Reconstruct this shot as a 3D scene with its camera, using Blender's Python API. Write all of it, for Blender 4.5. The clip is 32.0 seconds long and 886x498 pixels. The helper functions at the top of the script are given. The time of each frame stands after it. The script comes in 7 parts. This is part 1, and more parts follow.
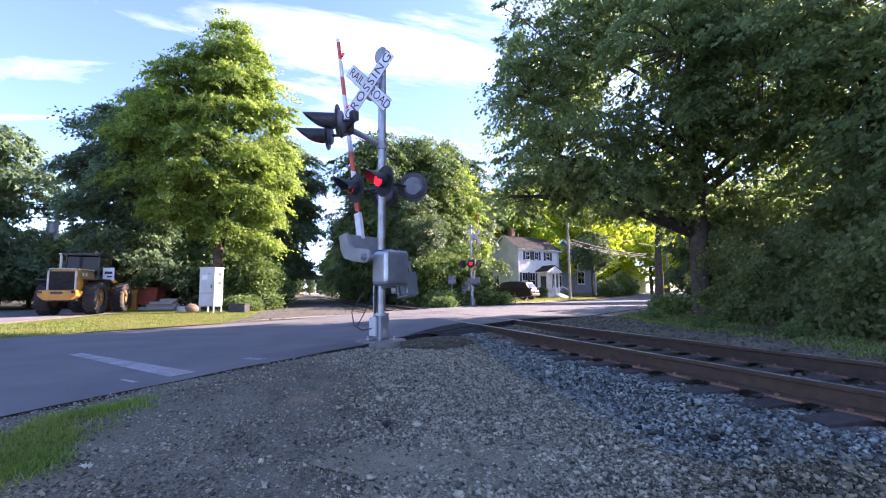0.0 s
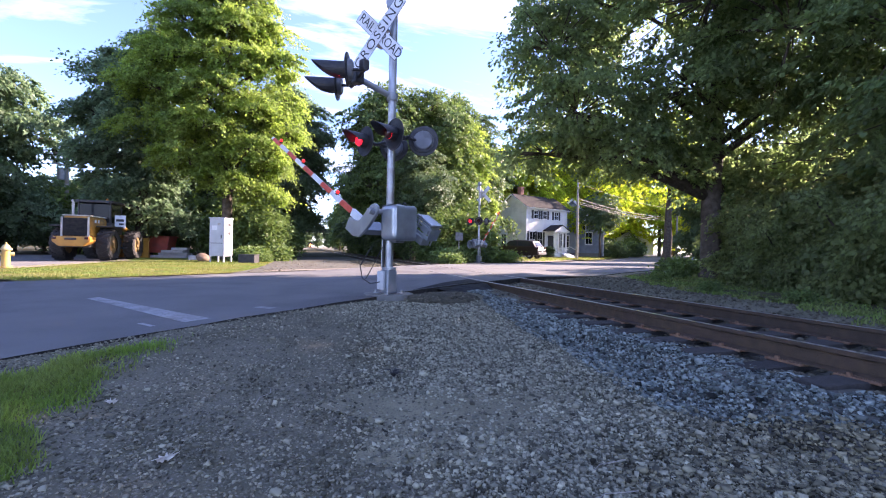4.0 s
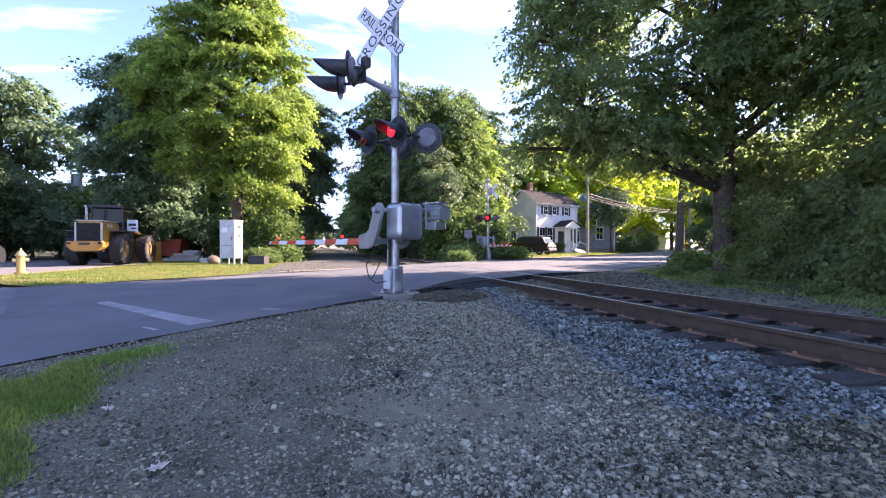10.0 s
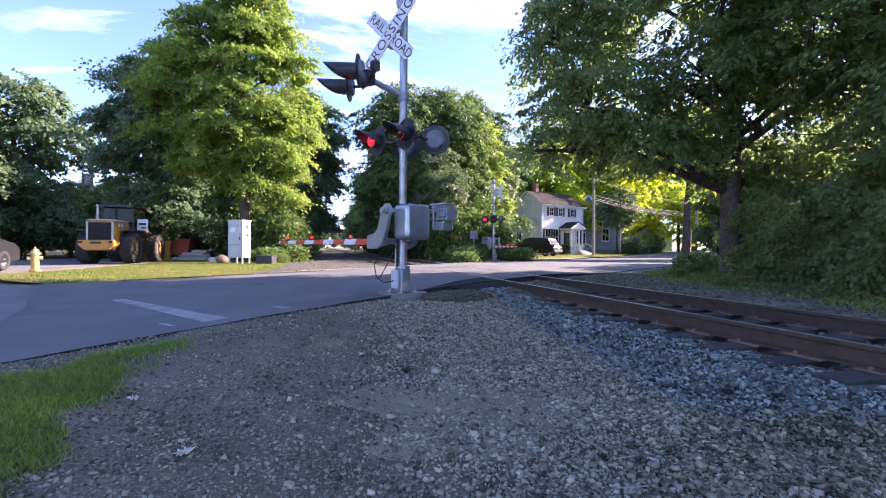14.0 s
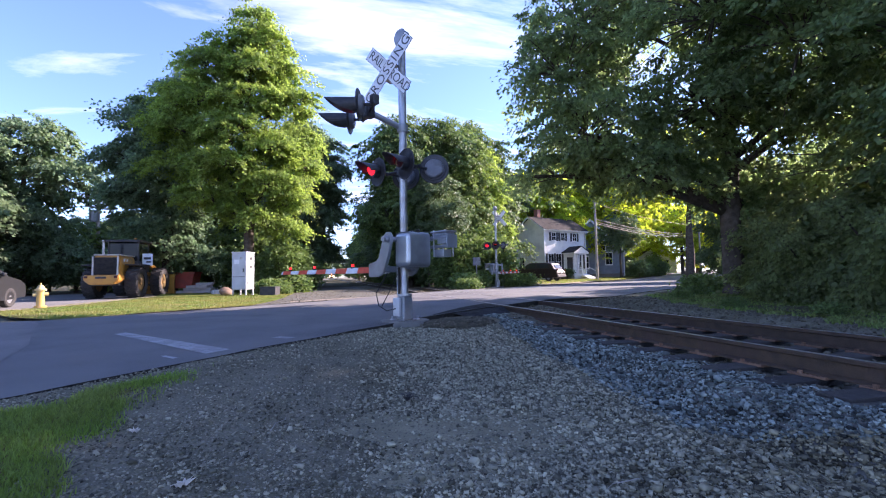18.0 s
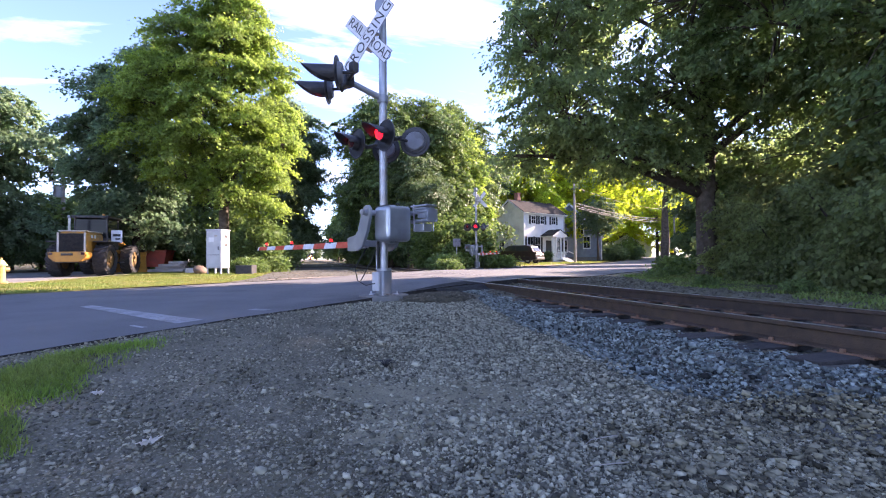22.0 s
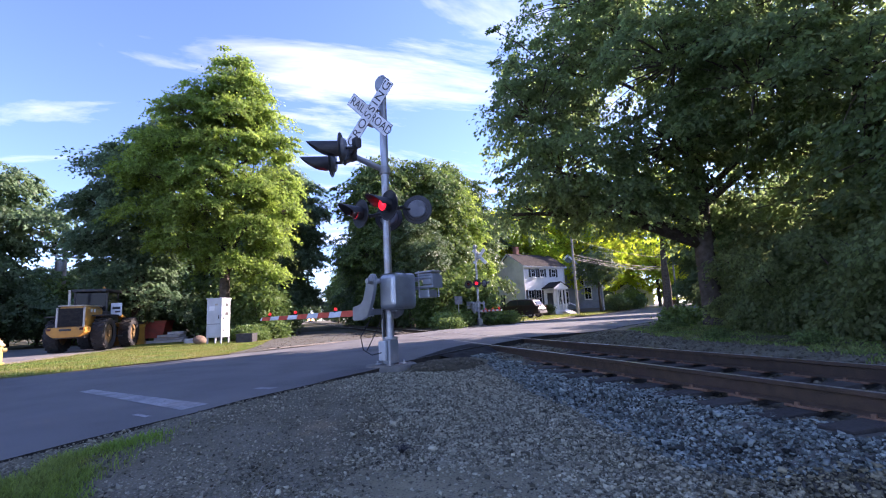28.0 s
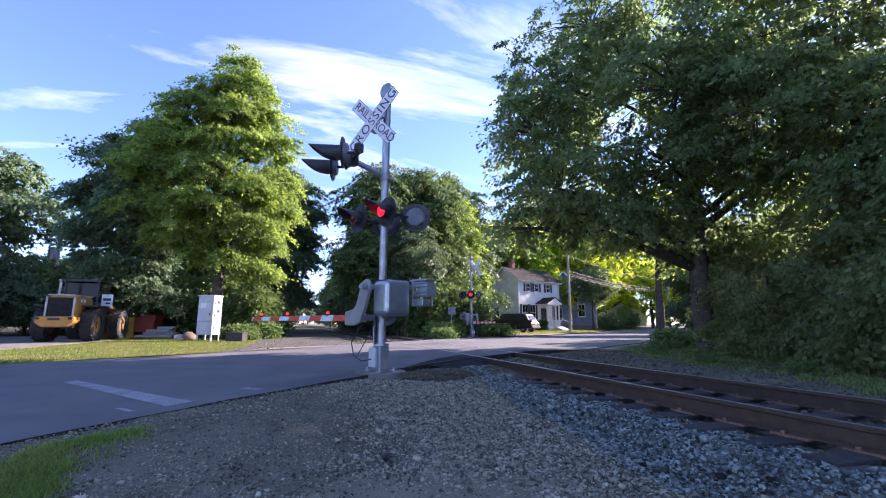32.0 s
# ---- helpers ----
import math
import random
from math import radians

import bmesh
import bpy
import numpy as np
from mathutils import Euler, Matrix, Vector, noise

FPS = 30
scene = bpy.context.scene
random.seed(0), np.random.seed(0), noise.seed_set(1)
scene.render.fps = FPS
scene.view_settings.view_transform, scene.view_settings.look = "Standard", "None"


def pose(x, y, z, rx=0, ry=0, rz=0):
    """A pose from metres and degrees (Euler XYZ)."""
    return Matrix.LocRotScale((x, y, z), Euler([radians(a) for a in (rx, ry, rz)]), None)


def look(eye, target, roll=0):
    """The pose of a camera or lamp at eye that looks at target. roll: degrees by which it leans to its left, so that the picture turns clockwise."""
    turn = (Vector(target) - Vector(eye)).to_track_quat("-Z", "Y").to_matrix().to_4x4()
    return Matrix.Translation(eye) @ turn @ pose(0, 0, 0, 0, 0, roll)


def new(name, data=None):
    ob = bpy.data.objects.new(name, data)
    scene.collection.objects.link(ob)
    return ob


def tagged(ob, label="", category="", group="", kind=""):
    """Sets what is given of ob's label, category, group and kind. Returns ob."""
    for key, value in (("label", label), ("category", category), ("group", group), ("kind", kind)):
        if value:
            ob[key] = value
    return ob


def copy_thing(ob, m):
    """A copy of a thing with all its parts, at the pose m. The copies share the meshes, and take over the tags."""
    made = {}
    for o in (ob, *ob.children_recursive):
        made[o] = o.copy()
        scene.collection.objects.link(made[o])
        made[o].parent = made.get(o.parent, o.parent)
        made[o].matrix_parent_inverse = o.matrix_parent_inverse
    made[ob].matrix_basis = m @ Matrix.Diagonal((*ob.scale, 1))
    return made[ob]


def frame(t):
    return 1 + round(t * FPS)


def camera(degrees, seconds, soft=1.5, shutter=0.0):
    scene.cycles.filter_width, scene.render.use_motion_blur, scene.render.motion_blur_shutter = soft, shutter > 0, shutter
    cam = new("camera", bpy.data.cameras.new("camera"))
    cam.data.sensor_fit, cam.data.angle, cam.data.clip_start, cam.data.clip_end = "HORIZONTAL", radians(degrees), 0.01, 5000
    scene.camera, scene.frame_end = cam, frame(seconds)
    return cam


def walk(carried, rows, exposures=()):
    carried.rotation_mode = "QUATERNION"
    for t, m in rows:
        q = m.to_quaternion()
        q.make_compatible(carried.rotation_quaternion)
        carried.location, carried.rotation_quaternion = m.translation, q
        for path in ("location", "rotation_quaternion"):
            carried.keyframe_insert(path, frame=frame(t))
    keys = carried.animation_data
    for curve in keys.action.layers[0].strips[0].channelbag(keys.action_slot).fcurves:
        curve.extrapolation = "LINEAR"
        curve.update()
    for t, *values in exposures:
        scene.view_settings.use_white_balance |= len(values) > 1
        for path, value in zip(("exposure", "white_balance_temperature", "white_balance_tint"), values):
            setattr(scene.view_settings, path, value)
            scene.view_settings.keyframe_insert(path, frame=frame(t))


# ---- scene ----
cam = camera(90, 32.0, soft=1.1)
PATH = [
    (0, (-3.975, 0.051, 0.726), (-3.346, 1.939, 0.922), -0.5),
    (0.5, (-3.977, 0.07, 0.717), (-3.329, 1.955, 0.892), 0.6),
    (1, (-3.971, 0.082, 0.713), (-3.314, 1.966, 0.844), 1.1),
    (1.5, (-3.961, 0.079, 0.71), (-3.297, 1.964, 0.8), 1.5),
    (2, (-3.97, 0.079, 0.711), (-3.304, 1.964, 0.771), 1.6),
    (2.5, (-3.978, 0.076, 0.714), (-3.315, 1.962, 0.751), 1.4),
    (3, (-3.984, 0.066, 0.715), (-3.336, 1.958, 0.748), 1.2),
    (3.5, (-3.986, 0.055, 0.713), (-3.364, 1.955, 0.727), 1.1),
    (4, (-3.995, 0.052, 0.717), (-3.393, 1.959, 0.718), 1.1),
    (4.5, (-4.006, 0.048, 0.712), (-3.567, 1.999, 0.682), 1.1),
    (6.5, (-3.992, 0.042, 0.707), (-3.512, 1.98, 0.598), 1.7),
    (7, (-3.995, 0.046, 0.713), (-3.503, 1.982, 0.605), 1.5),
    (7.5, (-3.992, 0.066, 0.71), (-3.492, 2.0, 0.609), 1.2),
    (8, (-3.984, 0.074, 0.708), (-3.48, 2.008, 0.62), 0.5),
    (8.5, (-3.961, 0.07, 0.709), (-3.459, 2.005, 0.64), 0.1),
    (9, (-3.93, 0.067, 0.711), (-3.405, 1.996, 0.662), -0.4),
    (9.5, (-3.908, 0.088, 0.726), (-3.353, 2.009, 0.704), -0.3),
    (10, (-3.907, 0.112, 0.718), (-3.349, 2.032, 0.709), -0.0),
    (10.5, (-3.915, 0.11, 0.716), (-3.357, 2.03, 0.671), 0.1),
    (11, (-3.951, 0.108, 0.707), (-3.406, 2.029, 0.606), 0.3),
    (11.5, (-4.043, 0.091, 0.681), (-3.45, 1.996, 0.543), 0.5),
    (12, (-4.054, 0.027, 0.699), (-3.462, 1.933, 0.563), 0.3),
    (12.5, (-3.993, -0.017, 0.706), (-3.419, 1.897, 0.617), 0.1),
    (13, (-3.997, -0.013, 0.702), (-3.444, 1.908, 0.647), 0.1),
    (13.5, (-4.017, 0.001, 0.694), (-3.469, 1.924, 0.65), 0.1),
    (14, (-3.962, 0.017, 0.709), (-3.427, 1.944, 0.704), 0.3),
    (14.5, (-3.968, 0.06, 0.719), (-3.445, 1.989, 0.757), 0.7),
    (16.5, (-3.951, -0.063, 0.606), (-3.38, 1.847, 0.448), -1.1),
    (17, (-3.944, -0.057, 0.625), (-3.352, 1.849, 0.504), -1.3),
    (17.5, (-3.935, -0.033, 0.681), (-3.322, 1.871, 0.722), -0.9),
    (18, (-3.936, -0.044, 0.697), (-3.416, 1.884, 0.816), -1.0),
    (18.5, (-3.941, -0.035, 0.704), (-3.433, 1.89, 0.891), -0.8),
    (19, (-3.947, -0.012, 0.704), (-3.458, 1.917, 0.897), -0.6),
    (19.5, (-3.95, 0.011, 0.697), (-3.468, 1.943, 0.887), -0.6),
    (20, (-3.949, 0.059, 0.712), (-3.468, 1.991, 0.91), 2.4),
    (20.5, (-3.94, 0.054, 0.697), (-3.42, 1.978, 0.861), 2.0),
    (21, (-3.928, 0.016, 0.619), (-3.394, 1.943, 0.66), -0.3),
    (21.5, (-3.906, 0.041, 0.556), (-3.323, 1.953, 0.592), 1.4),
    (22, (-3.919, 0.033, 0.555), (-3.313, 1.938, 0.597), -0.5),
    (22.5, (-3.924, 0.015, 0.568), (-3.316, 1.92, 0.611), -3.5),
    (23, (-3.915, -0.005, 0.574), (-3.304, 1.899, 0.62), -4.1),
    (23.5, (-3.915, -0.005, 0.587), (-3.307, 1.9, 0.624), -5.9),
    (24, (-3.921, -0.001, 0.593), (-3.329, 1.909, 0.639), -2.8),
    (24.5, (-3.923, 0.007, 0.589), (-3.385, 1.933, 0.633), -2.1),
    (25, (-3.915, -0.001, 0.597), (-3.429, 1.939, 0.642), -2.1),
    (25.5, (-3.922, 0.017, 0.7), (-3.454, 1.961, 0.755), -1.0),
    (27.5, (-3.977, 0.014, 0.73), (-3.391, 1.909, 0.992), -3.3),
    (28, (-4.012, 0.037, 0.723), (-3.402, 1.919, 1.014), -2.9),
    (28.5, (-4.033, 0.013, 0.713), (-3.39, 1.886, 0.995), -0.9),
    (29, (-3.969, 0.008, 0.703), (-3.31, 1.877, 0.97), -0.6),
    (29.5, (-3.904, 0.004, 0.709), (-3.238, 1.875, 0.945), -0.6),
    (30, (-3.916, -0.013, 0.708), (-3.247, 1.861, 0.911), 0.0),
    (30.5, (-3.99, -0.004, 0.723), (-3.328, 1.871, 0.933), 0.1),
    (31, (-3.99, 0.013, 0.724), (-3.339, 1.89, 0.963), -0.1),
    (31.5, (-3.999, 0.031, 0.724), (-3.362, 1.902, 1.03), 0.0),
    (32, (-4.01, 0.024, 0.722), (-3.386, 1.895, 1.055), 0.2),
]
walk(cam, [(t, look(e, g, r)) for t, e, g, r in PATH], ((0, 2.45, 5900, 36), (4, 2.5, 6000, 36), (7, 2.57, 6050, 36), (9, 2.45, 6000, 36), (11, 2.67, 6100, 36), (13, 2.45, 6000, 36), (14, 2.37, 5900, 36), (17, 2.1, 5900, 35), (18, 2.1, 5650, 34), (20, 2.17, 5700, 34), (21, 2.47, 6000, 35), (22, 2.55, 6100, 36), (25, 2.27, 5800, 36), (28, 2.03, 5700, 36), (29, 2.3, 5900, 36), (30.3, 2.38, 6000, 36), (31, 2.12, 5600, 35), (32, 2.0, 5600, 35)))

# ---- light ----
SUN_AZ, SUN_EL = 80.0, 25.0  # degrees clockwise from +Y, and above the horizon


def make_world():
    w = bpy.data.worlds.new("evening_sky")
    scene.world = w
    w.use_nodes = True
    nt = w.node_tree
    nt.nodes.clear()
    out = nt.nodes.new("ShaderNodeOutputWorld")
    bg = nt.nodes.new("ShaderNodeBackground")
    sky = nt.nodes.new("ShaderNodeTexSky")
    sky.sky_type = "NISHITA"
    sky.sun_disc = False
    sky.sun_elevation, sky.sun_rotation = radians(SUN_EL), radians(SUN_AZ)
    sky.air_density, sky.dust_density, sky.ozone_density = 0.75, 0.2, 2.0
    bg.inputs[1].default_value = 0.1
    nt.links.new(sky.outputs[0], bg.inputs[0])
    nt.links.new(bg.outputs[0], out.inputs[0])
    # thin cirrus: stretched noise high in the sky
    tc = nt.nodes.new("ShaderNodeTexCoord")
    sep = nt.nodes.new("ShaderNodeSeparateXYZ")
    nt.links.new(tc.outputs["Generated"], sep.inputs[0])
    add = nt.nodes.new("ShaderNodeMath")
    add.operation = "ADD"
    add.inputs[1].default_value = 0.1
    nt.links.new(sep.outputs[2], add.inputs[0])
    comb = nt.nodes.new("ShaderNodeCombineXYZ")
    for k in (0, 1):
        dv = nt.nodes.new("ShaderNodeMath")
        dv.operation = "DIVIDE"
        nt.links.new(sep.outputs[k], dv.inputs[0])
        nt.links.new(add.outputs[0], dv.inputs[1])
        nt.links.new(dv.outputs[0], comb.inputs[k])
    mp = nt.nodes.new("ShaderNodeMapping")
    mp.inputs["Rotation"].default_value = (0, 0, radians(-20))
    mp.inputs["Scale"].default_value = (0.45, 1.5, 1)
    nt.links.new(comb.outputs[0], mp.inputs[0])
    nz = nt.nodes.new("ShaderNodeTexNoise")
    nz.inputs["Scale"].default_value = 1.6
    nz.inputs["Detail"].default_value = 7
    nz.inputs["Roughness"].default_value = 0.6
    nz.inputs["Distortion"].default_value = 0.6
    nt.links.new(mp.outputs[0], nz.inputs[0])
    rm = nt.nodes.new("ShaderNodeMapRange")
    rm.inputs[1].default_value, rm.inputs[2].default_value = 0.52, 0.8
    rm.inputs[3].default_value, rm.inputs[4].default_value = 0.0, 0.75
    nt.links.new(nz.outputs[0], rm.inputs[0])
    mx = nt.nodes.new("ShaderNodeMix")
    mx.data_type = "RGBA"
    mx.inputs[7].default_value = (6.2, 6.1, 6.0, 1)
    nt.links.new(rm.outputs[0], mx.inputs[0])
    nt.links.new(sky.outputs[0], mx.inputs[6])
    nt.links.new(mx.outputs[2], bg.inputs[0])


make_world()
sun = new("sun", bpy.data.lights.new("sun", "SUN"))
sun.data.energy, sun.data.angle, sun.data.color = 5.0, radians(0.6), (1.0, 0.84, 0.62)
_az, _el = radians(SUN_AZ), radians(SUN_EL)
sun.matrix_world = look((math.sin(_az) * 60, math.cos(_az) * 60, math.tan(_el) * 60), (0, 0, 0))

# ---- materials ----


def mat(name, color, rough=0.6, metal=0.0, color2=None, scale=8.0, bump=0.0, bscale=60.0, detail=4, spec=0.5, isl=0.0,
        obj=0.0, trans=0.0, emit=None, power=0.0, stain=None, sscale=1.5, fine=None, fscale=90.0):
    """A surface: two tones mixed by noise, a second stain tone at a larger scale, fine speckle, bump, and spread per piece."""
    m = bpy.data.materials.new(name)
    m.use_nodes = True
    nt = m.node_tree
    b = nt.nodes["Principled BSDF"]
    N, L = nt.nodes.new, nt.links.new
    b.inputs["Roughness"].default_value = rough
    b.inputs["Metallic"].default_value = metal
    b.inputs["Specular IOR Level"].default_value = spec
    geo = N("ShaderNodeNewGeometry")
    tc = N("ShaderNodeTexCoord")
    col = None

    def rgb(c):
        n = N("ShaderNodeRGB")
        n.outputs[0].default_value = (*c, 1)
        return n.outputs[0]

    def mix(a, c, fac):
        n = N("ShaderNodeMix")
        n.data_type = "RGBA"
        L(fac, n.inputs[0])
        L(a, n.inputs[6])
        L(c, n.inputs[7])
        return n.outputs[2]

    def noise_fac(sc, lo, hi, det=4):
        n = N("ShaderNodeTexNoise")
        n.inputs["Scale"].default_value = sc
        n.inputs["Detail"].default_value = det
        L(geo.outputs["Position"] if obj == 0 else tc.outputs["Object"], n.inputs[0])
        r = N("ShaderNodeMapRange")
        r.inputs[1].default_value, r.inputs[2].default_value = lo, hi
        L(n.outputs[0], r.inputs[0])
        return r.outputs[0]

    col = rgb(color)
    if color2:
        col = mix(col, rgb(color2), noise_fac(scale, 0.35, 0.65, detail))
    if stain:
        col = mix(col, rgb(stain), noise_fac(sscale, 0.5, 0.72, 5))
    if fine:
        col = mix(col, rgb(fine), noise_fac(fscale, 0.55, 0.7, 2))
    if isl or obj:
        hs = N("ShaderNodeHueSaturation")
        src = geo.outputs["Random Per Island"] if isl else N("ShaderNodeObjectInfo").outputs["Random"]
        r = N("ShaderNodeMapRange")
        k = isl or obj
        r.inputs[3].default_value, r.inputs[4].default_value = 1 - k, 1 + k
        L(src, r.inputs[0])
        L(r.outputs[0], hs.inputs["Value"])
        L(col, hs.inputs["Color"])
        col = hs.outputs[0]
    L(col, b.inputs["Base Color"])
    if bump:
        n = N("ShaderNodeTexNoise")
        n.inputs["Scale"].default_value = bscale
        n.inputs["Detail"].default_value = 5
        L(geo.outputs["Position"] if obj == 0 else tc.outputs["Object"], n.inputs[0])
        bp = N("ShaderNodeBump")
        bp.inputs["Strength"].default_value = bump
        bp.inputs["Distance"].default_value = 0.02
        L(n.outputs[0], bp.inputs["Height"])
        L(bp.outputs[0], b.inputs["Normal"])
    if emit:
        b.inputs["Emission Color"].default_value = (*emit, 1)
        b.inputs["Emission Strength"].default_value = power
    if trans:
        tr = N("ShaderNodeBsdfTranslucent")
        hs2 = N("ShaderNodeHueSaturation")
        hs2.inputs["Hue"].default_value = 0.49
        hs2.inputs["Saturation"].default_value = 1.1
        hs2.inputs["Value"].default_value = 1.5
        L(col, hs2.inputs["Color"])
        L(hs2.outputs[0], tr.inputs[0])
        ms = N("ShaderNodeMixShader")
        ms.inputs[0].default_value = trans
        L(b.outputs[0], ms.inputs[1])
        L(tr.outputs[0], ms.inputs[2])
        L(ms.outputs[0], nt.nodes["Material Output"].inputs[0])
    return m

# ---- mesh helpers ----


def mesh_ob(name, verts, faces, material, smooth=False):
    me = bpy.data.meshes.new(name)
    me.from_pydata([tuple(v) for v in verts], [], faces)
    me.materials.append(material)
    if smooth:
        me.polygons.foreach_set("use_smooth", [True] * len(me.polygons))
    me.update()
    return new(name, me)


def part(name, bm, material, parent=None, label="", smooth=False):
    """Links a bmesh as one mesh object under a thing or a part."""
    me = bpy.data.meshes.new(name)
    bmesh.ops.recalc_face_normals(bm, faces=bm.faces)
    if smooth:
        for f in bm.faces:
            f.smooth = True
    bm.to_mesh(me)
    bm.free()
    me.materials.append(material)
    ob = new(name, me)
    ob.parent = parent
    if label:
        ob["label"] = label
    return ob


def thing(name, label, category, m=None, group="", kind=""):
    ob = new(name)
    ob.empty_display_size = 0.1
    if m is not None:
        ob.matrix_basis = m
    return tagged(ob, label, category, group, kind)


def box(sx, sy, sz, x=0, y=0, z=0, bevel=0.0, m=None, bm=None, seg=2):
    """A bevelled box with its centre at x, y, z."""
    b = bmesh.new()
    bmesh.ops.create_cube(b, size=1)
    bmesh.ops.scale(b, vec=(sx, sy, sz), verts=b.verts)
    if bevel:
        bmesh.ops.bevel(b, geom=b.edges[:], offset=bevel, segments=seg, affect="EDGES", profile=0.6)
    bmesh.ops.translate(b, vec=(x, y, z), verts=b.verts)
    if m is not None:
        bmesh.ops.transform(b, matrix=m, verts=b.verts)
    return merge(bm, b)


def cyl(r, h, x=0, y=0, z=0, r2=None, n=20, m=None, bm=None, bevel=0.0):
    """An upright cylinder or cone with its base's centre at x, y, z."""
    b = bmesh.new()
    bmesh.ops.create_cone(b, cap_ends=True, segments=n, radius1=r, radius2=r if r2 is None else r2, depth=h)
    if bevel:
        ed = [e for e in b.edges if abs(e.verts[0].co.z - e.verts[1].co.z) < 1e-6]
        bmesh.ops.bevel(b, geom=ed, offset=bevel, segments=2, affect="EDGES")
    bmesh.ops.translate(b, vec=(x, y, z + h / 2), verts=b.verts)
    if m is not None:
        bmesh.ops.transform(b, matrix=m, verts=b.verts)
    return merge(bm, b)


def merge(bm, b):
    if bm is None:
        return b
    me = bpy.data.meshes.new("tmp")
    b.to_mesh(me)
    b.free()
    bm.from_mesh(me)
    bpy.data.meshes.remove(me)
    return bm


def tube(points, radii, n=10, bm=None):
    """A round bar along a polyline, with a radius for each point."""
    b = bm or bmesh.new()
    rings = []
    pts = [Vector(p) for p in points]
    if not hasattr(radii, "__len__"):
        radii = [radii] * len(pts)
    for i, p in enumerate(pts):
        d = (pts[min(i + 1, len(pts) - 1)] - pts[max(i - 1, 0)]).normalized()
        a = d.orthogonal().normalized() if i == 0 else (side - d * side.dot(d)).normalized()
        side = a
        c = d.cross(a)
        rings.append([b.verts.new(p + (a * math.cos(2 * math.pi * k / n) + c * math.sin(2 * math.pi * k / n)) * radii[i]) for k in range(n)])
    for r0, r1 in zip(rings, rings[1:]):
        for k in range(n):
            b.faces.new((r0[k], r0[(k + 1) % n], r1[(k + 1) % n], r1[k]))
    b.faces.new(rings[0][::-1])
    b.faces.new(rings[-1])
    return b


def prism(outline, depth, m=None, bm=None, bevel=0.0):
    """A flat outline in x, z pushed back along +y."""
    b = bmesh.new()
    front = [b.verts.new((x, 0, z)) for x, z in outline]
    back = [b.verts.new((x, depth, z)) for x, z in outline]
    b.faces.new(front)
    b.faces.new(back[::-1])
    k = len(outline)
    for i in range(k):
        b.faces.new((front[i], back[i], back[(i + 1) % k], front[(i + 1) % k]))
    if bevel:
        bmesh.ops.bevel(b, geom=b.edges[:], offset=bevel, segments=2, affect="EDGES")
    if m is not None:
        bmesh.ops.transform(b, matrix=m, verts=b.verts)
    return merge(bm, b)


# ---- ground ----
ROAD_NEAR = [(-40, -26), (-12, -1.5), (-5.9, 4.0), (-4.95, 5.25), (-3.7, 6.55), (-2.1, 7.9), (0, 9.4), (1.9, 10.9), (3.6, 11.9), (5.6, 13.0), (8.6, 15.2), (14, 18.6), (30, 30), (70, 62)]
ROAD_FAR = [(-40, -15), (-14, 8.0), (-9.6, 11.3), (-7.6, 12.7), (-5.6, 14.4), (-3.2, 16.2), (-1.0, 17.4), (1.2, 19.2), (3.8, 22.0), (6.4, 24.6), (8.9, 26.2), (13, 28.4), (28, 41), (66, 76)]


def sstep(a, b, v):
    t = np.clip((v - a) / (b - a), 0, 1)
    return t * t * (3 - 2 * t)


def line_y(pts, x):
    return np.interp(x, [p[0] for p in pts], [p[1] for p in pts])


def road_z(x, y):
    """The road humps a little over the track."""
    return -0.105 + 0.1 * (1 - sstep(1.2, 5.0, np.abs(x - 0.75)))


def ground_z(x, y):
    """Height of the ground: falls from the road to the gravel yard, and lies a little under the ballast."""
    x, y = np.asarray(x, float), np.asarray(y, float)
    d = (line_y(ROAD_NEAR, x) - y) * 0.73  # distance on the near side of the road
    z = np.where(d > 0, -0.094 - 0.296 * sstep(0.05, 4.5, d) * (1 - sstep(1.8, 3.4, x)), -0.13)
    z = z - 0.1 * np.exp(-(((x + 2.58) ** 2 + (y - 7.6) ** 2) / 0.28) ** 2) * (d > -0.6)
    z = z + 0.03 * sstep(3.0, 8.0, x) * sstep(0, 3, d)
    return z + 0.5 * sstep(25, 60, x) * sstep(25, 60, y)

M_DIRT = mat("gravel_dirt", (0.11, 0.102, 0.064), 0.95, color2=(0.152, 0.14, 0.098), scale=2.2, bump=0.9, bscale=45, stain=(0.2, 0.184, 0.13), sscale=0.55, fine=(0.25, 0.232, 0.185), fscale=70, spec=0.2)
M_ASPHALT = mat("asphalt", (0.128, 0.127, 0.124), 0.85, color2=(0.156, 0.155, 0.15), scale=1.1, bump=0.35, bscale=120, stain=(0.07, 0.07, 0.075), sscale=0.5, fine=(0.16, 0.16, 0.16), fscale=160, spec=0.3)
M_ASPHALT_OLD = mat("old_asphalt", (0.16, 0.155, 0.15), 0.9, color2=(0.2, 0.19, 0.18), scale=1.6, bump=0.4, bscale=90, stain=(0.12, 0.12, 0.12), sscale=0.8, fine=(0.25, 0.24, 0.23), fscale=140, spec=0.2)
M_ROAD_EDGE = mat("dark_road_edge", (0.032, 0.03, 0.027), 0.95, color2=(0.06, 0.055, 0.046), scale=12, bump=0.8, bscale=60, spec=0.1)
M_GRASS_SOIL = mat("grass_soil", (0.11, 0.12, 0.035), 0.95, color2=(0.16, 0.15, 0.05), scale=1.5, bump=0.8, bscale=30, stain=(0.2, 0.17, 0.08), sscale=0.6, spec=0.1)
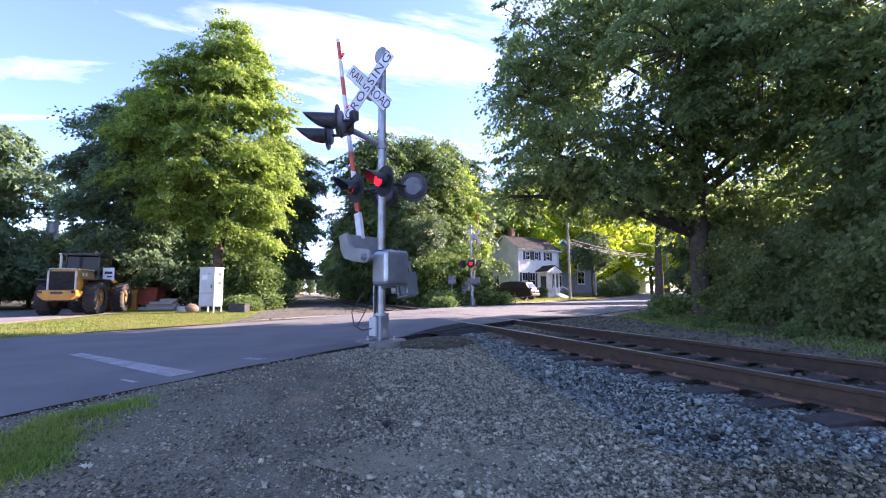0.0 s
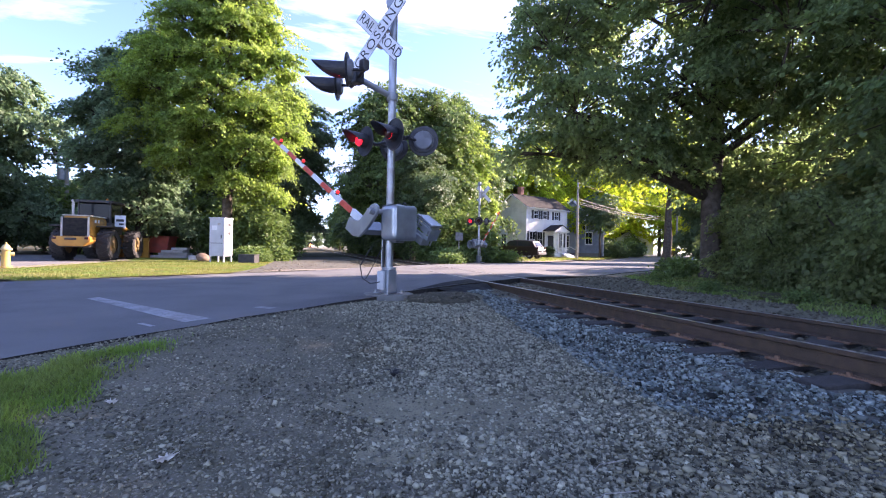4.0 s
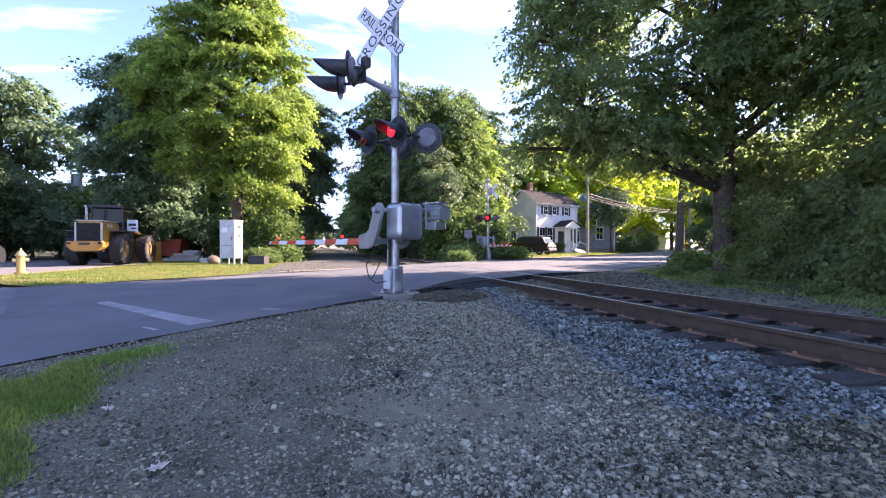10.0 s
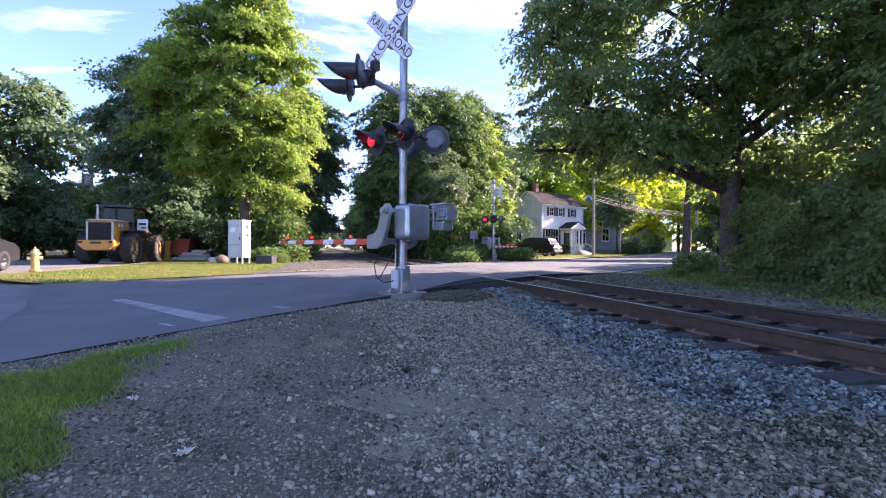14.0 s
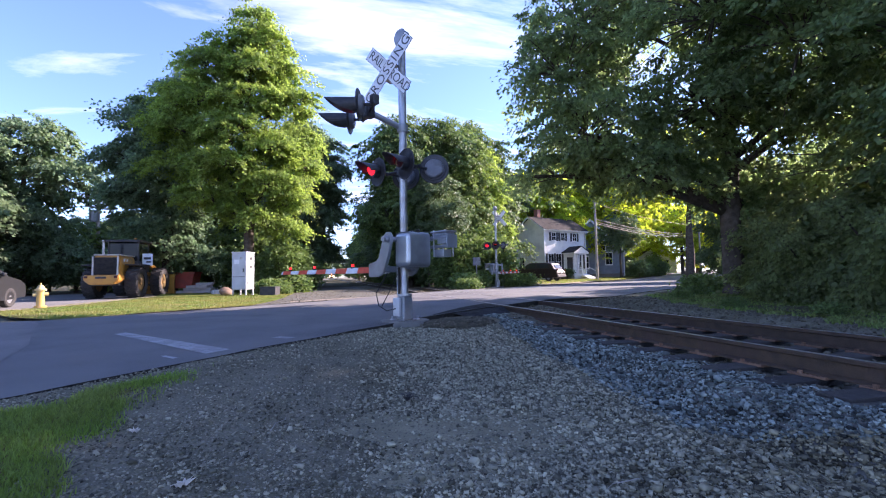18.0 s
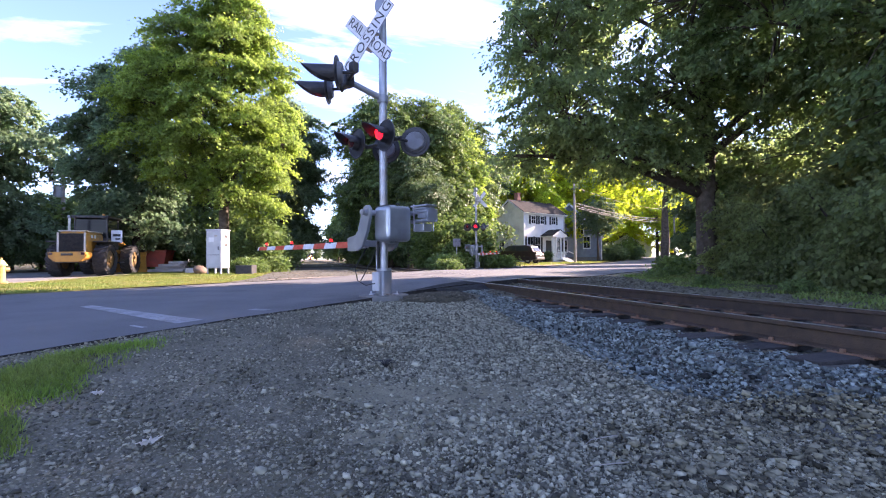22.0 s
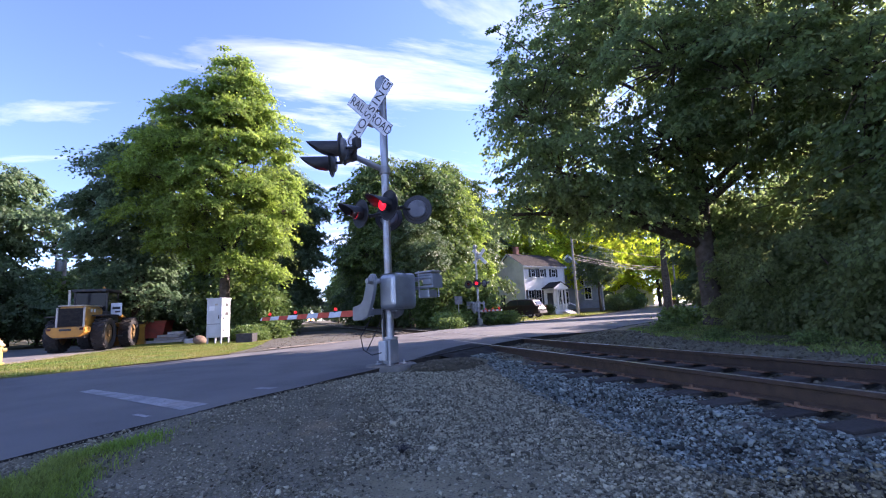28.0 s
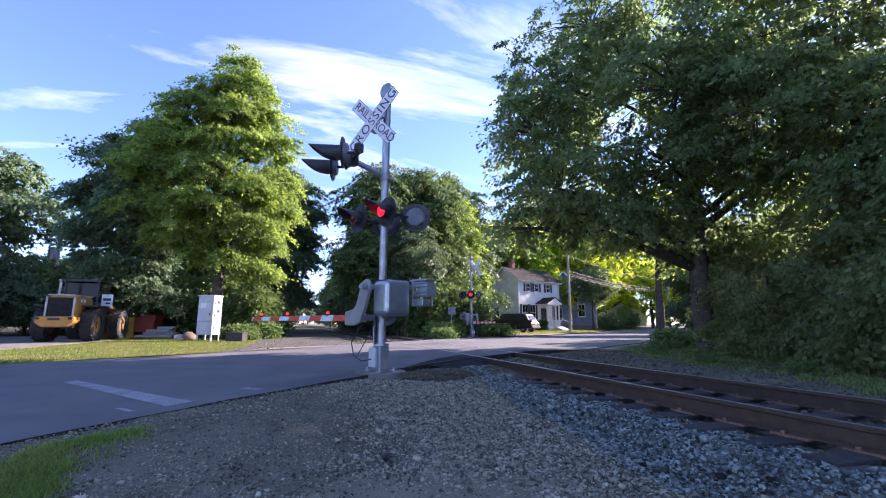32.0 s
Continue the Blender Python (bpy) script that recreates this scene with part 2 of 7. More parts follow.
# leaf litter tone; over the far track bed it stands in for shade
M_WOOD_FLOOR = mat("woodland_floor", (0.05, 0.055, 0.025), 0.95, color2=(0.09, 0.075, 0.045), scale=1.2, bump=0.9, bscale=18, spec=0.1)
M_SAND = mat("sandy_shoulder", (0.3, 0.25, 0.19), 0.95, color2=(0.24, 0.2, 0.16), scale=3, bump=0.6, bscale=60, fine=(0.38, 0.35, 0.3), fscale=90, spec=0.1)


def sheet(name, xs, ys, zf, material, label, keep=None):
    """A ground sheet over a grid of x and y."""
    X, Y = np.meshgrid(xs, ys)
    Z = zf(X, Y)
    n, m = len(xs), len(ys)
    v = np.stack([X.ravel(), Y.ravel(), Z.ravel()], 1)
    f = [(j * n + i, j * n + i + 1, (j + 1) * n + i + 1, (j + 1) * n + i) for j in range(m - 1) for i in range(n - 1)]
    ob = mesh_ob(name, v.tolist(), f, material, True)
    return tagged(ob, label, "ground", kind="structure")


def grown(a, b, step, far, k=1.35):
    inner = list(np.arange(a, b + 1e-6, step))
    s, lo, hi = step, [a], [b]
    while lo[-1] > -far or hi[-1] < far:
        s *= k
        lo.append(lo[-1] - s)
        hi.append(hi[-1] + s)
    return np.array(lo[:0:-1] + inner + hi[1:])


def rough(x, y):
    out = np.empty(x.shape)
    for i in np.ndindex(x.shape):
        out[i] = noise.noise((x[i] * 0.9, y[i] * 0.9, 0.3)) * 0.035 + noise.noise((x[i] * 3.1, y[i] * 3.1, 1.7)) * 0.012
    return out


ground = sheet("ground", grown(-9, 8, 0.22, 1500), grown(0, 18, 0.22, 1500), lambda x, y: ground_z(x, y) + rough(x, y) * (np.hypot(x, y) < 40) * sstep(0.1, 1.2, (line_y(ROAD_NEAR, x) - y) * 0.73) - 0.02, M_DIRT, "grey gravel and dirt yard with sandy patches beside the track")


def strip(name, near, far, zf, material, label, n=140, across=10, thick=0.12, category="road"):
    """A paved strip between two edge lines, with a thick edge."""
    def along(pts, t):
        a = np.array(pts, float)
        s = np.concatenate([[0], np.cumsum(np.hypot(*np.diff(a, axis=0).T))])
        return np.stack([np.interp(t * s[-1], s, a[:, k]) for k in (0, 1)], 1)
    t = np.linspace(0, 1, n) ** 1.0
    A, B = along(near, t), along(far, t)
    verts, faces = [], []
    for i in range(n):
        for k in range(across + 1):
            w = k / across
            p = A[i] * (1 - w) + B[i] * w
            if k in (0, across):
                p = p + np.array([noise.noise((p[0] * 1.7, p[1] * 1.7, 5)), noise.noise((p[0] * 1.7, p[1] * 1.7, 9))]) * 0.07
            verts.append((p[0], p[1], float(zf(p[0], p[1]))))
    for i in range(n - 1):
        for k in range(across):
            a = i * (across + 1) + k
            faces.append((a, a + 1, a + across + 2, a + across + 1))
    base = len(verts)
    for k, o in ((0, 0), (across, 1)):
        for i in range(n):
            x, y, z = verts[i * (across + 1) + k]
            verts.append((x, y, z - thick))
        for i in range(n - 1):
            a, b = i * (across + 1) + k, (i + 1) * (across + 1) + k
            c, d = base + o * n + i, base + o * n + i + 1
            faces.append((a, b, d, c) if o == 0 else (a, c, d, b))
    ob = mesh_ob(name, verts, faces, material, False)
    ob.data.materials.append(M_ROAD_EDGE)
    for p in ob.data.polygons[(n - 1) * across:]:
        p.material_index = 1
    return tagged(ob, label, category, kind="structure")


road = strip("road", ROAD_NEAR, ROAD_FAR, lambda x, y: road_z(x, y) + 0.5 * sstep(25, 60, x) * sstep(25, 60, y), M_ASPHALT, "dark asphalt road crossing the railway track", n=260)

# ---- the railway track ----
M_RAIL = mat("rusty_rail", (0.045, 0.029, 0.017), 0.7, 0.1, color2=(0.075, 0.046, 0.026), scale=9, bump=0.4, bscale=70, stain=(0.06, 0.035, 0.026), sscale=2)
M_RAIL_TOP = mat("polished_rail_head", (0.5, 0.46, 0.43), 0.42, 0.85, color2=(0.36, 0.33, 0.3), scale=14)
M_TIE = mat("creosoted_tie", (0.025, 0.023, 0.021), 0.9, color2=(0.05, 0.044, 0.038), scale=5, bump=0.8, bscale=40, obj=0.25)
RAIL_PROFILE = [(-0.07, -0.172), (0.07, -0.172), (0.07, -0.16), (0.012, -0.145), (0.009, -0.045), (0.034, -0.036), (0.034, -0.007), (0.028, 0.0), (-0.028, 0.0), (-0.034, -0.007), (-0.034, -0.036), (-0.009, -0.045), (-0.012, -0.145), (-0.07, -0.16)]
track = thing("railway_track", "single railway track with rusty rails on dark wooden ties", "railway track", kind="structure")


def rail(x, y0, y1):
    n = 2
    v, f = [], []
    for y in (y0, y1):
        v += [(x + a, y, z) for a, z in RAIL_PROFILE]
    k = len(RAIL_PROFILE)
    for i in range(k):
        f.append((i, (i + 1) % k, k + (i + 1) % k, k + i))
    f += [tuple(range(k))[::-1], tuple(range(k, 2 * k))]
    ob = mesh_ob("rail", v, f, M_RAIL)
    ob.data.materials.append(M_RAIL_TOP)
    ob.data.polygons[7].material_index = 1
    ob.parent = track
    return ob


RAIL_X = (0.0, 1.505)
for rx_ in RAIL_X:
    for a_, b_ in ((-30, 1.25), (1.258, 260)):
        rail(rx_, a_, b_)

# ---- plants ----
M_BARK = mat("bark", (0.07, 0.055, 0.042), 0.95, color2=(0.12, 0.1, 0.08), scale=7, bump=1.0, bscale=22, spec=0.1)


def leaf_mat(name, c, c2, trans=0.45, isl=0.35):
    return mat(name, c, 0.55, color2=c2, scale=0.45, isl=isl, trans=trans, spec=0.35)


M_LEAF_MAPLE = leaf_mat("maple_leaf", (0.155, 0.22, 0.095), (0.19, 0.255, 0.1), 0.68)
M_LEAF_LOCUST = leaf_mat("locust_leaf", (0.17, 0.25, 0.06), (0.225, 0.31, 0.068), 0.6)
M_LEAF_WOODS = leaf_mat("woodland_leaf", (0.1, 0.158, 0.05), (0.14, 0.205, 0.056), 0.34)
M_LEAF_DARK = leaf_mat("dark_leaf", (0.09, 0.14, 0.06), (0.115, 0.165, 0.064), 0.3)
# the haze over these trees is put into the bluish, lightened leaf colour
M_LEAF_HAZE = leaf_mat("haze_tinted_leaf", (0.13, 0.2, 0.11), (0.16, 0.225, 0.115), 0.6)
# backlit sun glow is put into this leaf's bright yellow-green colour
M_LEAF_SUN_TINT = leaf_mat("sun_tinted_leaf", (0.32, 0.42, 0.06), (0.42, 0.47, 0.07), 0.8)


def leaves(rng, centers, per, spread, size, droop=0.35):
    """Folded leaf blades scattered round clump centres: verts, faces."""
    n = len(centers) * per
    c = np.repeat(centers, per, axis=0) + np.clip(rng.normal(0, 1, (n, 3)), -1.5, 1.5) * spread * np.array([1.1, 1.1, 0.72])
    d = rng.normal(0, 1, (n, 3))
    d[:, 2] = d[:, 2] * 0.5 - droop
    d /= np.linalg.norm(d, axis=1)[:, None]
    u = rng.normal(0, 1, (n, 3)) * 0.6 + np.array([0, 0, 1.0])
    s = np.cross(d, u)
    s /= np.linalg.norm(s, axis=1)[:, None] + 1e-9
    nrm = np.cross(s, d)
    L = (size * rng.uniform(0.65, 1.35, n))[:, None]
    a = c - d * L * 0.5
    tip = c + d * L * 0.5
    fold = nrm * L * 0.12
    l = c + s * L * 0.38 + fold
    r = c - s * L * 0.38 + fold
    v = np.stack([a, l, tip, r], 1).reshape(-1, 3)
    return v


def leaf_object(name, v, material, parent=None):
    n = len(v) // 4
    me = bpy.data.meshes.new(name)
    me.vertices.add(len(v))
    me.vertices.foreach_set("co", v.astype(np.float32).ravel())
    q = np.arange(n)[:, None] * 4
    tri = np.concatenate([q + np.array([0, 1, 2]), q + np.array([0, 2, 3])], 1).reshape(-1)
    me.loops.add(len(tri))
    me.loops.foreach_set("vertex_index", tri.astype(np.int32))
    me.polygons.add(len(tri) // 3)
    me.polygons.foreach_set("loop_start", np.arange(0, len(tri), 3, dtype=np.int32))
    me.materials.append(material)
    me.update()
    me.validate()
    ob = new(name, me)
    ob.parent = parent
    return ob


def clumps(rng, blob, n, shell=0.55):
    """Clump centres in the outer part of an uneven ellipsoid."""
    cx, cy, cz, rx, ry, rz = blob
    d = rng.normal(0, 1, (n, 3))
    d /= np.linalg.norm(d, axis=1)[:, None]
    lump = np.array([1 + 0.5 * noise.noise((p[0] * 2.2 + cx, p[1] * 2.2 + cy, p[2] * 2.2 + cz)) for p in d])
    r = rng.uniform(shell ** 3, 1, n) ** (1 / 3) * lump
    r = np.where(rng.uniform(0, 1, n) < 0.06, r * rng.uniform(1.05, 1.2, n), r)
    return np.array([cx, cy, cz]) + d * r[:, None] * np.array([rx, ry, rz])


def sprays(rng, blob, total, per, size, reach, droop=0.5):
    """Leafy twigs in the outer part of an uneven ellipsoid: flat drooping fans of leaf blades. Gives the blades and the twigs' feet and tips."""
    c, rad = np.array(blob[:3]), np.array(blob[3:6])
    n = max(5, int(total / per))
    d = rng.normal(0, 1, (n, 3))
    d[:, 2] = d[:, 2] * 0.9 + 0.1
    d /= np.linalg.norm(d, axis=1)[:, None]
    lump = np.array([1 + 0.42 * noise.noise((p[0] * 1.9 + c[0], p[1] * 1.9 + c[1], p[2] * 1.9 + c[2])) for p in d])
    q = (rng.uniform(0.16, 1, n) ** (1 / 2.4)) * lump
    q = np.where(rng.uniform(0, 1, n) < 0.08, q * 1.16, q)
    at_ = c + d * q[:, None] * rad
    up = np.array([0, 0, 1.0]) + 0.5 * d + rng.normal(0, 0.24, (n, 3))
    up /= np.linalg.norm(up, axis=1)[:, None]
    out = d * np.array([1, 1, 0.3]) + rng.normal(0, 0.35, (n, 3)) + np.array([0, 0, -0.12])
    out -= up * (out * up).sum(1)[:, None]
    out /= np.linalg.norm(out, axis=1)[:, None]
    side = np.cross(up, out)
    R = reach * np.exp(rng.normal(0, 0.28, n))
    m = n * per
    k = np.repeat(np.arange(n), per)
    u = np.sqrt(rng.uniform(0, 1, m)) * np.where(rng.uniform(0, 1, m) < 0.1, 1.25, 1)
    ang = rng.uniform(0, 2 * math.pi, m)
    lob = 0.72 + 0.28 * np.cos(ang * 5 + k * 1.7)
    a, s_ = u * np.cos(ang) * lob * 1.25, u * np.sin(ang) * lob * 0.85
    h = rng.normal(0, 0.1, m) - droop * 0.42 * (a ** 2 + s_ ** 2) * np.sign(0.4 + a)
    pos = at_[k] + (out[k] * a[:, None] + side[k] * s_[:, None] + up[k] * h[:, None]) * R[k][:, None]
    w = out[k] * (0.5 + a)[:, None] + side[k] * s_[:, None] + rng.normal(0, 0.45, (m, 3)) + np.array([0, 0, -droop])
    w /= np.linalg.norm(w, axis=1)[:, None]
    nn = up[k] + rng.normal(0, 0.42, (m, 3))
    sd = np.cross(w, nn)
    sd /= np.linalg.norm(sd, axis=1)[:, None] + 1e-9
    nn = np.cross(sd, w)
    L = (size * rng.uniform(0.6, 1.35, m))[:, None]
    v = np.stack([pos - w * L * 0.5, pos + sd * L * 0.36 + nn * L * 0.1, pos + w * L * 0.5, pos - sd * L * 0.36 + nn * L * 0.1], 1).reshape(-1, 3)
    return v, at_


def tree(name, label, base, trunk_top, r0, blobs, material, per=90, size=0.14, reach=0.6, fill=0.5, seed=1, group="", lean=(0, 0), category="tree", limbs=True, droop=0.5):
    """base: foot of the trunk; blobs: (x, y, z, rx, ry, rz, hundreds of leaves) relative to the foot; reach: length of a leafy twig."""
    rng = np.random.default_rng(seed)
    t = thing(name, label, category, pose(*base), group)
    h = trunk_top
    pts = [Vector((0, 0, -0.3)), Vector((0.02, 0.01, 0.4))] + [Vector((lean[0] * k + rng.normal(0, 0.06), lean[1] * k + rng.normal(0, 0.06), h * k)) for k in (0.25, 0.45, 0.65, 0.85, 1.0)]
    part("trunk", tube(pts, [r0 * 1.4, r0 * 1.05, r0 * 0.92, r0 * 0.78, r0 * 0.58, r0 * 0.34, r0 * 0.12], 12), M_BARK, t, smooth=True)
    vs, twigs = [], bmesh.new()
    for b in blobs:
        c = Vector(b[:3])
        if limbs:
            k = min(0.92, max(0.25, (c.z - 0.35 * math.hypot(c.x, c.y) - 0.6) / max(h, 0.1)))
            s = Vector((lean[0] * k, lean[1] * k, h * k))
            mid = s.lerp(c, 0.5) + Vector((rng.normal(0, 0.2), rng.normal(0, 0.2), 0.1 * (c - s).length))
            q = r0 * max(0.3, 1 - 0.75 * k)
            part("limb", tube([s, mid, c, c + (c - mid) * 0.7], [q * 0.62, q * 0.42, q * 0.26, q * 0.08], 8), M_BARK, t, smooth=True)
        v, tips = sprays(rng, b, b[6] * 100 * fill, per, size, reach, droop)
        vs.append(v)
        for p in tips[::3]:
            p = Vector(p)
            o = c + (p - c) * 0.2
            tube([o, o.lerp(p, 0.5) + Vector((0, 0, 0.06 * (p - o).length)), p], [r0 * 0.09, r0 * 0.06, r0 * 0.03], 4, twigs)
    tagged(part("branchwork", twigs, M_BARK, t), kind="stuff")
    leaf_object("crown", np.concatenate(vs), material, t)
    return t


def at(heading, dist, z=-0.12):
    """A foot on the ground from a compass heading and a distance, seen from the yard."""
    a = radians(heading)
    return (-3.97 + dist * math.sin(a), dist * math.cos(a), z)


# the large pale-green locust behind the cabinet, and the darker trees on both sides of it
tree("tree", "tall bright green locust tree with feathery layered foliage", at(-8.6, 27), 15.6, 0.27,
     [(0.3, 0, 15.5, 1.3, 1.3, 1.1, 60), (0.9, -0.4, 14.2, 1.7, 1.6, 0.9, 90), (-0.9, 0.2, 14.0, 1.5, 1.5, 0.9, 80), (1.5, 0.2, 12.6, 1.8, 1.8, 0.8, 100), (-2.0, -0.4, 12.4, 1.8, 1.7, 0.8, 100), (0.2, -1.2, 12.2, 1.8, 1.5, 0.8, 90),
      (2.2, -0.4, 10.8, 1.7, 1.7, 0.8, 100), (-2.8, 0.0, 10.6, 2.0, 1.8, 0.9, 110), (0.1, -1.5, 10.4, 2.0, 1.6, 0.8, 100), (2.4, 0.4, 9.0, 1.7, 1.7, 0.8, 90), (-3.3, -0.7, 8.8, 2.0, 1.8, 0.8, 110), (-0.4, -1.8, 8.7, 1.9, 1.6, 0.8, 100), (1.4, -1.6, 7.9, 1.8, 1.6, 0.7, 90),
      (2.6, -0.3, 7.0, 1.6, 1.6, 0.7, 80), (-3.1, -0.3, 7.0, 2.1, 1.8, 0.8, 100), (-0.9, -1.9, 6.9, 1.9, 1.5, 0.7, 90), (1.2, -1.5, 5.9, 1.9, 1.6, 0.7, 90), (-1.9, -1.0, 5.2, 1.9, 1.7, 0.7, 80), (2.4, 0.1, 5.2, 1.5, 1.5, 0.7, 60), (0.3, -1.2, 4.2, 1.7, 1.5, 0.6, 60), (2.0, -0.6, 3.6, 1.2, 1.2, 0.6, 40)],
     M_LEAF_LOCUST, per=120, size=0.135, reach=0.62, fill=0.85, seed=11)
tree("tree", "dark maple behind a brighter tree, haze in its blue-green leaf colour", at(-16.8, 30.5), 12.5, 0.3,
     [(0.9, 0, 12.6, 1.2, 1.2, 1.0, 50), (0.6, -0.2, 11.2, 1.7, 1.7, 1.1, 100), (-1.0, 0, 10.6, 1.3, 1.3, 0.9, 60), (-0.9, -0.6, 9.4, 2.0, 1.9, 1.1, 110), (1.2, 0.2, 9.4, 2.0, 1.9, 1.1, 110), (-1.9, 0, 7.7, 1.8, 1.8, 1.0, 100), (0.5, -1.0, 7.4, 2.2, 1.8, 1.1, 120),
      (-1.4, -0.5, 5.8, 2.0, 1.8, 1.0, 100), (1.3, -0.5, 5.4, 2.1, 1.9, 1.1, 110), (-0.4, -0.6, 3.8, 2.6, 1.8, 1.0, 110), (-1.8, 0, 2.4, 1.6, 1.5, 0.9, 70), (1.2, 0, 2.2, 2.0, 1.6, 0.9, 80)],
     M_LEAF_HAZE, per=110, size=0.17, reach=0.68, fill=0.75, seed=12)
tree("tree", "dark leafy tree leaning towards the railway clearing", at(-1.5, 36), 12.0, 0.28,
     [(-0.6, 0, 12.3, 1.4, 1.4, 1.1, 70), (0.8, 0, 11.2, 1.5, 1.5, 1.0, 80), (-1.2, 0, 10.2, 1.9, 1.8, 1.1, 110), (1.4, 0, 9.4, 1.4, 1.6, 1.0, 90), (-0.4, -0.8, 8.4, 2.1, 1.8, 1.1, 110), (1.3, 0, 7.4, 1.4, 1.5, 1.0, 80), (-1.4, 0, 6.6, 2.0, 1.8, 1.1, 110), (0.8, -0.5, 5.4, 1.8, 1.7, 1.0, 100), (-1.0, -0.5, 3.8, 2.2, 1.8, 1.1, 110), (0.9, 0, 2.8, 1.5, 1.5, 1.0, 80)],
     M_LEAF_HAZE, per=100, size=0.2, reach=0.75, fill=0.7, seed=13)

# proto trees of the woods, copied along the line
wood_a = tree("woodland_tree", "tall leafy woodland tree beside the railway", at(-5.6, 72), 12.5, 0.3,
              [(0, 0, 12.4, 2.4, 2.4, 2.0, 200), (-1.8, 0.5, 10.2, 2.6, 2.6, 2.0, 220), (1.9, -0.4, 9.8, 2.6, 2.6, 2.0, 220), (0, -1.6, 8.0, 3.2, 2.6, 2.2, 260), (-2.2, 0, 5.6, 2.8, 2.6, 2.2, 240),
               (2.2, 0.4, 5.2, 2.8, 2.6, 2.2, 240), (0, -0.8, 2.8, 3.4, 3.0, 1.9, 280)], M_LEAF_WOODS, per=90, size=0.22, reach=0.85, fill=0.36, seed=21, group="trees along the railway")
wood_b = tree("woodland_tree", "broad dark woodland tree, some copies added by the road for shade", at(-3.9, 80), 10, 0.28,
              [(0.4, 0, 10.2, 2.8, 2.8, 2.0, 230), (-2.2, 0.4, 8.0, 2.8, 2.6, 2.2, 240), (2.4, 0, 7.6, 2.8, 2.8, 2.2, 240), (0, -1.0, 5.4, 3.6, 3.0, 2.4, 320), (-1.6, 0, 2.8, 3.0, 2.8, 2.0, 260), (1.8, 0, 2.6, 3.0, 2.8, 1.9, 260)],
              M_LEAF_DARK, per=90, size=0.22, reach=0.85, fill=0.36, seed=22, group="trees along the railway")

wood_c = tree("woodland_tree", "leafy tree beyond the side road, haze in its blue-green colour", at(-28.6, 40), 10, 0.28,
              [(0.4, 0, 10.2, 2.4, 2.4, 1.6, 200), (-2.2, 0.4, 8.0, 2.5, 2.4, 1.7, 210), (2.4, 0, 7.6, 2.5, 2.4, 1.7, 210), (0, -1.0, 5.4, 3.2, 2.8, 2.0, 280), (-1.6, 0, 2.8, 2.8, 2.6, 1.6, 220), (1.8, 0, 2.6, 2.8, 2.6, 1.5, 220)],
              M_LEAF_HAZE, per=90, size=0.22, reach=0.8, fill=0.36, seed=23, group="trees along the side road")


# the brighter locust leaf colour stands in for sun falling on this tree
wood_d = tree("woodland_tree", "tree behind the far crossing signal with sunlight in its yellow-green colour", at(19.2, 40), 10.5, 0.26,
              [(0.2, 0, 10.6, 1.9, 1.9, 1.5, 150), (-1.3, -0.3, 8.9, 1.9, 1.9, 1.3, 160), (1.5, 0, 8.2, 1.9, 1.9, 1.3, 160), (0.1, -0.9, 6.6, 2.2, 1.9, 1.3, 180), (-1.6, -0.2, 5.0, 1.8, 1.8, 1.2, 150), (1.7, -0.5, 4.6, 2.0, 1.8, 1.2, 160), (0.2, -0.8, 2.6, 2.3, 1.8, 1.2, 170), (1.9, -0.6, 1.8, 1.3, 1.2, 0.9, 80)],
              M_LEAF_LOCUST, per=90, size=0.19, reach=0.7, fill=0.4, seed=24, group="trees along the railway")


def plant_copy(proto, heading, dist, s=1.0, turn=0.0, sz=None, z=-0.12):
    m = Matrix.Translation(at(heading, dist, z)) @ pose(0, 0, 0, 0, 0, turn).to_4x4() @ Matrix.Diagonal((s, s, sz or s, 1))
    return copy_thing(proto, m)


for p_, h_, d_, s_, t_ in ((wood_a, 10.8, 36, 0.98, 40), (wood_a, 15.5, 38, 1.0, 130), (wood_b, 11.0, 41, 1.1, 80), (wood_a, 17.6, 43, 1.1, 220), (wood_b, 19.0, 46, 1.25, 10), (wood_b, 13.5, 33, 0.68, 300),
                           (wood_b, 9.6, 55, 1.15, 190), (wood_a, 16.8, 50, 1.15, 10), (wood_a, 6.9, 90, 1.1, 60), (wood_a, 5.9, 100, 0.95, 140), (wood_b, 4.7, 140, 1.1, 20), (wood_a, 4.4, 105, 0.75, 250), (wood_d, 21.4, 45, 0.8, 60), (wood_a, 24.0, 68, 1.15, 160),
                           (wood_a, -4.8, 48, 0.95, 260), (wood_b, -6.4, 46, 1.1, 20), (wood_b, -3.2, 62, 0.92, 60), (wood_b, -10.5, 39, 0.9, 200), (wood_b, -13.5, 42, 0.8, 250), (wood_c, -24.5, 44, 0.5, 80), (wood_c, -36, 44, 0.85, 160),
                           (wood_c, -33.5, 37, 0.9, 120), (wood_c, -38, 38, 0.85, 20), (wood_c, -43, 34, 0.75, 90), (wood_c, -49, 36, 0.8, 310), (wood_c, -20.5, 46, 0.45, 30), (wood_c, -26.5, 50, 0.42, 30)):
    plant_copy(p_, h_, d_, s_, t_)

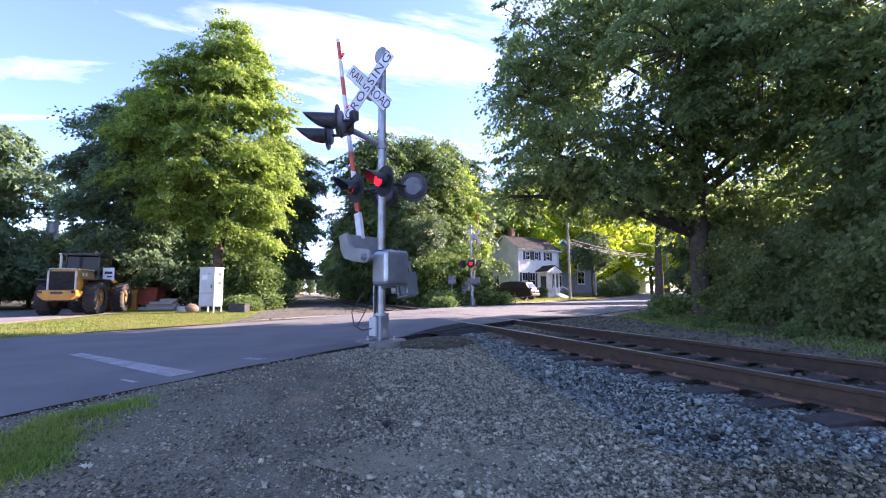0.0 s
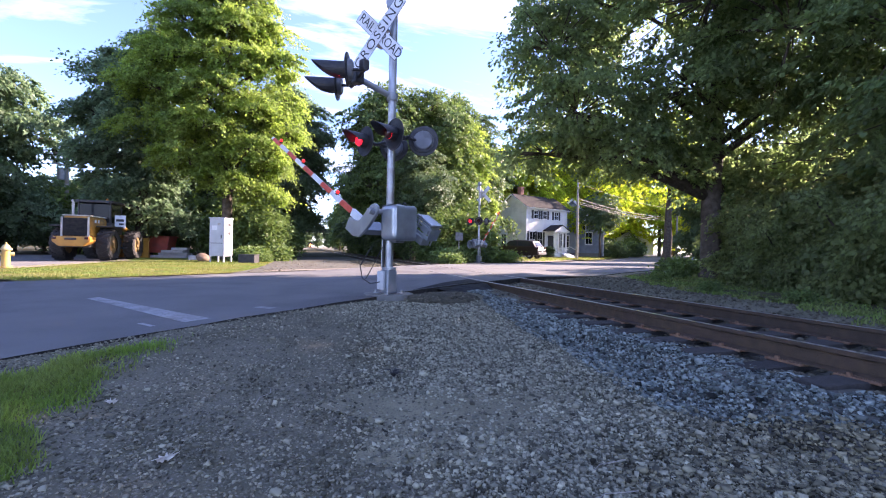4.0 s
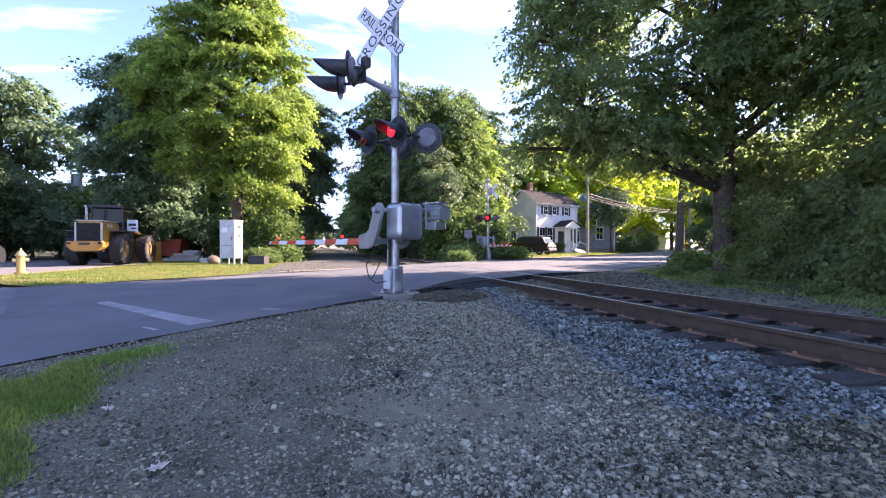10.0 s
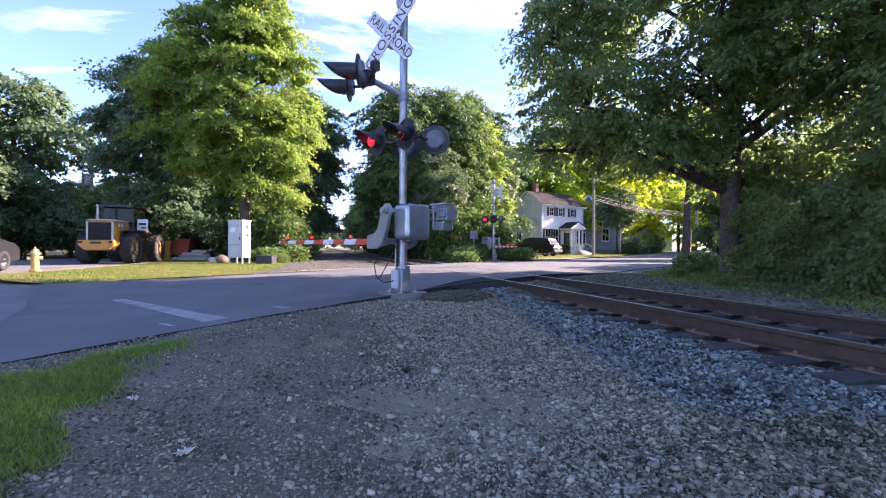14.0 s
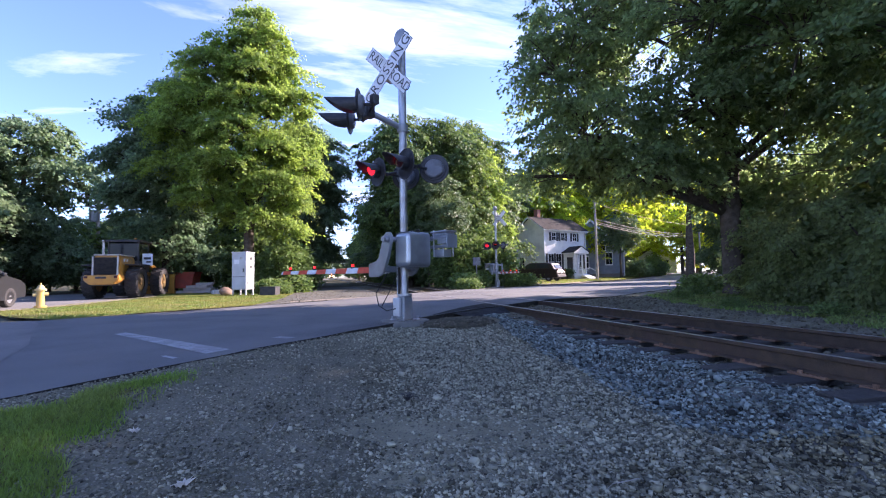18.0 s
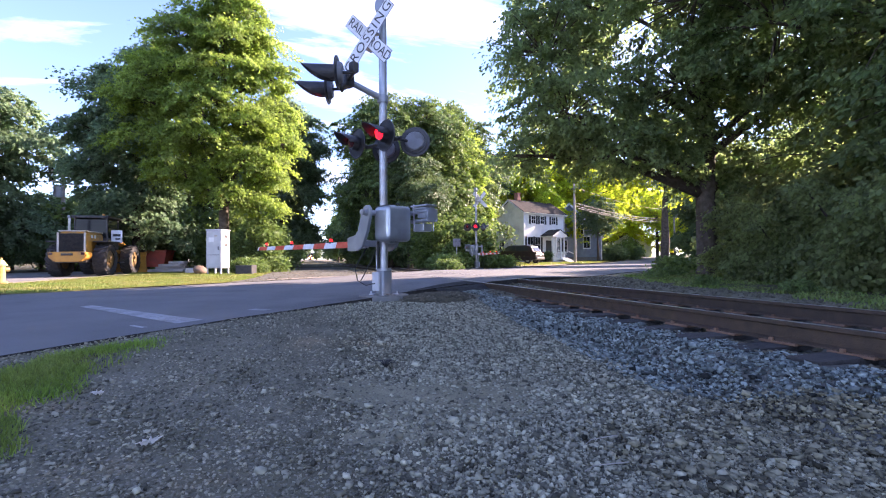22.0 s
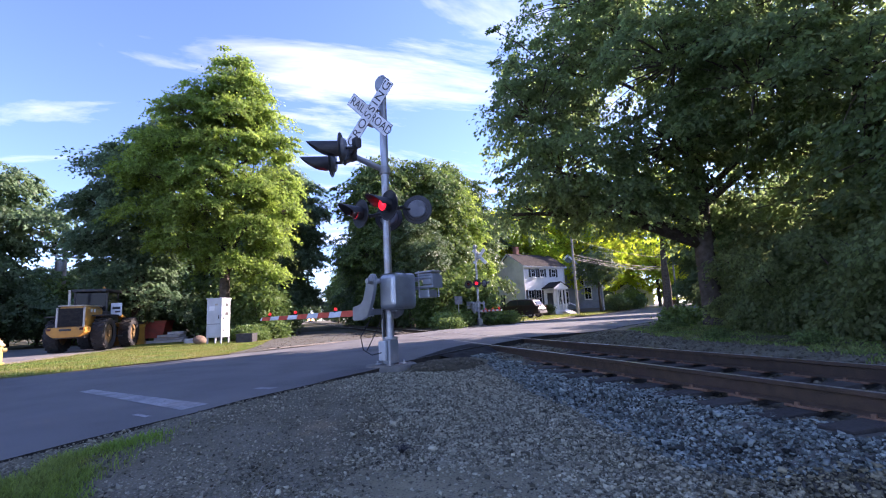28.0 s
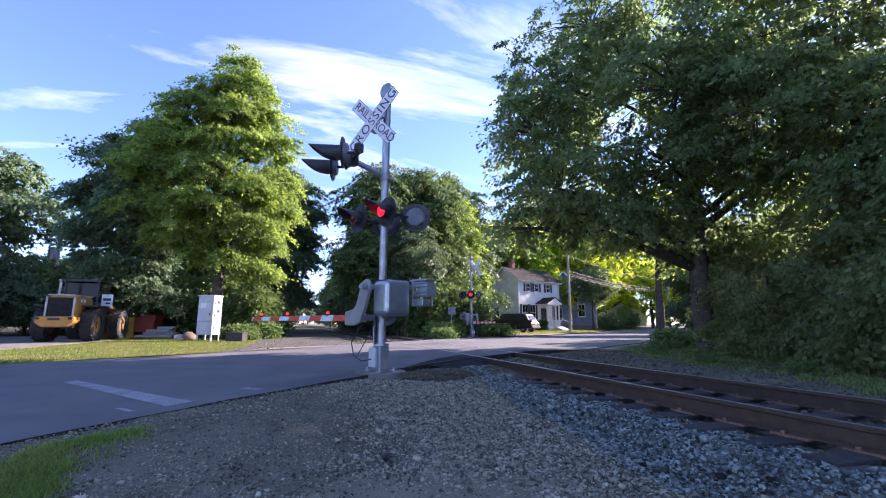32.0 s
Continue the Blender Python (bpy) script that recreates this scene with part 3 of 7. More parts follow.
# the large maple over the road
tree("maple_tree", "large dark green maple overhanging the road", at(48.5, 16.8, -0.15), 10.5, 0.3,
     [(-3.9, 1.8, 9.4, 2.3, 2.3, 1.5, 190), (-4.8, 1.7, 7.4, 2.1, 2.1, 1.4, 200), (-4.3, 1.2, 5.3, 2.2, 2.2, 1.2, 190), (-2.9, 0.7, 4.1, 2.1, 2.1, 0.9, 130), (-4.9, 2.0, 4.1, 1.6, 1.6, 0.8, 80), (-1.6, 1.0, 10.4, 2.4, 2.4, 1.6, 170), (-2.0, -1.6, 8.0, 2.5, 2.5, 1.6, 210), (-1.5, -0.6, 5.9, 2.4, 2.4, 1.3, 190),
      (-0.6, 0.4, 4.0, 2.2, 2.2, 0.9, 120), (1.6, 0.8, 3.6, 2.2, 2.2, 1.2, 130), (-2.6, 1.4, 12.0, 2.2, 2.2, 1.5, 120), (-0.4, 2.0, 13.4, 2.6, 2.6, 1.6, 110), (2.4, 0, 8.4, 2.4, 2.4, 1.5, 150), (2.0, -1.6, 11.2, 2.6, 2.6, 1.6, 130), (-1.6, -3.4, 10.8, 2.3, 2.3, 1.5, 130), (0.4, -1.2, 9.0, 2.0, 2.0, 1.2, 110),
      (1.4, -1.5, 5.6, 2.2, 2.2, 1.4, 170), (2.9, -3.2, 6.0, 2.4, 2.4, 1.6, 190), (2.4, -2.8, 8.8, 2.4, 2.4, 1.4, 140)],
     M_LEAF_MAPLE, per=90, size=0.125, reach=0.55, fill=0.6, seed=31, droop=0.7)
maple_b = tree("maple_tree", "leafy hedge maple beside the track, also copied out of view for shade", at(63, 15.5, -0.15), 7.5, 0.32,
     [(0, 0, 9.6, 3.0, 3.0, 2.3, 230), (-2.2, 1.0, 6.6, 2.6, 2.6, 1.9, 220), (1.6, -1.6, 6.4, 2.8, 2.8, 2.0, 220), (-1.0, -1.8, 4.0, 2.8, 2.8, 1.7, 240), (1.0, 1.2, 3.6, 2.8, 2.8, 1.7, 200), (0, 0.5, 12.4, 2.4, 2.4, 1.9, 140)],
     M_LEAF_MAPLE, per=90, size=0.14, reach=0.6, fill=0.38, seed=32, droop=0.7)
# copies out of view on the right, added to keep sun off the yard
for h_, d_, s_, t_ in ((80, 15, 0.95, 100), (96, 16, 1.1, 200), (112, 17, 1.1, 10), (89, 17, 0.9, 290), (103, 15, 0.8, 130), (72, 14, 0.85, 330), (81, 22, 1.1, 60)):
    plant_copy(maple_b, h_, d_, s_, t_)
# trees behind the houses; golden sunlight is put into their leaf colour
gold = tree("tree", "tree behind the houses with yellow-green sunlight in its leaf colour", at(33, 66), 9.5, 0.3,
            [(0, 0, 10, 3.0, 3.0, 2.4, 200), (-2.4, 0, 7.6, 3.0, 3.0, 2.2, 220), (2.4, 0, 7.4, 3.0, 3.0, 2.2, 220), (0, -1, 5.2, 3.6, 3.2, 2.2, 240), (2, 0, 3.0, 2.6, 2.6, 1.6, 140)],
            M_LEAF_SUN_TINT, per=80, size=0.25, reach=0.9, fill=0.24, seed=41, group="trees behind the houses")
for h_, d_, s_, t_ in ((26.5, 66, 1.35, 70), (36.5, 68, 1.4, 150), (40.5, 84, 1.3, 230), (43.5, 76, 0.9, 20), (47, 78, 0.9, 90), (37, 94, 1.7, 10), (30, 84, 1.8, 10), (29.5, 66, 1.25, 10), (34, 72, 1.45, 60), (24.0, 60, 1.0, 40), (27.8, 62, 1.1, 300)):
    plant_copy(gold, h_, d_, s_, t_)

forked = tree("tree", "tree with a forked grey trunk and sun-tinted leaves by the road", at(44.2, 41, 0.1), 7.5, 0.34,
              [(0.6, 0, 9.0, 2.6, 2.6, 1.8, 170), (-1.8, 0.4, 7.4, 2.4, 2.4, 1.5, 170), (2.2, -0.3, 6.6, 2.2, 2.2, 1.4, 150), (0, 0, 11.0, 2.0, 2.0, 1.5, 110)], M_LEAF_SUN_TINT, per=70, size=0.21, reach=0.8, fill=0.26, seed=42, lean=(0.5, 0.2))
plant_copy(wood_a, 21.0, 46, 0.62, 30, 0.98)
# trees added beyond the maple, mostly out of view, to shade the far road
for h_, d_, s_, t_ in ((47.5, 56, 0.75, 20), (52, 44, 0.75, 140), (56, 34, 0.7, 260), (60, 27, 0.7, 80)):
    plant_copy(wood_b, h_, d_, s_, t_)

# ---- the crossing signals ----
M_ALU = mat("weathered_aluminium", (0.43, 0.44, 0.46), 0.42, 0.75, color2=(0.34, 0.35, 0.37), scale=6, bump=0.15, bscale=80, stain=(0.3, 0.28, 0.26), sscale=3)
M_CAST = mat("grey_casting", (0.3, 0.32, 0.345), 0.45, 0.45, color2=(0.24, 0.26, 0.28), scale=5, bump=0.2, bscale=60, stain=(0.3, 0.3, 0.29), sscale=2.5)
M_HOUSING = mat("silver_housing_paint", (0.4, 0.42, 0.44), 0.34, 0.65, color2=(0.32, 0.34, 0.36), scale=4, bump=0.12, bscale=40, stain=(0.3, 0.31, 0.32), sscale=3)
M_ALU_PALE = mat("pale_cover_paint", (0.5, 0.51, 0.52), 0.5, color2=(0.42, 0.43, 0.44), scale=6, stain=(0.33, 0.32, 0.3), sscale=5)
M_BLACK = mat("black_paint", (0.018, 0.018, 0.02), 0.5, color2=(0.03, 0.03, 0.033), scale=12, bump=0.15, bscale=60, stain=(0.06, 0.055, 0.05), sscale=5)
M_DISC_BACK = mat("faded_black_disc", (0.17, 0.175, 0.19), 0.6, color2=(0.21, 0.215, 0.23), scale=7, stain=(0.1, 0.1, 0.1), sscale=6)
M_WHITE_SIGN = mat("white_reflective_sheet", (0.72, 0.73, 0.74), 0.45, color2=(0.62, 0.63, 0.65), scale=5, stain=(0.5, 0.49, 0.46), sscale=4)
M_LETTER = mat("black_letter", (0.02, 0.02, 0.022), 0.5)
M_RED_STRIPE = mat("faded_red_stripe", (0.55, 0.06, 0.03), 0.5, color2=(0.62, 0.1, 0.05), scale=9)
M_WHITE_STRIPE = mat("white_stripe", (0.72, 0.72, 0.72), 0.5, color2=(0.62, 0.62, 0.62), scale=9)
M_RED_GLOW = mat("lit_red_lens", (0.5, 0.02, 0.01), 0.3, emit=(1.0, 0.012, 0.02), power=0.6)
M_RED_GLOW_SMALL = mat("lit_arm_lamp", (0.5, 0.02, 0.01), 0.3, emit=(1.0, 0.02, 0.015), power=0.5)
M_RED_DARK = mat("unlit_red_lens", (0.05, 0.008, 0.008), 0.22)
M_CONCRETE = mat("concrete", (0.2, 0.195, 0.175), 0.9, color2=(0.15, 0.145, 0.13), scale=6, bump=0.5, bscale=50, stain=(0.15, 0.145, 0.13), sscale=3)
M_CABLE = mat("black_cable", (0.02, 0.02, 0.02), 0.6)
SIG_TURN = -60.0


def lens_mesh():
    """A signal lens: lit on one face, dark on the other."""
    bm = bmesh.new()
    bmesh.ops.create_uvsphere(bm, u_segments=24, v_segments=12, radius=0.1)
    bmesh.ops.scale(bm, vec=(1, 0.55, 1), verts=bm.verts)
    for f_ in bm.faces:
        f_.smooth = True
    me = bpy.data.meshes.new("lens")
    bm.to_mesh(me)
    bm.free()
    me.materials.append(M_RED_GLOW)
    me.materials.append(M_RED_DARK)
    for p in me.polygons:
        p.material_index = 0 if p.center.y < 0 else 1
    return me


LENS = lens_mesh()


def hood_bm(wrap=False):
    """A visor, long on top and cut away below; wrapped round the lens where seen from the side."""
    bm = bmesh.new()
    n, rows = 22, []
    for i in range(n + 1):
        a = radians(-70 + 320 * i / n) if wrap else radians(-8 + 196 * i / n)
        s = max(0.0, math.sin(a))
        ln = 0.06 + 0.48 * max(0.0, (math.sin(a) + 0.85) / 1.85) ** 0.55 if wrap else 0.2 + 0.2 * s
        for r in (0.118, 0.124):
            rows.append([bm.verts.new((r * math.cos(a) * (1 + 0.12 * (k == 1)), -0.03 - ln * k, r * math.sin(a) * (1 + 0.1 * (k == 1)))) for k in (0, 1)])
    for i in range(n):
        a0, b0, a1, b1 = rows[2 * i], rows[2 * i + 1], rows[2 * i + 2], rows[2 * i + 3]
        bm.faces.new((a0[0], a0[1], a1[1], a1[0]))
        bm.faces.new((b0[0], b1[0], b1[1], b0[1]))
        bm.faces.new((a0[1], b0[1], b1[1], a1[1]))
        bm.faces.new((a0[0], a1[0], b1[0], b0[0]))
    for e in (0, n):
        a, b = rows[2 * e], rows[2 * e + 1]
        bm.faces.new((a[0], b[0], b[1], a[1]))
    return bm


def lamp_head(parent, x, y, z, turn, wrap=False):
    """A flashing lamp that faces -y before its turn; its lens hangs under it as a part of its own."""
    body = bmesh.new()
    q = Euler((radians(90), 0, 0)).to_matrix().to_4x4()
    cyl(0.25, 0.012, 0, 0, -0.012, n=40, m=q, bm=body)
    head = part("lamp_head", body, M_BLACK, parent, "black round signal background")
    head.matrix_basis = pose(x, y, z, 0, 0, turn)
    part("housing", cyl(0.175, 0.07, 0, 0, 0.012, r2=0.15, n=28, m=Euler((radians(-90), 0, 0)).to_matrix().to_4x4(), bevel=0.01), M_DISC_BACK, head, smooth=False)
    rim = bmesh.new()
    tube([(0.25 * math.cos(a), 0.0, 0.25 * math.sin(a)) for a in np.linspace(0, 2 * math.pi, 41)], 0.009, 6, rim)
    part("rim", rim, M_BLACK, head)
    back = cyl(0.232, 0.02, 0, 0, 0.0, r2=0.2, n=36, m=Euler((radians(-90), 0, 0)).to_matrix().to_4x4())
    part("disc_back", back, M_BLACK, head, "weathered black back of the disc")
    part("lens_cup", cyl(0.112, 0.112, 0, 0, 0, n=24, m=q), M_BLACK, head)
    part("hood", hood_bm(wrap), M_BLACK, head, "black pointed visor hood")
    ln = new("lens", LENS)
    ln.parent = head
    ln.matrix_basis = pose(0, -0.115, 0)
    ln["label"] = "round red signal lens"
    return ln


def lettering(parent, words, size, m, gap=1.0):
    cu = bpy.data.curves.new("letters", "FONT")
    cu.body, cu.size, cu.align_x, cu.align_y, cu.extrude, cu.space_character = words, size, "CENTER", "CENTER", 0.001, gap
    tmp = bpy.data.objects.new("letters", cu)
    scene.collection.objects.link(tmp)
    bpy.context.view_layer.update()
    me = bpy.data.meshes.new_from_object(tmp.evaluated_get(bpy.context.evaluated_depsgraph_get()))
    bpy.data.objects.remove(tmp)
    bpy.data.curves.remove(cu)
    me.name = "letters"
    me.materials.clear()
    me.materials.append(M_LETTER)
    ob = new("letters", me)
    ob.parent, ob.matrix_basis = parent, m
    ob["label"] = "black letters " + words
    return ob


GATE_PIVOT = (0.08, 0.0, 1.42)
ARM_LEN = 4.2


def gate_arm(parent):
    """The swinging half of the gate about its pivot: levers, striped arm with lamps, counterweights. Built lying level."""
    g = new("gate_arm")
    g.parent, g.matrix_basis = parent, pose(*GATE_PIVOT)
    g["label"] = "red and white striped gate arm with counterweights"
    prof = [(0.09, 0.06), (0.04, 0.12), (-0.05, 0.12), (-0.12, 0.06), (-0.23, -0.3), (-0.3, -0.37), (-0.54, -0.4), (-0.54, -0.63), (-0.28, -0.63), (-0.12, -0.56), (0.0, -0.3), (0.09, -0.04)]
    for y in (-0.43, 0.3):
        part("lever", prism(prof, 0.06, Matrix.Translation((0, y, 0)), bevel=0.012), M_HOUSING, g, "white-grey cast lever")
        part("pivot_boss", cyl(0.06, 0.05, 0, 0, 0, n=20, m=Matrix.Translation((0, y, 0)) @ Euler((radians(90 if y < 0 else -90), 0, 0)).to_matrix().to_4x4(), bevel=0.008), M_ALU, g)
    part("arm_clamp", box(0.34, 0.62, 0.1, -0.36, -0.05, -0.5, 0.012), M_CAST, g)
    part("arm_sleeve", box(0.5, 0.07, 0.15, -0.72, -0.05, -0.5, 0.01), M_WHITE_STRIPE, g, "white aluminium arm sleeve")
    x, red, k = -0.97, True, 0
    end = -0.45 - ARM_LEN
    while x > end + 0.05:
        ln = min(0.4, x - end)
        h = 0.125 - 0.05 * (-x / 4.65)
        sl = 0.06
        bm = prism([(x, -0.5 + h / 2), (x - ln, -0.5 + h / 2), (x - ln - sl, -0.5 - h / 2), (x - sl, -0.5 - h / 2)], 0.035, Matrix.Translation((0, -0.07, 0)), bevel=0.004)
        part("arm_stripe", bm, M_RED_STRIPE if red else M_WHITE_STRIPE, g, "red stripe" if red else "white stripe")
        x, red = x - ln, not red
    for lx in (-1.6, -3.1, -4.25):
        lamp = part("arm_lamp", cyl(0.03, 0.06, lx, -0.05, -0.43, n=16, bevel=0.01), M_RED_GLOW_SMALL, g, "small glowing red lamp on the arm")
        part("lamp_base", box(0.06, 0.05, 0.04, lx, -0.05, -0.44, 0.006), M_BLACK, lamp)
    for y in (0.33, 0.54):
        for z in (0.04, -0.12):
            part("weight_bar", box(0.64, 0.024, 0.04, 0.36, y, z, 0.006), M_CAST, g)
    part("weight_bar", box(0.04, 0.24, 0.05, 0.08, 0.435, 0.03, 0.006), M_CAST, g)
    part("end_plate", box(0.024, 0.25, 0.22, 0.66, 0.435, -0.04, 0.006), M_CAST, g)
    part("counterweight", box(0.4, 0.25, 0.03, 0.46, 0.435, 0.13, 0.008), M_HOUSING, g, "grey steel counterweight plate")
    part("counterweight", box(0.34, 0.23, 0.03, 0.46, 0.435, 0.085, 0.008), M_CAST, g, "grey steel counterweight plate")
    part("counterweight", box(0.2, 0.18, 0.1, 0.5, 0.435, -0.03, 0.01), M_CAST, g, "grey steel counterweight block")
    part("counterweight", box(0.24, 0.2, 0.13, 0.44, 0.435, -0.24, 0.012), M_HOUSING, g, "grey steel counterweight block")
    for x, y in ((0.34, 0.32), (0.34, 0.55), (0.58, 0.55)):
        part("weight_rod", cyl(0.012, 0.46, x, y, -0.3, n=8), M_ALU, g)
    return g


def crossing_signal(m, label, side_pair=True):
    s = thing("crossing_signal", label, "crossing signal", m, "crossing signals")
    lenses, rear = [], []
    part("foundation", cyl(0.45, 0.36, 0, 0, -0.32, r2=0.44, n=32, bevel=0.02), M_CONCRETE, s, "round concrete foundation")
    part("base_plate", cyl(0.19, 0.03, 0, 0, 0.01, n=28, bevel=0.006), M_ALU, s)
    for i in range(4):
        a = radians(45 + 90 * i)
        part("anchor_bolt", cyl(0.018, 0.1, 0.22 * math.cos(a), 0.22 * math.sin(a), 0.0, n=8), M_ALU, s)
        part("bolt_lug", box(0.1, 0.08, 0.04, 0.2 * math.cos(a), 0.2 * math.sin(a), 0.04, 0.008), M_ALU, s)
    part("base_casting", box(0.2, 0.2, 0.4, 0.0, 0.0, 0.25, 0.03), M_CAST, s, "grey cast junction base")
    part("junction_cover", box(0.17, 0.05, 0.32, -0.05, -0.13, 0.27, 0.018), M_ALU_PALE, s, "pale grey junction box cover")
    part("collar", cyl(0.13, 0.04, 0, 0, 0.45, n=24, bevel=0.008), M_ALU, s)
    part("mast", cyl(0.068, 4.66, 0, 0, 0.44, n=28), M_ALU, s, "tall aluminium mast with rust stains", smooth=False)
    for dx, dy in ((-0.09, -0.07), (-0.03, -0.1)):
        part("conduit", tube([(dx, dy, 0.46), (dx * 1.1, dy * 1.05, 0.7), (dx, dy, 1.0)], 0.02, 8), M_CABLE if dx > -0.05 else M_ALU, s)
    # gate mechanism
    mech = part("gate_mechanism", box(0.4, 0.52, 0.58, 0.25, -0.01, 1.24, 0.11, seg=5), M_HOUSING, s, "silver-grey gate mechanism housing")
    part("cover_band", box(0.412, 0.022, 0.592, 0.25, -0.14, 1.24, 0.1, seg=5), M_HOUSING, mech)
    part("cover_band", box(0.412, 0.022, 0.592, 0.25, 0.11, 1.24, 0.1, seg=5), M_HOUSING, mech)
    part("hasp", box(0.06, 0.05, 0.05, 0.25, -0.02, 1.545, 0.008), M_BLACK, mech)
    part("lifting_ring", tube([(0.25 + 0.045 * math.cos(a), 0.1, 1.54 + 0.05 * math.sin(a)) for a in np.linspace(0, math.pi, 9)], 0.01, 6), M_BLACK, mech)
    part("clamp", cyl(0.1, 0.08, 0.0, 0, 1.08, n=20, bevel=0.01), M_CAST, s)
    part("clamp", cyl(0.1, 0.08, 0.0, 0, 1.48, n=20, bevel=0.01), M_CAST, s)
    part("shaft", cyl(0.045, 0.95, 0, 0, 0, n=16, m=Matrix.Translation((GATE_PIVOT[0], 0.42, GATE_PIVOT[2])) @ Euler((radians(90), 0, 0)).to_matrix().to_4x4()), M_ALU, s)
    part("mech_bracket", box(0.16, 0.2, 0.1, 0.2, 0, 0.96, 0.02), M_CAST, s)
    part("hanging_cable", tube([(-0.35, -0.1, 0.85), (-0.55, -0.2, 0.5), (-0.45, -0.22, 0.28), (-0.25, -0.2, 0.2), (-0.05, -0.16, 0.24)], 0.01, 6), M_CABLE, s)
    part("hanging_cable", tube([(-0.05, -0.1, 0.85), (-0.1, -0.2, 0.62), (-0.22, -0.26, 0.38), (-0.33, -0.24, 0.28)], 0.008, 6), M_CABLE, s)
    # front and rear lamps
    zl = 2.66
    part("lamp_clamp", cyl(0.1, 0.16, 0, 0, zl - 0.08, n=20, bevel=0.01), M_BLACK, s)
    part("cross_arm", tube([(-0.46, 0, zl), (0.46, 0, zl)], 0.028, 12), M_BLACK, s)
    for x in (-0.38, 0.38):
        part("lamp_bracket", tube([(x, -0.16, zl), (x, 0.24, zl)], 0.025, 10), M_BLACK, s)
        lenses.append(lamp_head(s, x, -0.27, zl, -6))
        rear.append(lamp_head(s, x + 0.06, 0.34, zl, 218))
    # side pair on a bracket
    if side_pair:
        vx, vy = -0.2, -0.58  # bracket's end
        zs = 3.62
        part("bracket_arm", tube([(0, 0, 3.42), (vx * 0.5, vy * 0.5, zs - 0.1), (vx, vy, zs)], 0.052, 12), M_CAST, s)
        part("bracket_clamp", cyl(0.095, 0.14, 0, 0, 3.34, n=20, bevel=0.01), M_CAST, s)
        d = Matrix.Rotation(radians(-SIG_TURN), 3, "Z") @ Vector((math.sin(radians(-8)), math.cos(radians(-8)), 0))
        f = Matrix.Rotation(radians(-SIG_TURN), 3, "Z") @ Vector((math.sin(radians(286)), math.cos(radians(286)), 0))
        c = Vector((vx, vy, zs))
        part("cross_arm", tube([c - d * 0.46, c + d * 0.46], 0.028, 12), M_BLACK, s)
        part("junction_elbow", box(0.16, 0.16, 0.2, vx, vy, zs, 0.03), M_BLACK, s)
        turn = math.degrees(math.atan2(f.x, -f.y))
        for k in (-0.38, 0.38):
            p = c + d * k + f * 0.26
            part("lamp_bracket", tube([c + d * k, p], 0.025, 10), M_BLACK, s)
            part("lamp_cap", box(0.12, 0.12, 0.16, *(c + d * k + Vector((0, 0, 0.08))), 0.02), M_BLACK, s)
            lenses.append(lamp_head(s, p.x, p.y, p.z, turn, True))
    # crossbuck
    cb = new("crossbuck")
    cb.parent, cb.matrix_basis = s, pose(-0.1, -0.24, 4.44, 0, 0, 12)
    cb["label"] = "white crossbuck sign lettered in black"
    for k, (a, words) in enumerate(((-45, ("RAIL", "ROAD")), (45, ("CROSSING",)))):
        r = Euler((0, radians(-a), 0)).to_matrix().to_4x4()
        y = 0.0 if k == 0 else -0.012
        ln = 1.36 if k else 1.2
        part("blade_edge", box(ln + 0.014, 0.004, 0.242, 0, y, 0, m=r), M_LETTER, cb)
        blade = part("blade", box(ln, 0.006, 0.228, 0, y, 0, m=r), M_WHITE_SIGN, cb, "white sign blade")
        for j, w in enumerate(words):
            off = 0 if len(words) == 1 else (-0.36 + 0.72 * j)
            lettering(cb, w, 0.245 if k else 0.215, Matrix.Translation((0, y - 0.0045, 0)) @ r @ Matrix.Translation((off, 0, 0)) @ Euler((radians(90), 0, 0)).to_matrix().to_4x4(), 1.2 if k else 0.95)
    for dz in (-0.14, 0.12):
        part("sign_bracket", box(0.2, 0.2, 0.04, -0.01, 0.1, dz, 0.006), M_ALU, cb)
    # bell on the mast's head
    qf = Euler((radians(90), 0, 0)).to_matrix().to_4x4()
    bell = part("bell", cyl(0.165, 0.05, 0, 0, 0.0, r2=0.12, n=28, m=Matrix.Translation((0, -0.03, 5.07)) @ qf, bevel=0.012), M_CAST, s, "round metal bell")
    part("bell_housing", cyl(0.14, 0.12, 0, 0, 0.0, n=24, m=Matrix.Translation((0, 0.09, 5.07)) @ qf, bevel=0.02), M_CAST, bell)
    part("mast_cap", cyl(0.078, 0.06, 0, 0, 4.92, n=20, bevel=0.01), M_CAST, s)
    return s, gate_arm(s), lenses + rear


near_signal, near_gate, near_lenses = crossing_signal(pose(-2.58, 7.6, -0.1, 0, 0, SIG_TURN), "silver crossing signal with crossbuck, red lamps and striped gate")
far_signal, far_gate, far_lenses = crossing_signal(pose(6.75, 26.5, -0.12, 0, 0, SIG_TURN + 172), "pale crossing signal and gate across the road beside bushes", False)
FLASH, FLASH_START = 0.6145, 0.915
ARM_ROWS = ((0, 79), (0.5, 72.5), (1, 66), (1.5, 59), (2, 52.5), (2.5, 46.5), (3, 41), (3.5, 35.5), (4, 30.5), (4.5, 26.5), (5.5, 17.5), (6.5, 9.5), (7, 6), (7.5, 3), (8, 1), (8.5, 0), (9, 0), (20, 0), (32, 0))

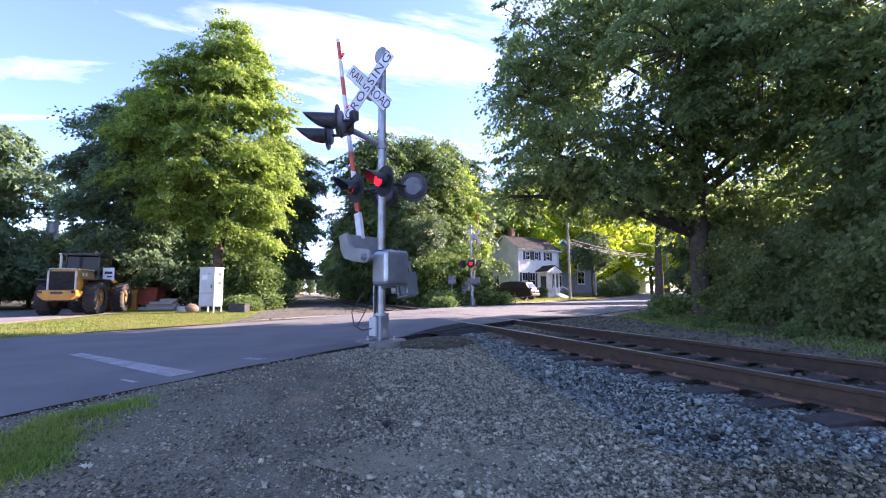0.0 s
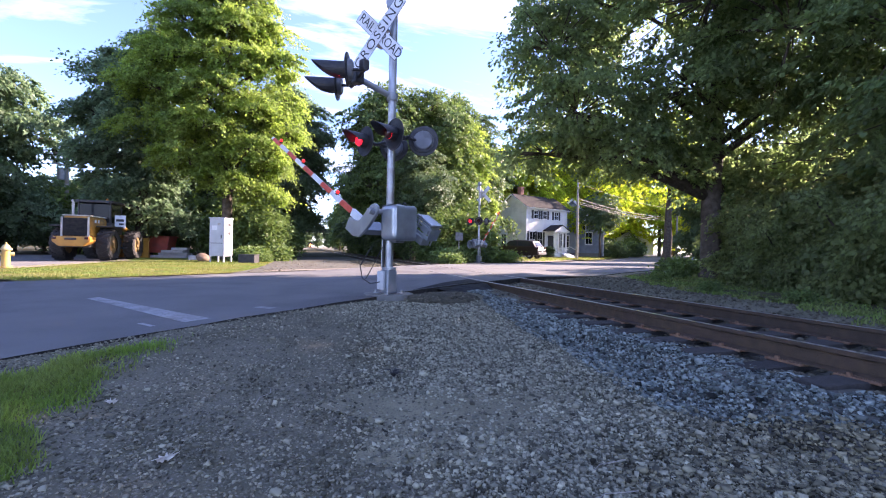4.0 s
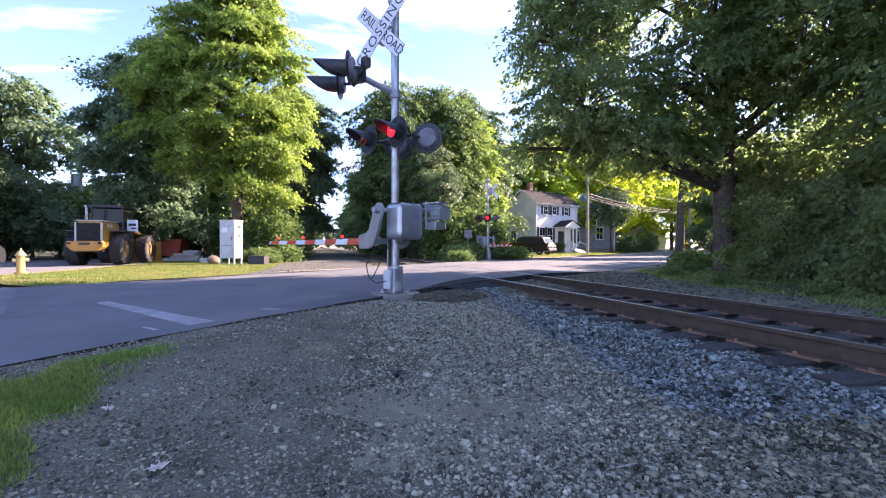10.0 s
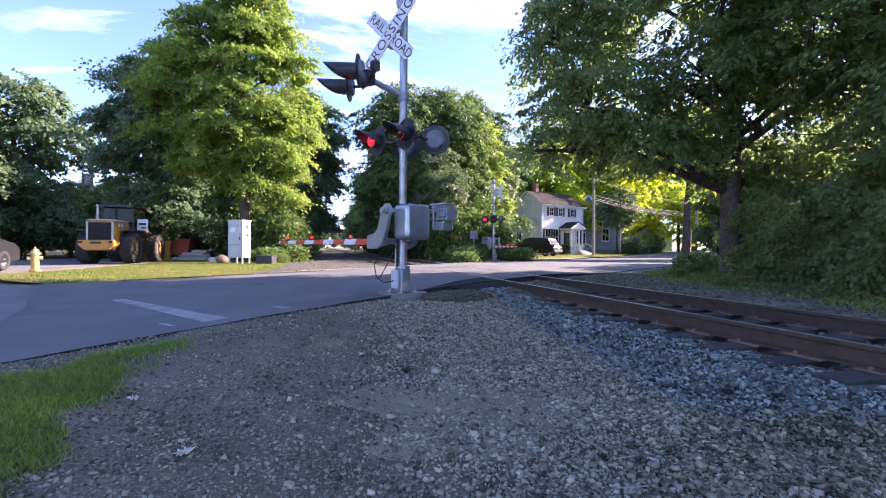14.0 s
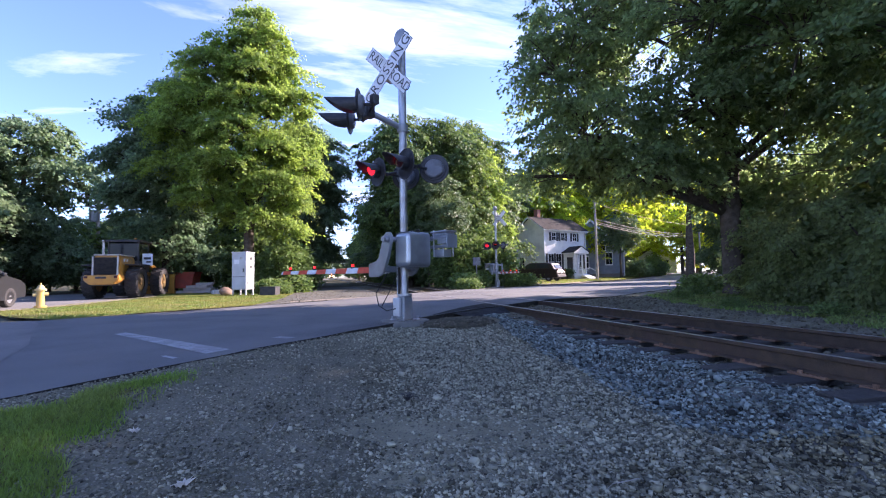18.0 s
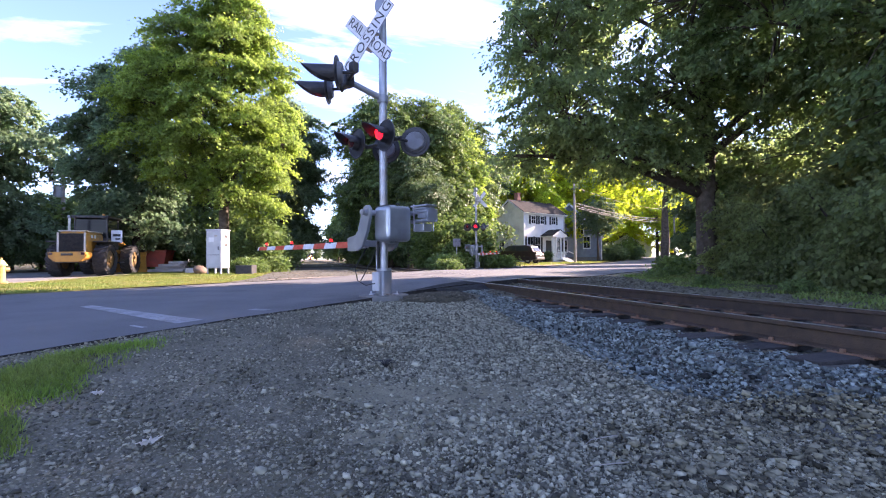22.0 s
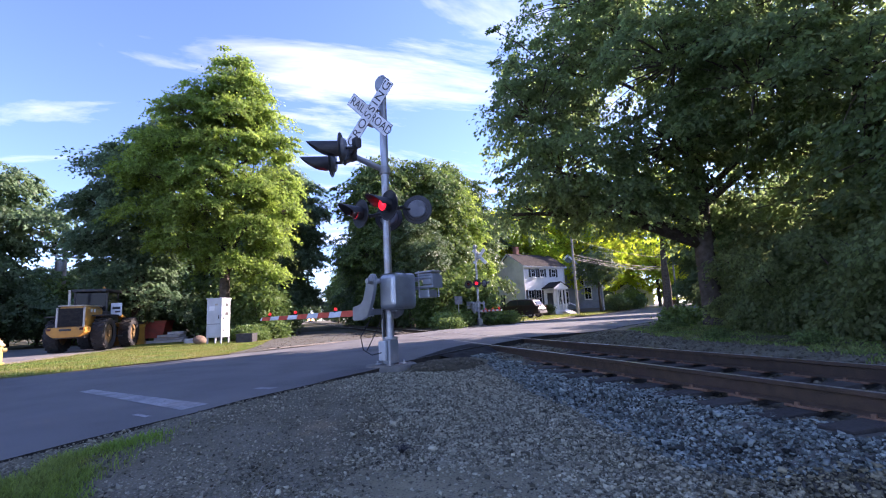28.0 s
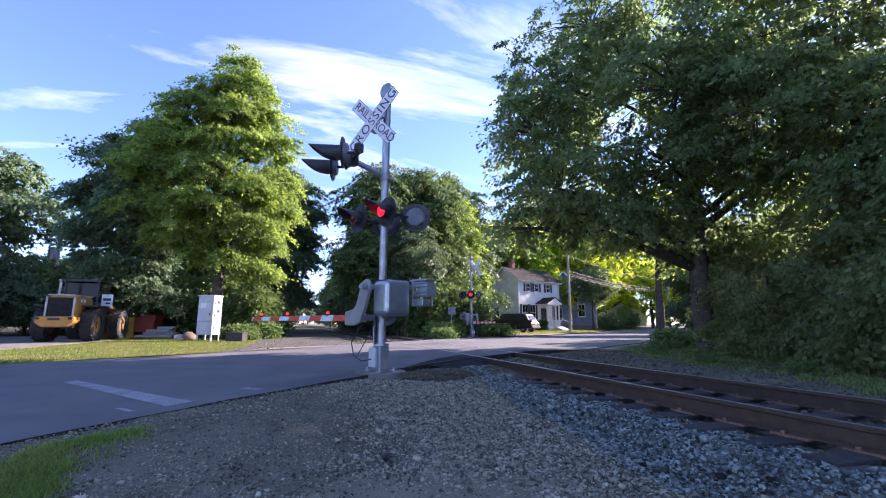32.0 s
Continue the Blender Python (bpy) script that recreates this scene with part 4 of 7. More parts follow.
# ---- ballast, ties, gravel ----
M_BALLAST = mat("ballast_bed", (0.09, 0.09, 0.075), 0.95, color2=(0.13, 0.128, 0.108), scale=14, bump=1.0, bscale=30, stain=(0.1, 0.085, 0.07), sscale=1.2, spec=0.2)
M_STONE_BLUE = mat("blue_grey_stone", (0.092, 0.11, 0.098), 0.75, color2=(0.2, 0.226, 0.2), scale=9, isl=0.95, spec=0.3)
M_STONE_GREY = mat("grey_stone", (0.2, 0.19, 0.135), 0.9, color2=(0.3, 0.284, 0.2), scale=7, isl=0.8, spec=0.25)
M_STONE_COARSE = mat("coarse_grey_brown_stone", (0.128, 0.117, 0.075), 0.85, color2=(0.21, 0.192, 0.125), scale=9, isl=0.85, spec=0.25)
M_STONE_DARK = mat("dark_stone", (0.092, 0.083, 0.058), 0.9, color2=(0.135, 0.12, 0.085), scale=7, isl=0.45, spec=0.2)
M_STONE_FINE = mat("fine_gravel", (0.162, 0.153, 0.11), 0.9, color2=(0.262, 0.244, 0.176), scale=3, isl=0.7, spec=0.2)
M_PLATE = mat("rusty_tie_plate", (0.17, 0.09, 0.055), 0.8, 0.2, color2=(0.24, 0.14, 0.085), scale=12, bump=0.4, bscale=60)


def ballast_z(x):
    d = np.abs(np.asarray(x, float) - 0.75)
    return -0.245 + 0.03 * sstep(0.86, 1.0, d) - 0.33 * np.clip((d - 1.5) / 0.8, 0, 1.4)


def bed(y0, y1, label):
    xs = np.concatenate([np.linspace(-1.6, -0.6, 14), np.linspace(-0.5, 2.0, 12), np.linspace(2.1, 3.1, 10)])
    ys = np.linspace(y0, y1, int((y1 - y0) / 0.25) + 2)
    X, Y = np.meshgrid(xs, ys)
    Z = ballast_z(X) + np.array([[noise.noise((a * 3, b * 3, 4.0)) * 0.02 for a, b in zip(r, q)] for r, q in zip(X, Y)])
    n = len(xs)
    f = [(j * n + i, j * n + i + 1, (j + 1) * n + i + 1, (j + 1) * n + i) for j in range(len(ys) - 1) for i in range(n - 1)]
    return tagged(mesh_ob("ballast", np.stack([X.ravel(), Y.ravel(), Z.ravel()], 1).tolist(), f, M_BALLAST, True), label, "ballast", kind="structure")


bed(-6, 9.2, "bed of crushed blue-grey stone under the track")
bed(18.3, 40, "bed of crushed grey stone under the track")


def stones(name, label, pts, size, material, seed, flat=0.65, sink=0.25, plain=False):
    """Many small broken stones in one mesh."""
    rng = np.random.default_rng(seed)
    phi = (1 + 5 ** 0.5) / 2
    ico = np.array([(-1, phi, 0), (1, phi, 0), (-1, -phi, 0), (1, -phi, 0), (0, -1, phi), (0, 1, phi), (0, -1, -phi), (0, 1, -phi), (phi, 0, -1), (phi, 0, 1), (-phi, 0, -1), (-phi, 0, 1)]) / 1.9
    tri = np.array([(0, 11, 5), (0, 5, 1), (0, 1, 7), (0, 7, 10), (0, 10, 11), (1, 5, 9), (5, 11, 4), (11, 10, 2), (10, 7, 6), (7, 1, 8), (3, 9, 4), (3, 4, 2), (3, 2, 6), (3, 6, 8), (3, 8, 9), (4, 9, 5), (2, 4, 11), (6, 2, 10), (8, 6, 7), (9, 8, 1)])
    if plain:
        ico = np.array([(a, b, c) for a in (-1, 1) for b in (-1, 1) for c in (-1, 1)]) * 0.62
        tri = np.array([(0, 1, 3), (0, 3, 2), (4, 6, 7), (4, 7, 5), (0, 4, 5), (0, 5, 1), (2, 3, 7), (2, 7, 6), (0, 2, 6), (0, 6, 4), (1, 5, 7), (1, 7, 3)])
    k = len(ico)
    n = len(pts)
    s = size * np.exp(rng.normal(0, 0.33, n))
    v = ico[None] * (1 + rng.normal(0, 0.3, (n, len(ico), 1)))
    v = v * (s[:, None] * rng.uniform(0.6, 1.2, (n, 3)))[:, None, :] * 0.5
    a = rng.uniform(0, 2 * math.pi, n)
    tl = rng.normal(0, 0.45, n)
    ca, sa, ct, st = np.cos(a), np.sin(a), np.cos(tl), np.sin(tl)
    v[:, :, 2] *= flat
    y = v[:, :, 1] * ct[:, None] - v[:, :, 2] * st[:, None]
    z = v[:, :, 1] * st[:, None] + v[:, :, 2] * ct[:, None]
    x = v[:, :, 0] * ca[:, None] - y * sa[:, None]
    y = v[:, :, 0] * sa[:, None] + y * ca[:, None]
    v = np.stack([x, y, z], 2) + pts[:, None, :]
    v[:, :, 2] += (s * flat * (0.5 - sink))[:, None]
    f = (tri[None] + (np.arange(n) * k)[:, None, None]).reshape(-1)
    me = bpy.data.meshes.new(name)
    me.vertices.add(n * k)
    me.vertices.foreach_set("co", v.astype(np.float32).ravel())
    me.loops.add(len(f))
    me.loops.foreach_set("vertex_index", f.astype(np.int32))
    me.polygons.add(len(f) // 3)
    me.polygons.foreach_set("loop_start", np.arange(0, len(f), 3, dtype=np.int32))
    me.materials.append(material)
    me.update()
    me.validate()
    return tagged(new(name, me), label, "gravel", kind="stuff")


def gz(x, y):
    """The top of the yard: the ground or, beside the track, the ballast."""
    g = ground_z(x, y) - 0.02 + rough(x, y) * sstep(0.1, 1.2, (line_y(ROAD_NEAR, x) - y) * 0.73)
    return np.where((x > -1.7) & (x < 3.1), np.maximum(g, ballast_z(x)), g)


def scatter(n, x0, x1, y0, y1, seed, keep):
    rng = np.random.default_rng(seed)
    x, y = rng.uniform(x0, x1, n), rng.uniform(0, 1, n) ** 1.35 * (y1 - y0) + y0
    k = keep(x, y, rng.uniform(0, 1, n))
    x, y = x[k], y[k]
    return np.stack([x, y, gz(x, y)], 1)


off_road = lambda x, y: (line_y(ROAD_NEAR, x) - y) * 0.73
patch = lambda x, y: np.array([noise.noise((a * 0.55, b * 0.55, 7.7)) for a, b in zip(x, y)])


def mound(x, y):
    return sstep(-3.9, -2.9, x + 0.25 * (y - 3.5) * 0 + 0.4 * patch(x, y)) * sstep(-0.1, 0.25, off_road(x, y) - 0.1)


def sandy(x, y):
    """How bare the trodden sandy spot in the gravel is."""
    r = np.hypot((x + 3.05) / 0.75, (y - 2.75) / 0.62) + 0.5 * patch(x * 2.1, y * 2.1)
    return 1 - sstep(0.25, 0.95, r)


stones("ballast_stones", "blue-grey crushed stones along the near rail", scatter(36000, -1.65, -0.3, 0.2, 9.1, 1, lambda x, y, u: (off_road(x, y) > 0.1) & (u < 0.35 + 0.65 * sstep(-1.75, -1.2, x + 0.2 * patch(x, y))) & (x > np.interp(y, [1.4, 2.0, 2.6, 4.7, 9.0], [-0.95, -1.05, -1.42, -1.4, -0.75]) + 0.25 * patch(x * 2, y * 2)) & ((x < -0.46 + 0.2 * patch(x * 3, y * 3)) | ((x < -0.3) & (np.abs(((y + 2.0) / 0.53 + 0.5) % 1 - 0.5) > 0.3)))), 0.0245, M_STONE_BLUE, 2, 0.75, 0.12, True)
stones("ballast_stones", "dark dirty stones between the tie ends", scatter(2600, -0.5, -0.06, 0.2, 9.1, 31, lambda x, y, u: (off_road(x, y) > 0.1) & (np.abs(((y + 2.0) / 0.53 + 0.5) % 1 - 0.5) > 0.24)), 0.03, M_STONE_DARK, 32)
stones("ballast_stones", "dark dirty stones between the rails", scatter(5200, 0.05, 2.5, 0.2, 10.4, 3, lambda x, y, u: (off_road(x, y) > 0.1) & (np.abs(x - 1.5) > 0.08) & (np.abs(((y + 2.0) / 0.53 + 0.5) % 1 - 0.5) > 0.22)), 0.045, M_STONE_DARK, 4)
stones("gravel", "grey crushed gravel spread beside the signal", scatter(80000, -4.2, -1.2, 0.7, 7.8, 5, lambda x, y, u: (u < mound(x, y) * (1 - 0.6 * sstep(-1.6, -1.25, x))) & (np.hypot(x + 2.58, y - 7.6) > 0.44) & (u * 1.15 > sandy(x, y))), 0.0198, M_STONE_GREY, 6, 0.75, 0.25, True)
stones("gravel", "fine loose gravel on packed dirt", scatter(70000, -6.2, -2.2, 0.6, 6.6, 7, lambda x, y, u: (off_road(x, y) > -0.04) & ((x > -5.3 + 0.2 * patch(x * 2, y * 2)) | (off_road(x, y) < 0.45)) & (u < 0.4 + 0.6 * sstep(-0.2, 0.3, patch(x, y))) & (u * 1.6 > sandy(x, y)) & (np.hypot(x + 2.58, y - 7.6) > 0.44)), 0.0155, M_STONE_FINE, 8, 0.6, 0.3, True)
stones("ballast_stones", "coarse grey-brown crushed stone near the track", scatter(19000, -2.5, -0.6, 0.6, 3.1, 27, lambda x, y, u: (u < sstep(3.1, 1.9, y + 0.9 * patch(x, y) - 0.35 * (x + 1.5))) & (x < np.interp(y, [1.4, 2.0, 2.6], [-0.85, -0.95, -1.3]) + 0.25 * patch(x * 2, y * 2))), 0.0255, M_STONE_COARSE, 28, 0.65, 0.1, True)
stones("gravel", "scattered larger stones lying on the dirt", scatter(900, -5.2, -2.6, 0.8, 6.2, 17, lambda x, y, u: off_road(x, y) > 0.1), 0.024, M_STONE_GREY, 18, 0.6, 0.25, True)
stones("ballast_stones", "pale grey ballast beyond the crossing", np.array([0, 0, 0.035]) + scatter(20000, -5.6, 3.0, 15.0, 30.0, 19, lambda x, y, u: (y > line_y(ROAD_FAR, x) + 0.4) & (u < 0.7 + 0.3 * sstep(-2.5, -1.2, x))), 0.045, M_STONE_DARK, 20, 0.6, 0.35, True)
stones("dirt_clods", "dark dirt and gravel beyond the far rail", scatter(9000, 2.3, 6.0, 1.5, 13.0, 9, lambda x, y, u: off_road(x, y) > 0.1), 0.035, M_STONE_DARK, 10)

TIE = box(2.6, 0.22, 0.17, 0, 0, 0, 0.012)
for v_ in TIE.verts:
    v_.co += Vector((noise.noise(v_.co * 3), noise.noise(v_.co * 5 + Vector((3, 0, 0))), noise.noise(v_.co * 4))) * 0.012
tie0 = part("tie", TIE, M_TIE, track)
PLATE = part("tie_plate", box(0.2, 0.3, 0.02, 0, 0, 0, 0.004), M_PLATE, track)
SPIKE = part("spike", box(0.03, 0.03, 0.03, 0, 0, 0, 0.006), M_PLATE, track)
first, rng_ = True, np.random.default_rng(5)
for k_ in range(118):
    y_ = -2.0 + 0.53 * k_
    if line_y(ROAD_NEAR, 0.75) - 0.9 < y_ < line_y(ROAD_FAR, 0.75) + 0.4:
        continue
    t_ = tie0 if first else new("tie", tie0.data)
    t_.parent = track
    t_.matrix_basis = pose(0.75 + rng_.normal(0, 0.035), y_, -0.272 + rng_.normal(0, 0.006), 0, 0, rng_.normal(0, 1.1))
    if y_ < 10:
        for x_ in RAIL_X:
            p_ = PLATE if first and x_ == 0 else new("tie_plate", PLATE.data)
            p_.parent, p_.matrix_basis = track, pose(x_, y_, -0.18)
            for dx_ in (-0.085, 0.085):
                q_ = SPIKE if first and x_ == 0 and dx_ < 0 else new("spike", SPIKE.data)
                q_.parent, q_.matrix_basis = track, pose(x_ + dx_, y_ + 0.05, -0.158)
    first = False
for x_ in RAIL_X:
    for s_ in (-1, 1):
        bar = part("joint_bar", box(0.022, 0.9, 0.085, x_ + s_ * 0.026, 1.25 if x_ == 0 else 1.9, -0.09, 0.006), M_RAIL, track, "rusty bolted joint bar")
        for i_ in range(4):
            part("bolt", cyl(0.017, 0.03, 0, 0, 0, n=8, m=Matrix.Translation((x_ + s_ * 0.035, (1.25 if x_ == 0 else 1.9) - 0.33 + 0.22 * i_, -0.09)) @ Euler((0, radians(90 * s_), 0)).to_matrix().to_4x4()), M_RAIL, bar)


def patch_mesh(name, outline, zf, material, label, category, step=0.6, kind="structure"):
    """A flat patch of ground of any outline, cut into a grid so that it follows the ground."""
    bm = bmesh.new()
    bm.faces.new([bm.verts.new((x, y, 0)) for x, y in outline])
    xs, ys = [p[0] for p in outline], [p[1] for p in outline]
    for axis, lo, hi in ((0, min(xs), max(xs)), (1, min(ys), max(ys))):
        no = (1, 0, 0) if axis == 0 else (0, 1, 0)
        for c in np.arange(lo + step, hi, step):
            bmesh.ops.bisect_plane(bm, geom=bm.verts[:] + bm.edges[:] + bm.faces[:], plane_co=(c if axis == 0 else 0, c if axis else 0, 0), plane_no=no)
    for v in bm.verts:
        v.co.z = float(zf(v.co.x, v.co.y))
    for f in bm.faces:
        if f.normal.z < 0:
            f.normal_flip()
    me = bpy.data.meshes.new(name)
    bm.to_mesh(me)
    bm.free()
    me.materials.append(material)
    return tagged(new(name, me), label, category, kind=kind)


flat_z = lambda dz: (lambda x, y: -0.105 + dz + 0.5 * float(sstep(25, 60, x) * sstep(25, 60, y)))
patch_mesh("road_patch", [(-9.9, 11.25), (-9.3, 10.4), (-8.3, 8.3), (-7.6, 6.9), (-7.0, 5.2), (-6.75, 3.8), (-12, -0.9), (-28, -14), (-33, -8), (-16, 6.5), (-12, 9.3)], flat_z(0.006), M_ASPHALT_OLD, "older pale worn asphalt where the side road joins", "road", 2.0)
strip("side_road", [(-10.2, 10.5), (-12.9, 14.2), (-12.6, 18), (-12.2, 24), (-13.0, 34), (-16, 60)], [(-22, 4), (-20.5, 14), (-20, 20), (-20, 26), (-21, 36), (-24, 60)], lambda x, y: -0.112, M_ASPHALT_OLD, "grey asphalt side road leading past the loader", n=60)
ISLAND = [(-12.75, 14.9), (-12.3, 16.6), (-12.05, 20), (-11.9, 24.5), (-13.5, 33), (-6.0, 33), (-5.4, 24), (-5.5, 18.6), (-5.6, 16.6), (-6.0, 14.1), (-7.7, 12.65), (-9.5, 11.3), (-10.8, 12.2)]
patch_mesh("grass_verge", ISLAND, lambda x, y: flat_z(0.02)(x, y) + 0.03 * noise.noise((x * 0.5, y * 0.5, 2)), M_GRASS_SOIL, "mown sunlit grass verge between the two roads", "grass", 0.5)
patch_mesh("sand_shoulder", [(-12.9, 14.6), (-12.4, 16.4), (-12.2, 20), (-12.0, 24.5), (-11.4, 24.5), (-11.6, 20), (-11.75, 17), (-12.1, 15.2)], flat_z(0.045), M_SAND, "pale sandy strip along the side road", "ground", 1.0)
patch_mesh("sand_shoulder", [(-5.2, 15.3), (-3.2, 16.5), (-1.0, 17.7), (1.2, 19.5), (3.8, 22.3), (6.4, 25.0), (6.2, 25.6), (3.4, 22.8), (0.9, 19.9), (-1.4, 18.0), (-3.5, 17.0), (-5.0, 15.8)], flat_z(0.012), M_SAND, "pale sandy strip along the far edge of the road", "ground", 1.0)
patch_mesh("gravel_apron", [(-6.2, 13.9), (-4.6, 15.3), (-2.6, 16.8), (-1.4, 17.8), (-1.4, 36), (-6.2, 36)], flat_z(0.008), M_BALLAST, "grey stony apron beside the track", "gravel", 1.0)
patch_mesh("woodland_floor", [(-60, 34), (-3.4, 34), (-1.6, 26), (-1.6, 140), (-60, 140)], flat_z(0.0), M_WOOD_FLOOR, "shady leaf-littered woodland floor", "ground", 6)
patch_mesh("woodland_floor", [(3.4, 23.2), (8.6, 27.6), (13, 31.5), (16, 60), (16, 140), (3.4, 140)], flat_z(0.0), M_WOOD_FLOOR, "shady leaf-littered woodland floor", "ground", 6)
# dark sheet laid over sunlit ground so the far track looks shaded
patch_mesh("track_bed", [(-1.7, 40), (3.5, 40), (3.5, 420), (-1.7, 420)], flat_z(-0.01), M_WOOD_FLOOR, "dark sheet standing in for shade on the far track bed", "ground", 20)
patch_mesh("lawn", [(9.2, 27.2), (13, 29.2), (28, 41.8), (66, 77), (60, 110), (16, 110), (15, 60)], flat_z(0.03), M_GRASS_SOIL, "sunlit lawn in front of the houses", "grass", 3)
patch_mesh("driveway", [(9.5, 26.8), (14.5, 29.6), (21, 36), (20, 42), (13, 37)], flat_z(0.05), M_SAND, "pale gravel driveway by the white house", "driveway", 2)
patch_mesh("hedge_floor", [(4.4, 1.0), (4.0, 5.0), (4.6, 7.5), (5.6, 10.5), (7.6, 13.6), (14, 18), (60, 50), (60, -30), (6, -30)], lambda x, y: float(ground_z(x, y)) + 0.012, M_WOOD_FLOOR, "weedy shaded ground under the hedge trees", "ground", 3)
M_SANDY = mat("trodden_sand", (0.27, 0.25, 0.165), 0.95, color2=(0.2, 0.186, 0.125), scale=5, bump=0.6, bscale=90, fine=(0.11, 0.095, 0.08), fscale=60, spec=0.1)
# stop line and paint scraps
M_PAINT = mat("worn_road_paint", (0.36, 0.36, 0.36), 0.85, color2=(0.24, 0.24, 0.24), scale=5, stain=(0.15, 0.15, 0.153), sscale=1.6, fine=(0.14, 0.14, 0.14), fscale=35)
patch_mesh("sandy_spot", [(-3.05 + (0.8 + 0.16 * math.sin(3 * a_ + 1) + 0.1 * math.sin(7 * a_)) * math.cos(a_), 2.75 + (0.62 + 0.12 * math.sin(2 * a_) + 0.08 * math.sin(5 * a_ + 2)) * math.sin(a_)) for a_ in np.linspace(0, 2 * math.pi, 40)[:-1]], lambda x, y: float(gz(np.array([x]), np.array([y]))[0]) + 0.005, M_SANDY, "trodden pale sandy spot in the gravel", "ground", 0.12)
patch_mesh("stop_line", [(-4.96, 5.52), (-5.17, 5.29), (-7.0, 7.78), (-6.9, 7.93)], lambda x, y: float(road_z(x, y)) + 0.005, M_PAINT, "worn white stop line on the asphalt", "road marking", 0.5)
patch_mesh("paint_scrap", [(-4.3, 6.3), (-4.4, 6.22), (-4.62, 6.4), (-4.52, 6.5)], lambda x, y: float(road_z(x, y)) + 0.005, M_PAINT, "scrap of worn white road paint", "road marking", 0.3)
patch_mesh("paint_scrap", [(-5.38, 5.12), (-5.42, 5.08), (-5.6, 5.3), (-5.56, 5.33)], lambda x, y: float(road_z(x, y)) + 0.005, M_PAINT, "scrap of worn white road paint", "road marking", 0.3)
# near-black strips on and below the road edge beside the track
M_EDGE_BLACK = mat("edge_black", (0.02, 0.02, 0.02), 0.9, color2=(0.034, 0.034, 0.033), scale=5, bump=0.5, bscale=60, spec=0.15)
patch_mesh("black_apron", [(x_, line_y(ROAD_NEAR, x_) + 0.02) for x_ in (-2.1, -1.6, -1.1, -0.6, -0.12)] + [(-0.12, line_y(ROAD_NEAR, -0.12) + 0.9), (-1.1, line_y(ROAD_NEAR, -1.1) + 0.6)], lambda x, y: float(road_z(x, y)) + 0.005, M_EDGE_BLACK, "black strip on the road at the track edge", "road", 0.5)
patch_mesh("black_apron", [(-1.55, 8.27), (-1.05, 7.75), (-0.6, 8.15), (-0.1, 8.75), (-0.1, 9.3), (-0.6, 8.95), (-1.1, 8.6)], lambda x, y: float(road_z(x, y)) - 0.02 - 0.16 * float(sstep(0, 0.75, (line_y(ROAD_NEAR, x) - y) * 0.73)) + 0.02 * noise.noise((x * 4, y * 4, 1)), M_EDGE_BLACK, "black strip sloping down from the road edge", "road", 0.15)


# ---- grass blades ----
M_BLADE = mat("grass_blade", (0.165, 0.285, 0.048), 0.6, color2=(0.215, 0.275, 0.065), scale=1.2, isl=0.35, trans=0.45, spec=0.3)
M_BLADE_SUN = mat("mown_grass_blade", (0.125, 0.195, 0.042), 0.6, color2=(0.215, 0.21, 0.062), scale=0.8, isl=0.3, trans=0.4, spec=0.3)


M_WEED = mat("shady_weed", (0.15, 0.24, 0.06), 0.7, color2=(0.19, 0.22, 0.075), scale=1.5, isl=0.4, trans=0.4, spec=0.2)


def blades(name, label, pts, h, w, material, seed, lean=0.5):
    rng = np.random.default_rng(seed)
    n = len(pts)
    a = rng.uniform(0, 2 * math.pi, n)
    hh = h * rng.uniform(0.5, 1.3, n)
    d = np.stack([np.cos(a), np.sin(a), np.zeros(n)], 1)
    s = np.stack([-np.sin(a), np.cos(a), np.zeros(n)], 1) * (w * rng.uniform(0.7, 1.3, n))[:, None]
    l = (lean * rng.uniform(0.1, 1.2, n) * hh)[:, None]
    up = np.array([0, 0, 1.0])
    mid = pts + up * (hh * 0.6)[:, None] + d * l * 0.4
    tip = pts + up * hh[:, None] * 0.95 + d * l
    v = np.stack([pts - s, pts + s, mid + s * 0.7, mid - s * 0.7, tip], 1).reshape(-1, 3)
    q = (np.arange(n) * 5)[:, None]
    f = np.concatenate([q + [0, 1, 2], q + [0, 2, 3], q + [3, 2, 4]], 1).reshape(-1)
    me = bpy.data.meshes.new(name)
    me.vertices.add(n * 5)
    me.vertices.foreach_set("co", v.astype(np.float32).ravel())
    me.loops.add(len(f))
    me.loops.foreach_set("vertex_index", f.astype(np.int32))
    me.polygons.add(len(f) // 3)
    me.polygons.foreach_set("loop_start", np.arange(0, len(f), 3, dtype=np.int32))
    me.materials.append(material)
    me.update()
    return tagged(new(name, me), label, "grass", kind="stuff")


def inside(poly, x, y):
    c = np.zeros(len(x), bool)
    for (x0, y0), (x1, y1) in zip(poly, poly[1:] + poly[:1]):
        c ^= ((y0 > y) != (y1 > y)) & (x < (x1 - x0) * (y - y0) / ((y1 - y0) or 1e-9) + x0)
    return c


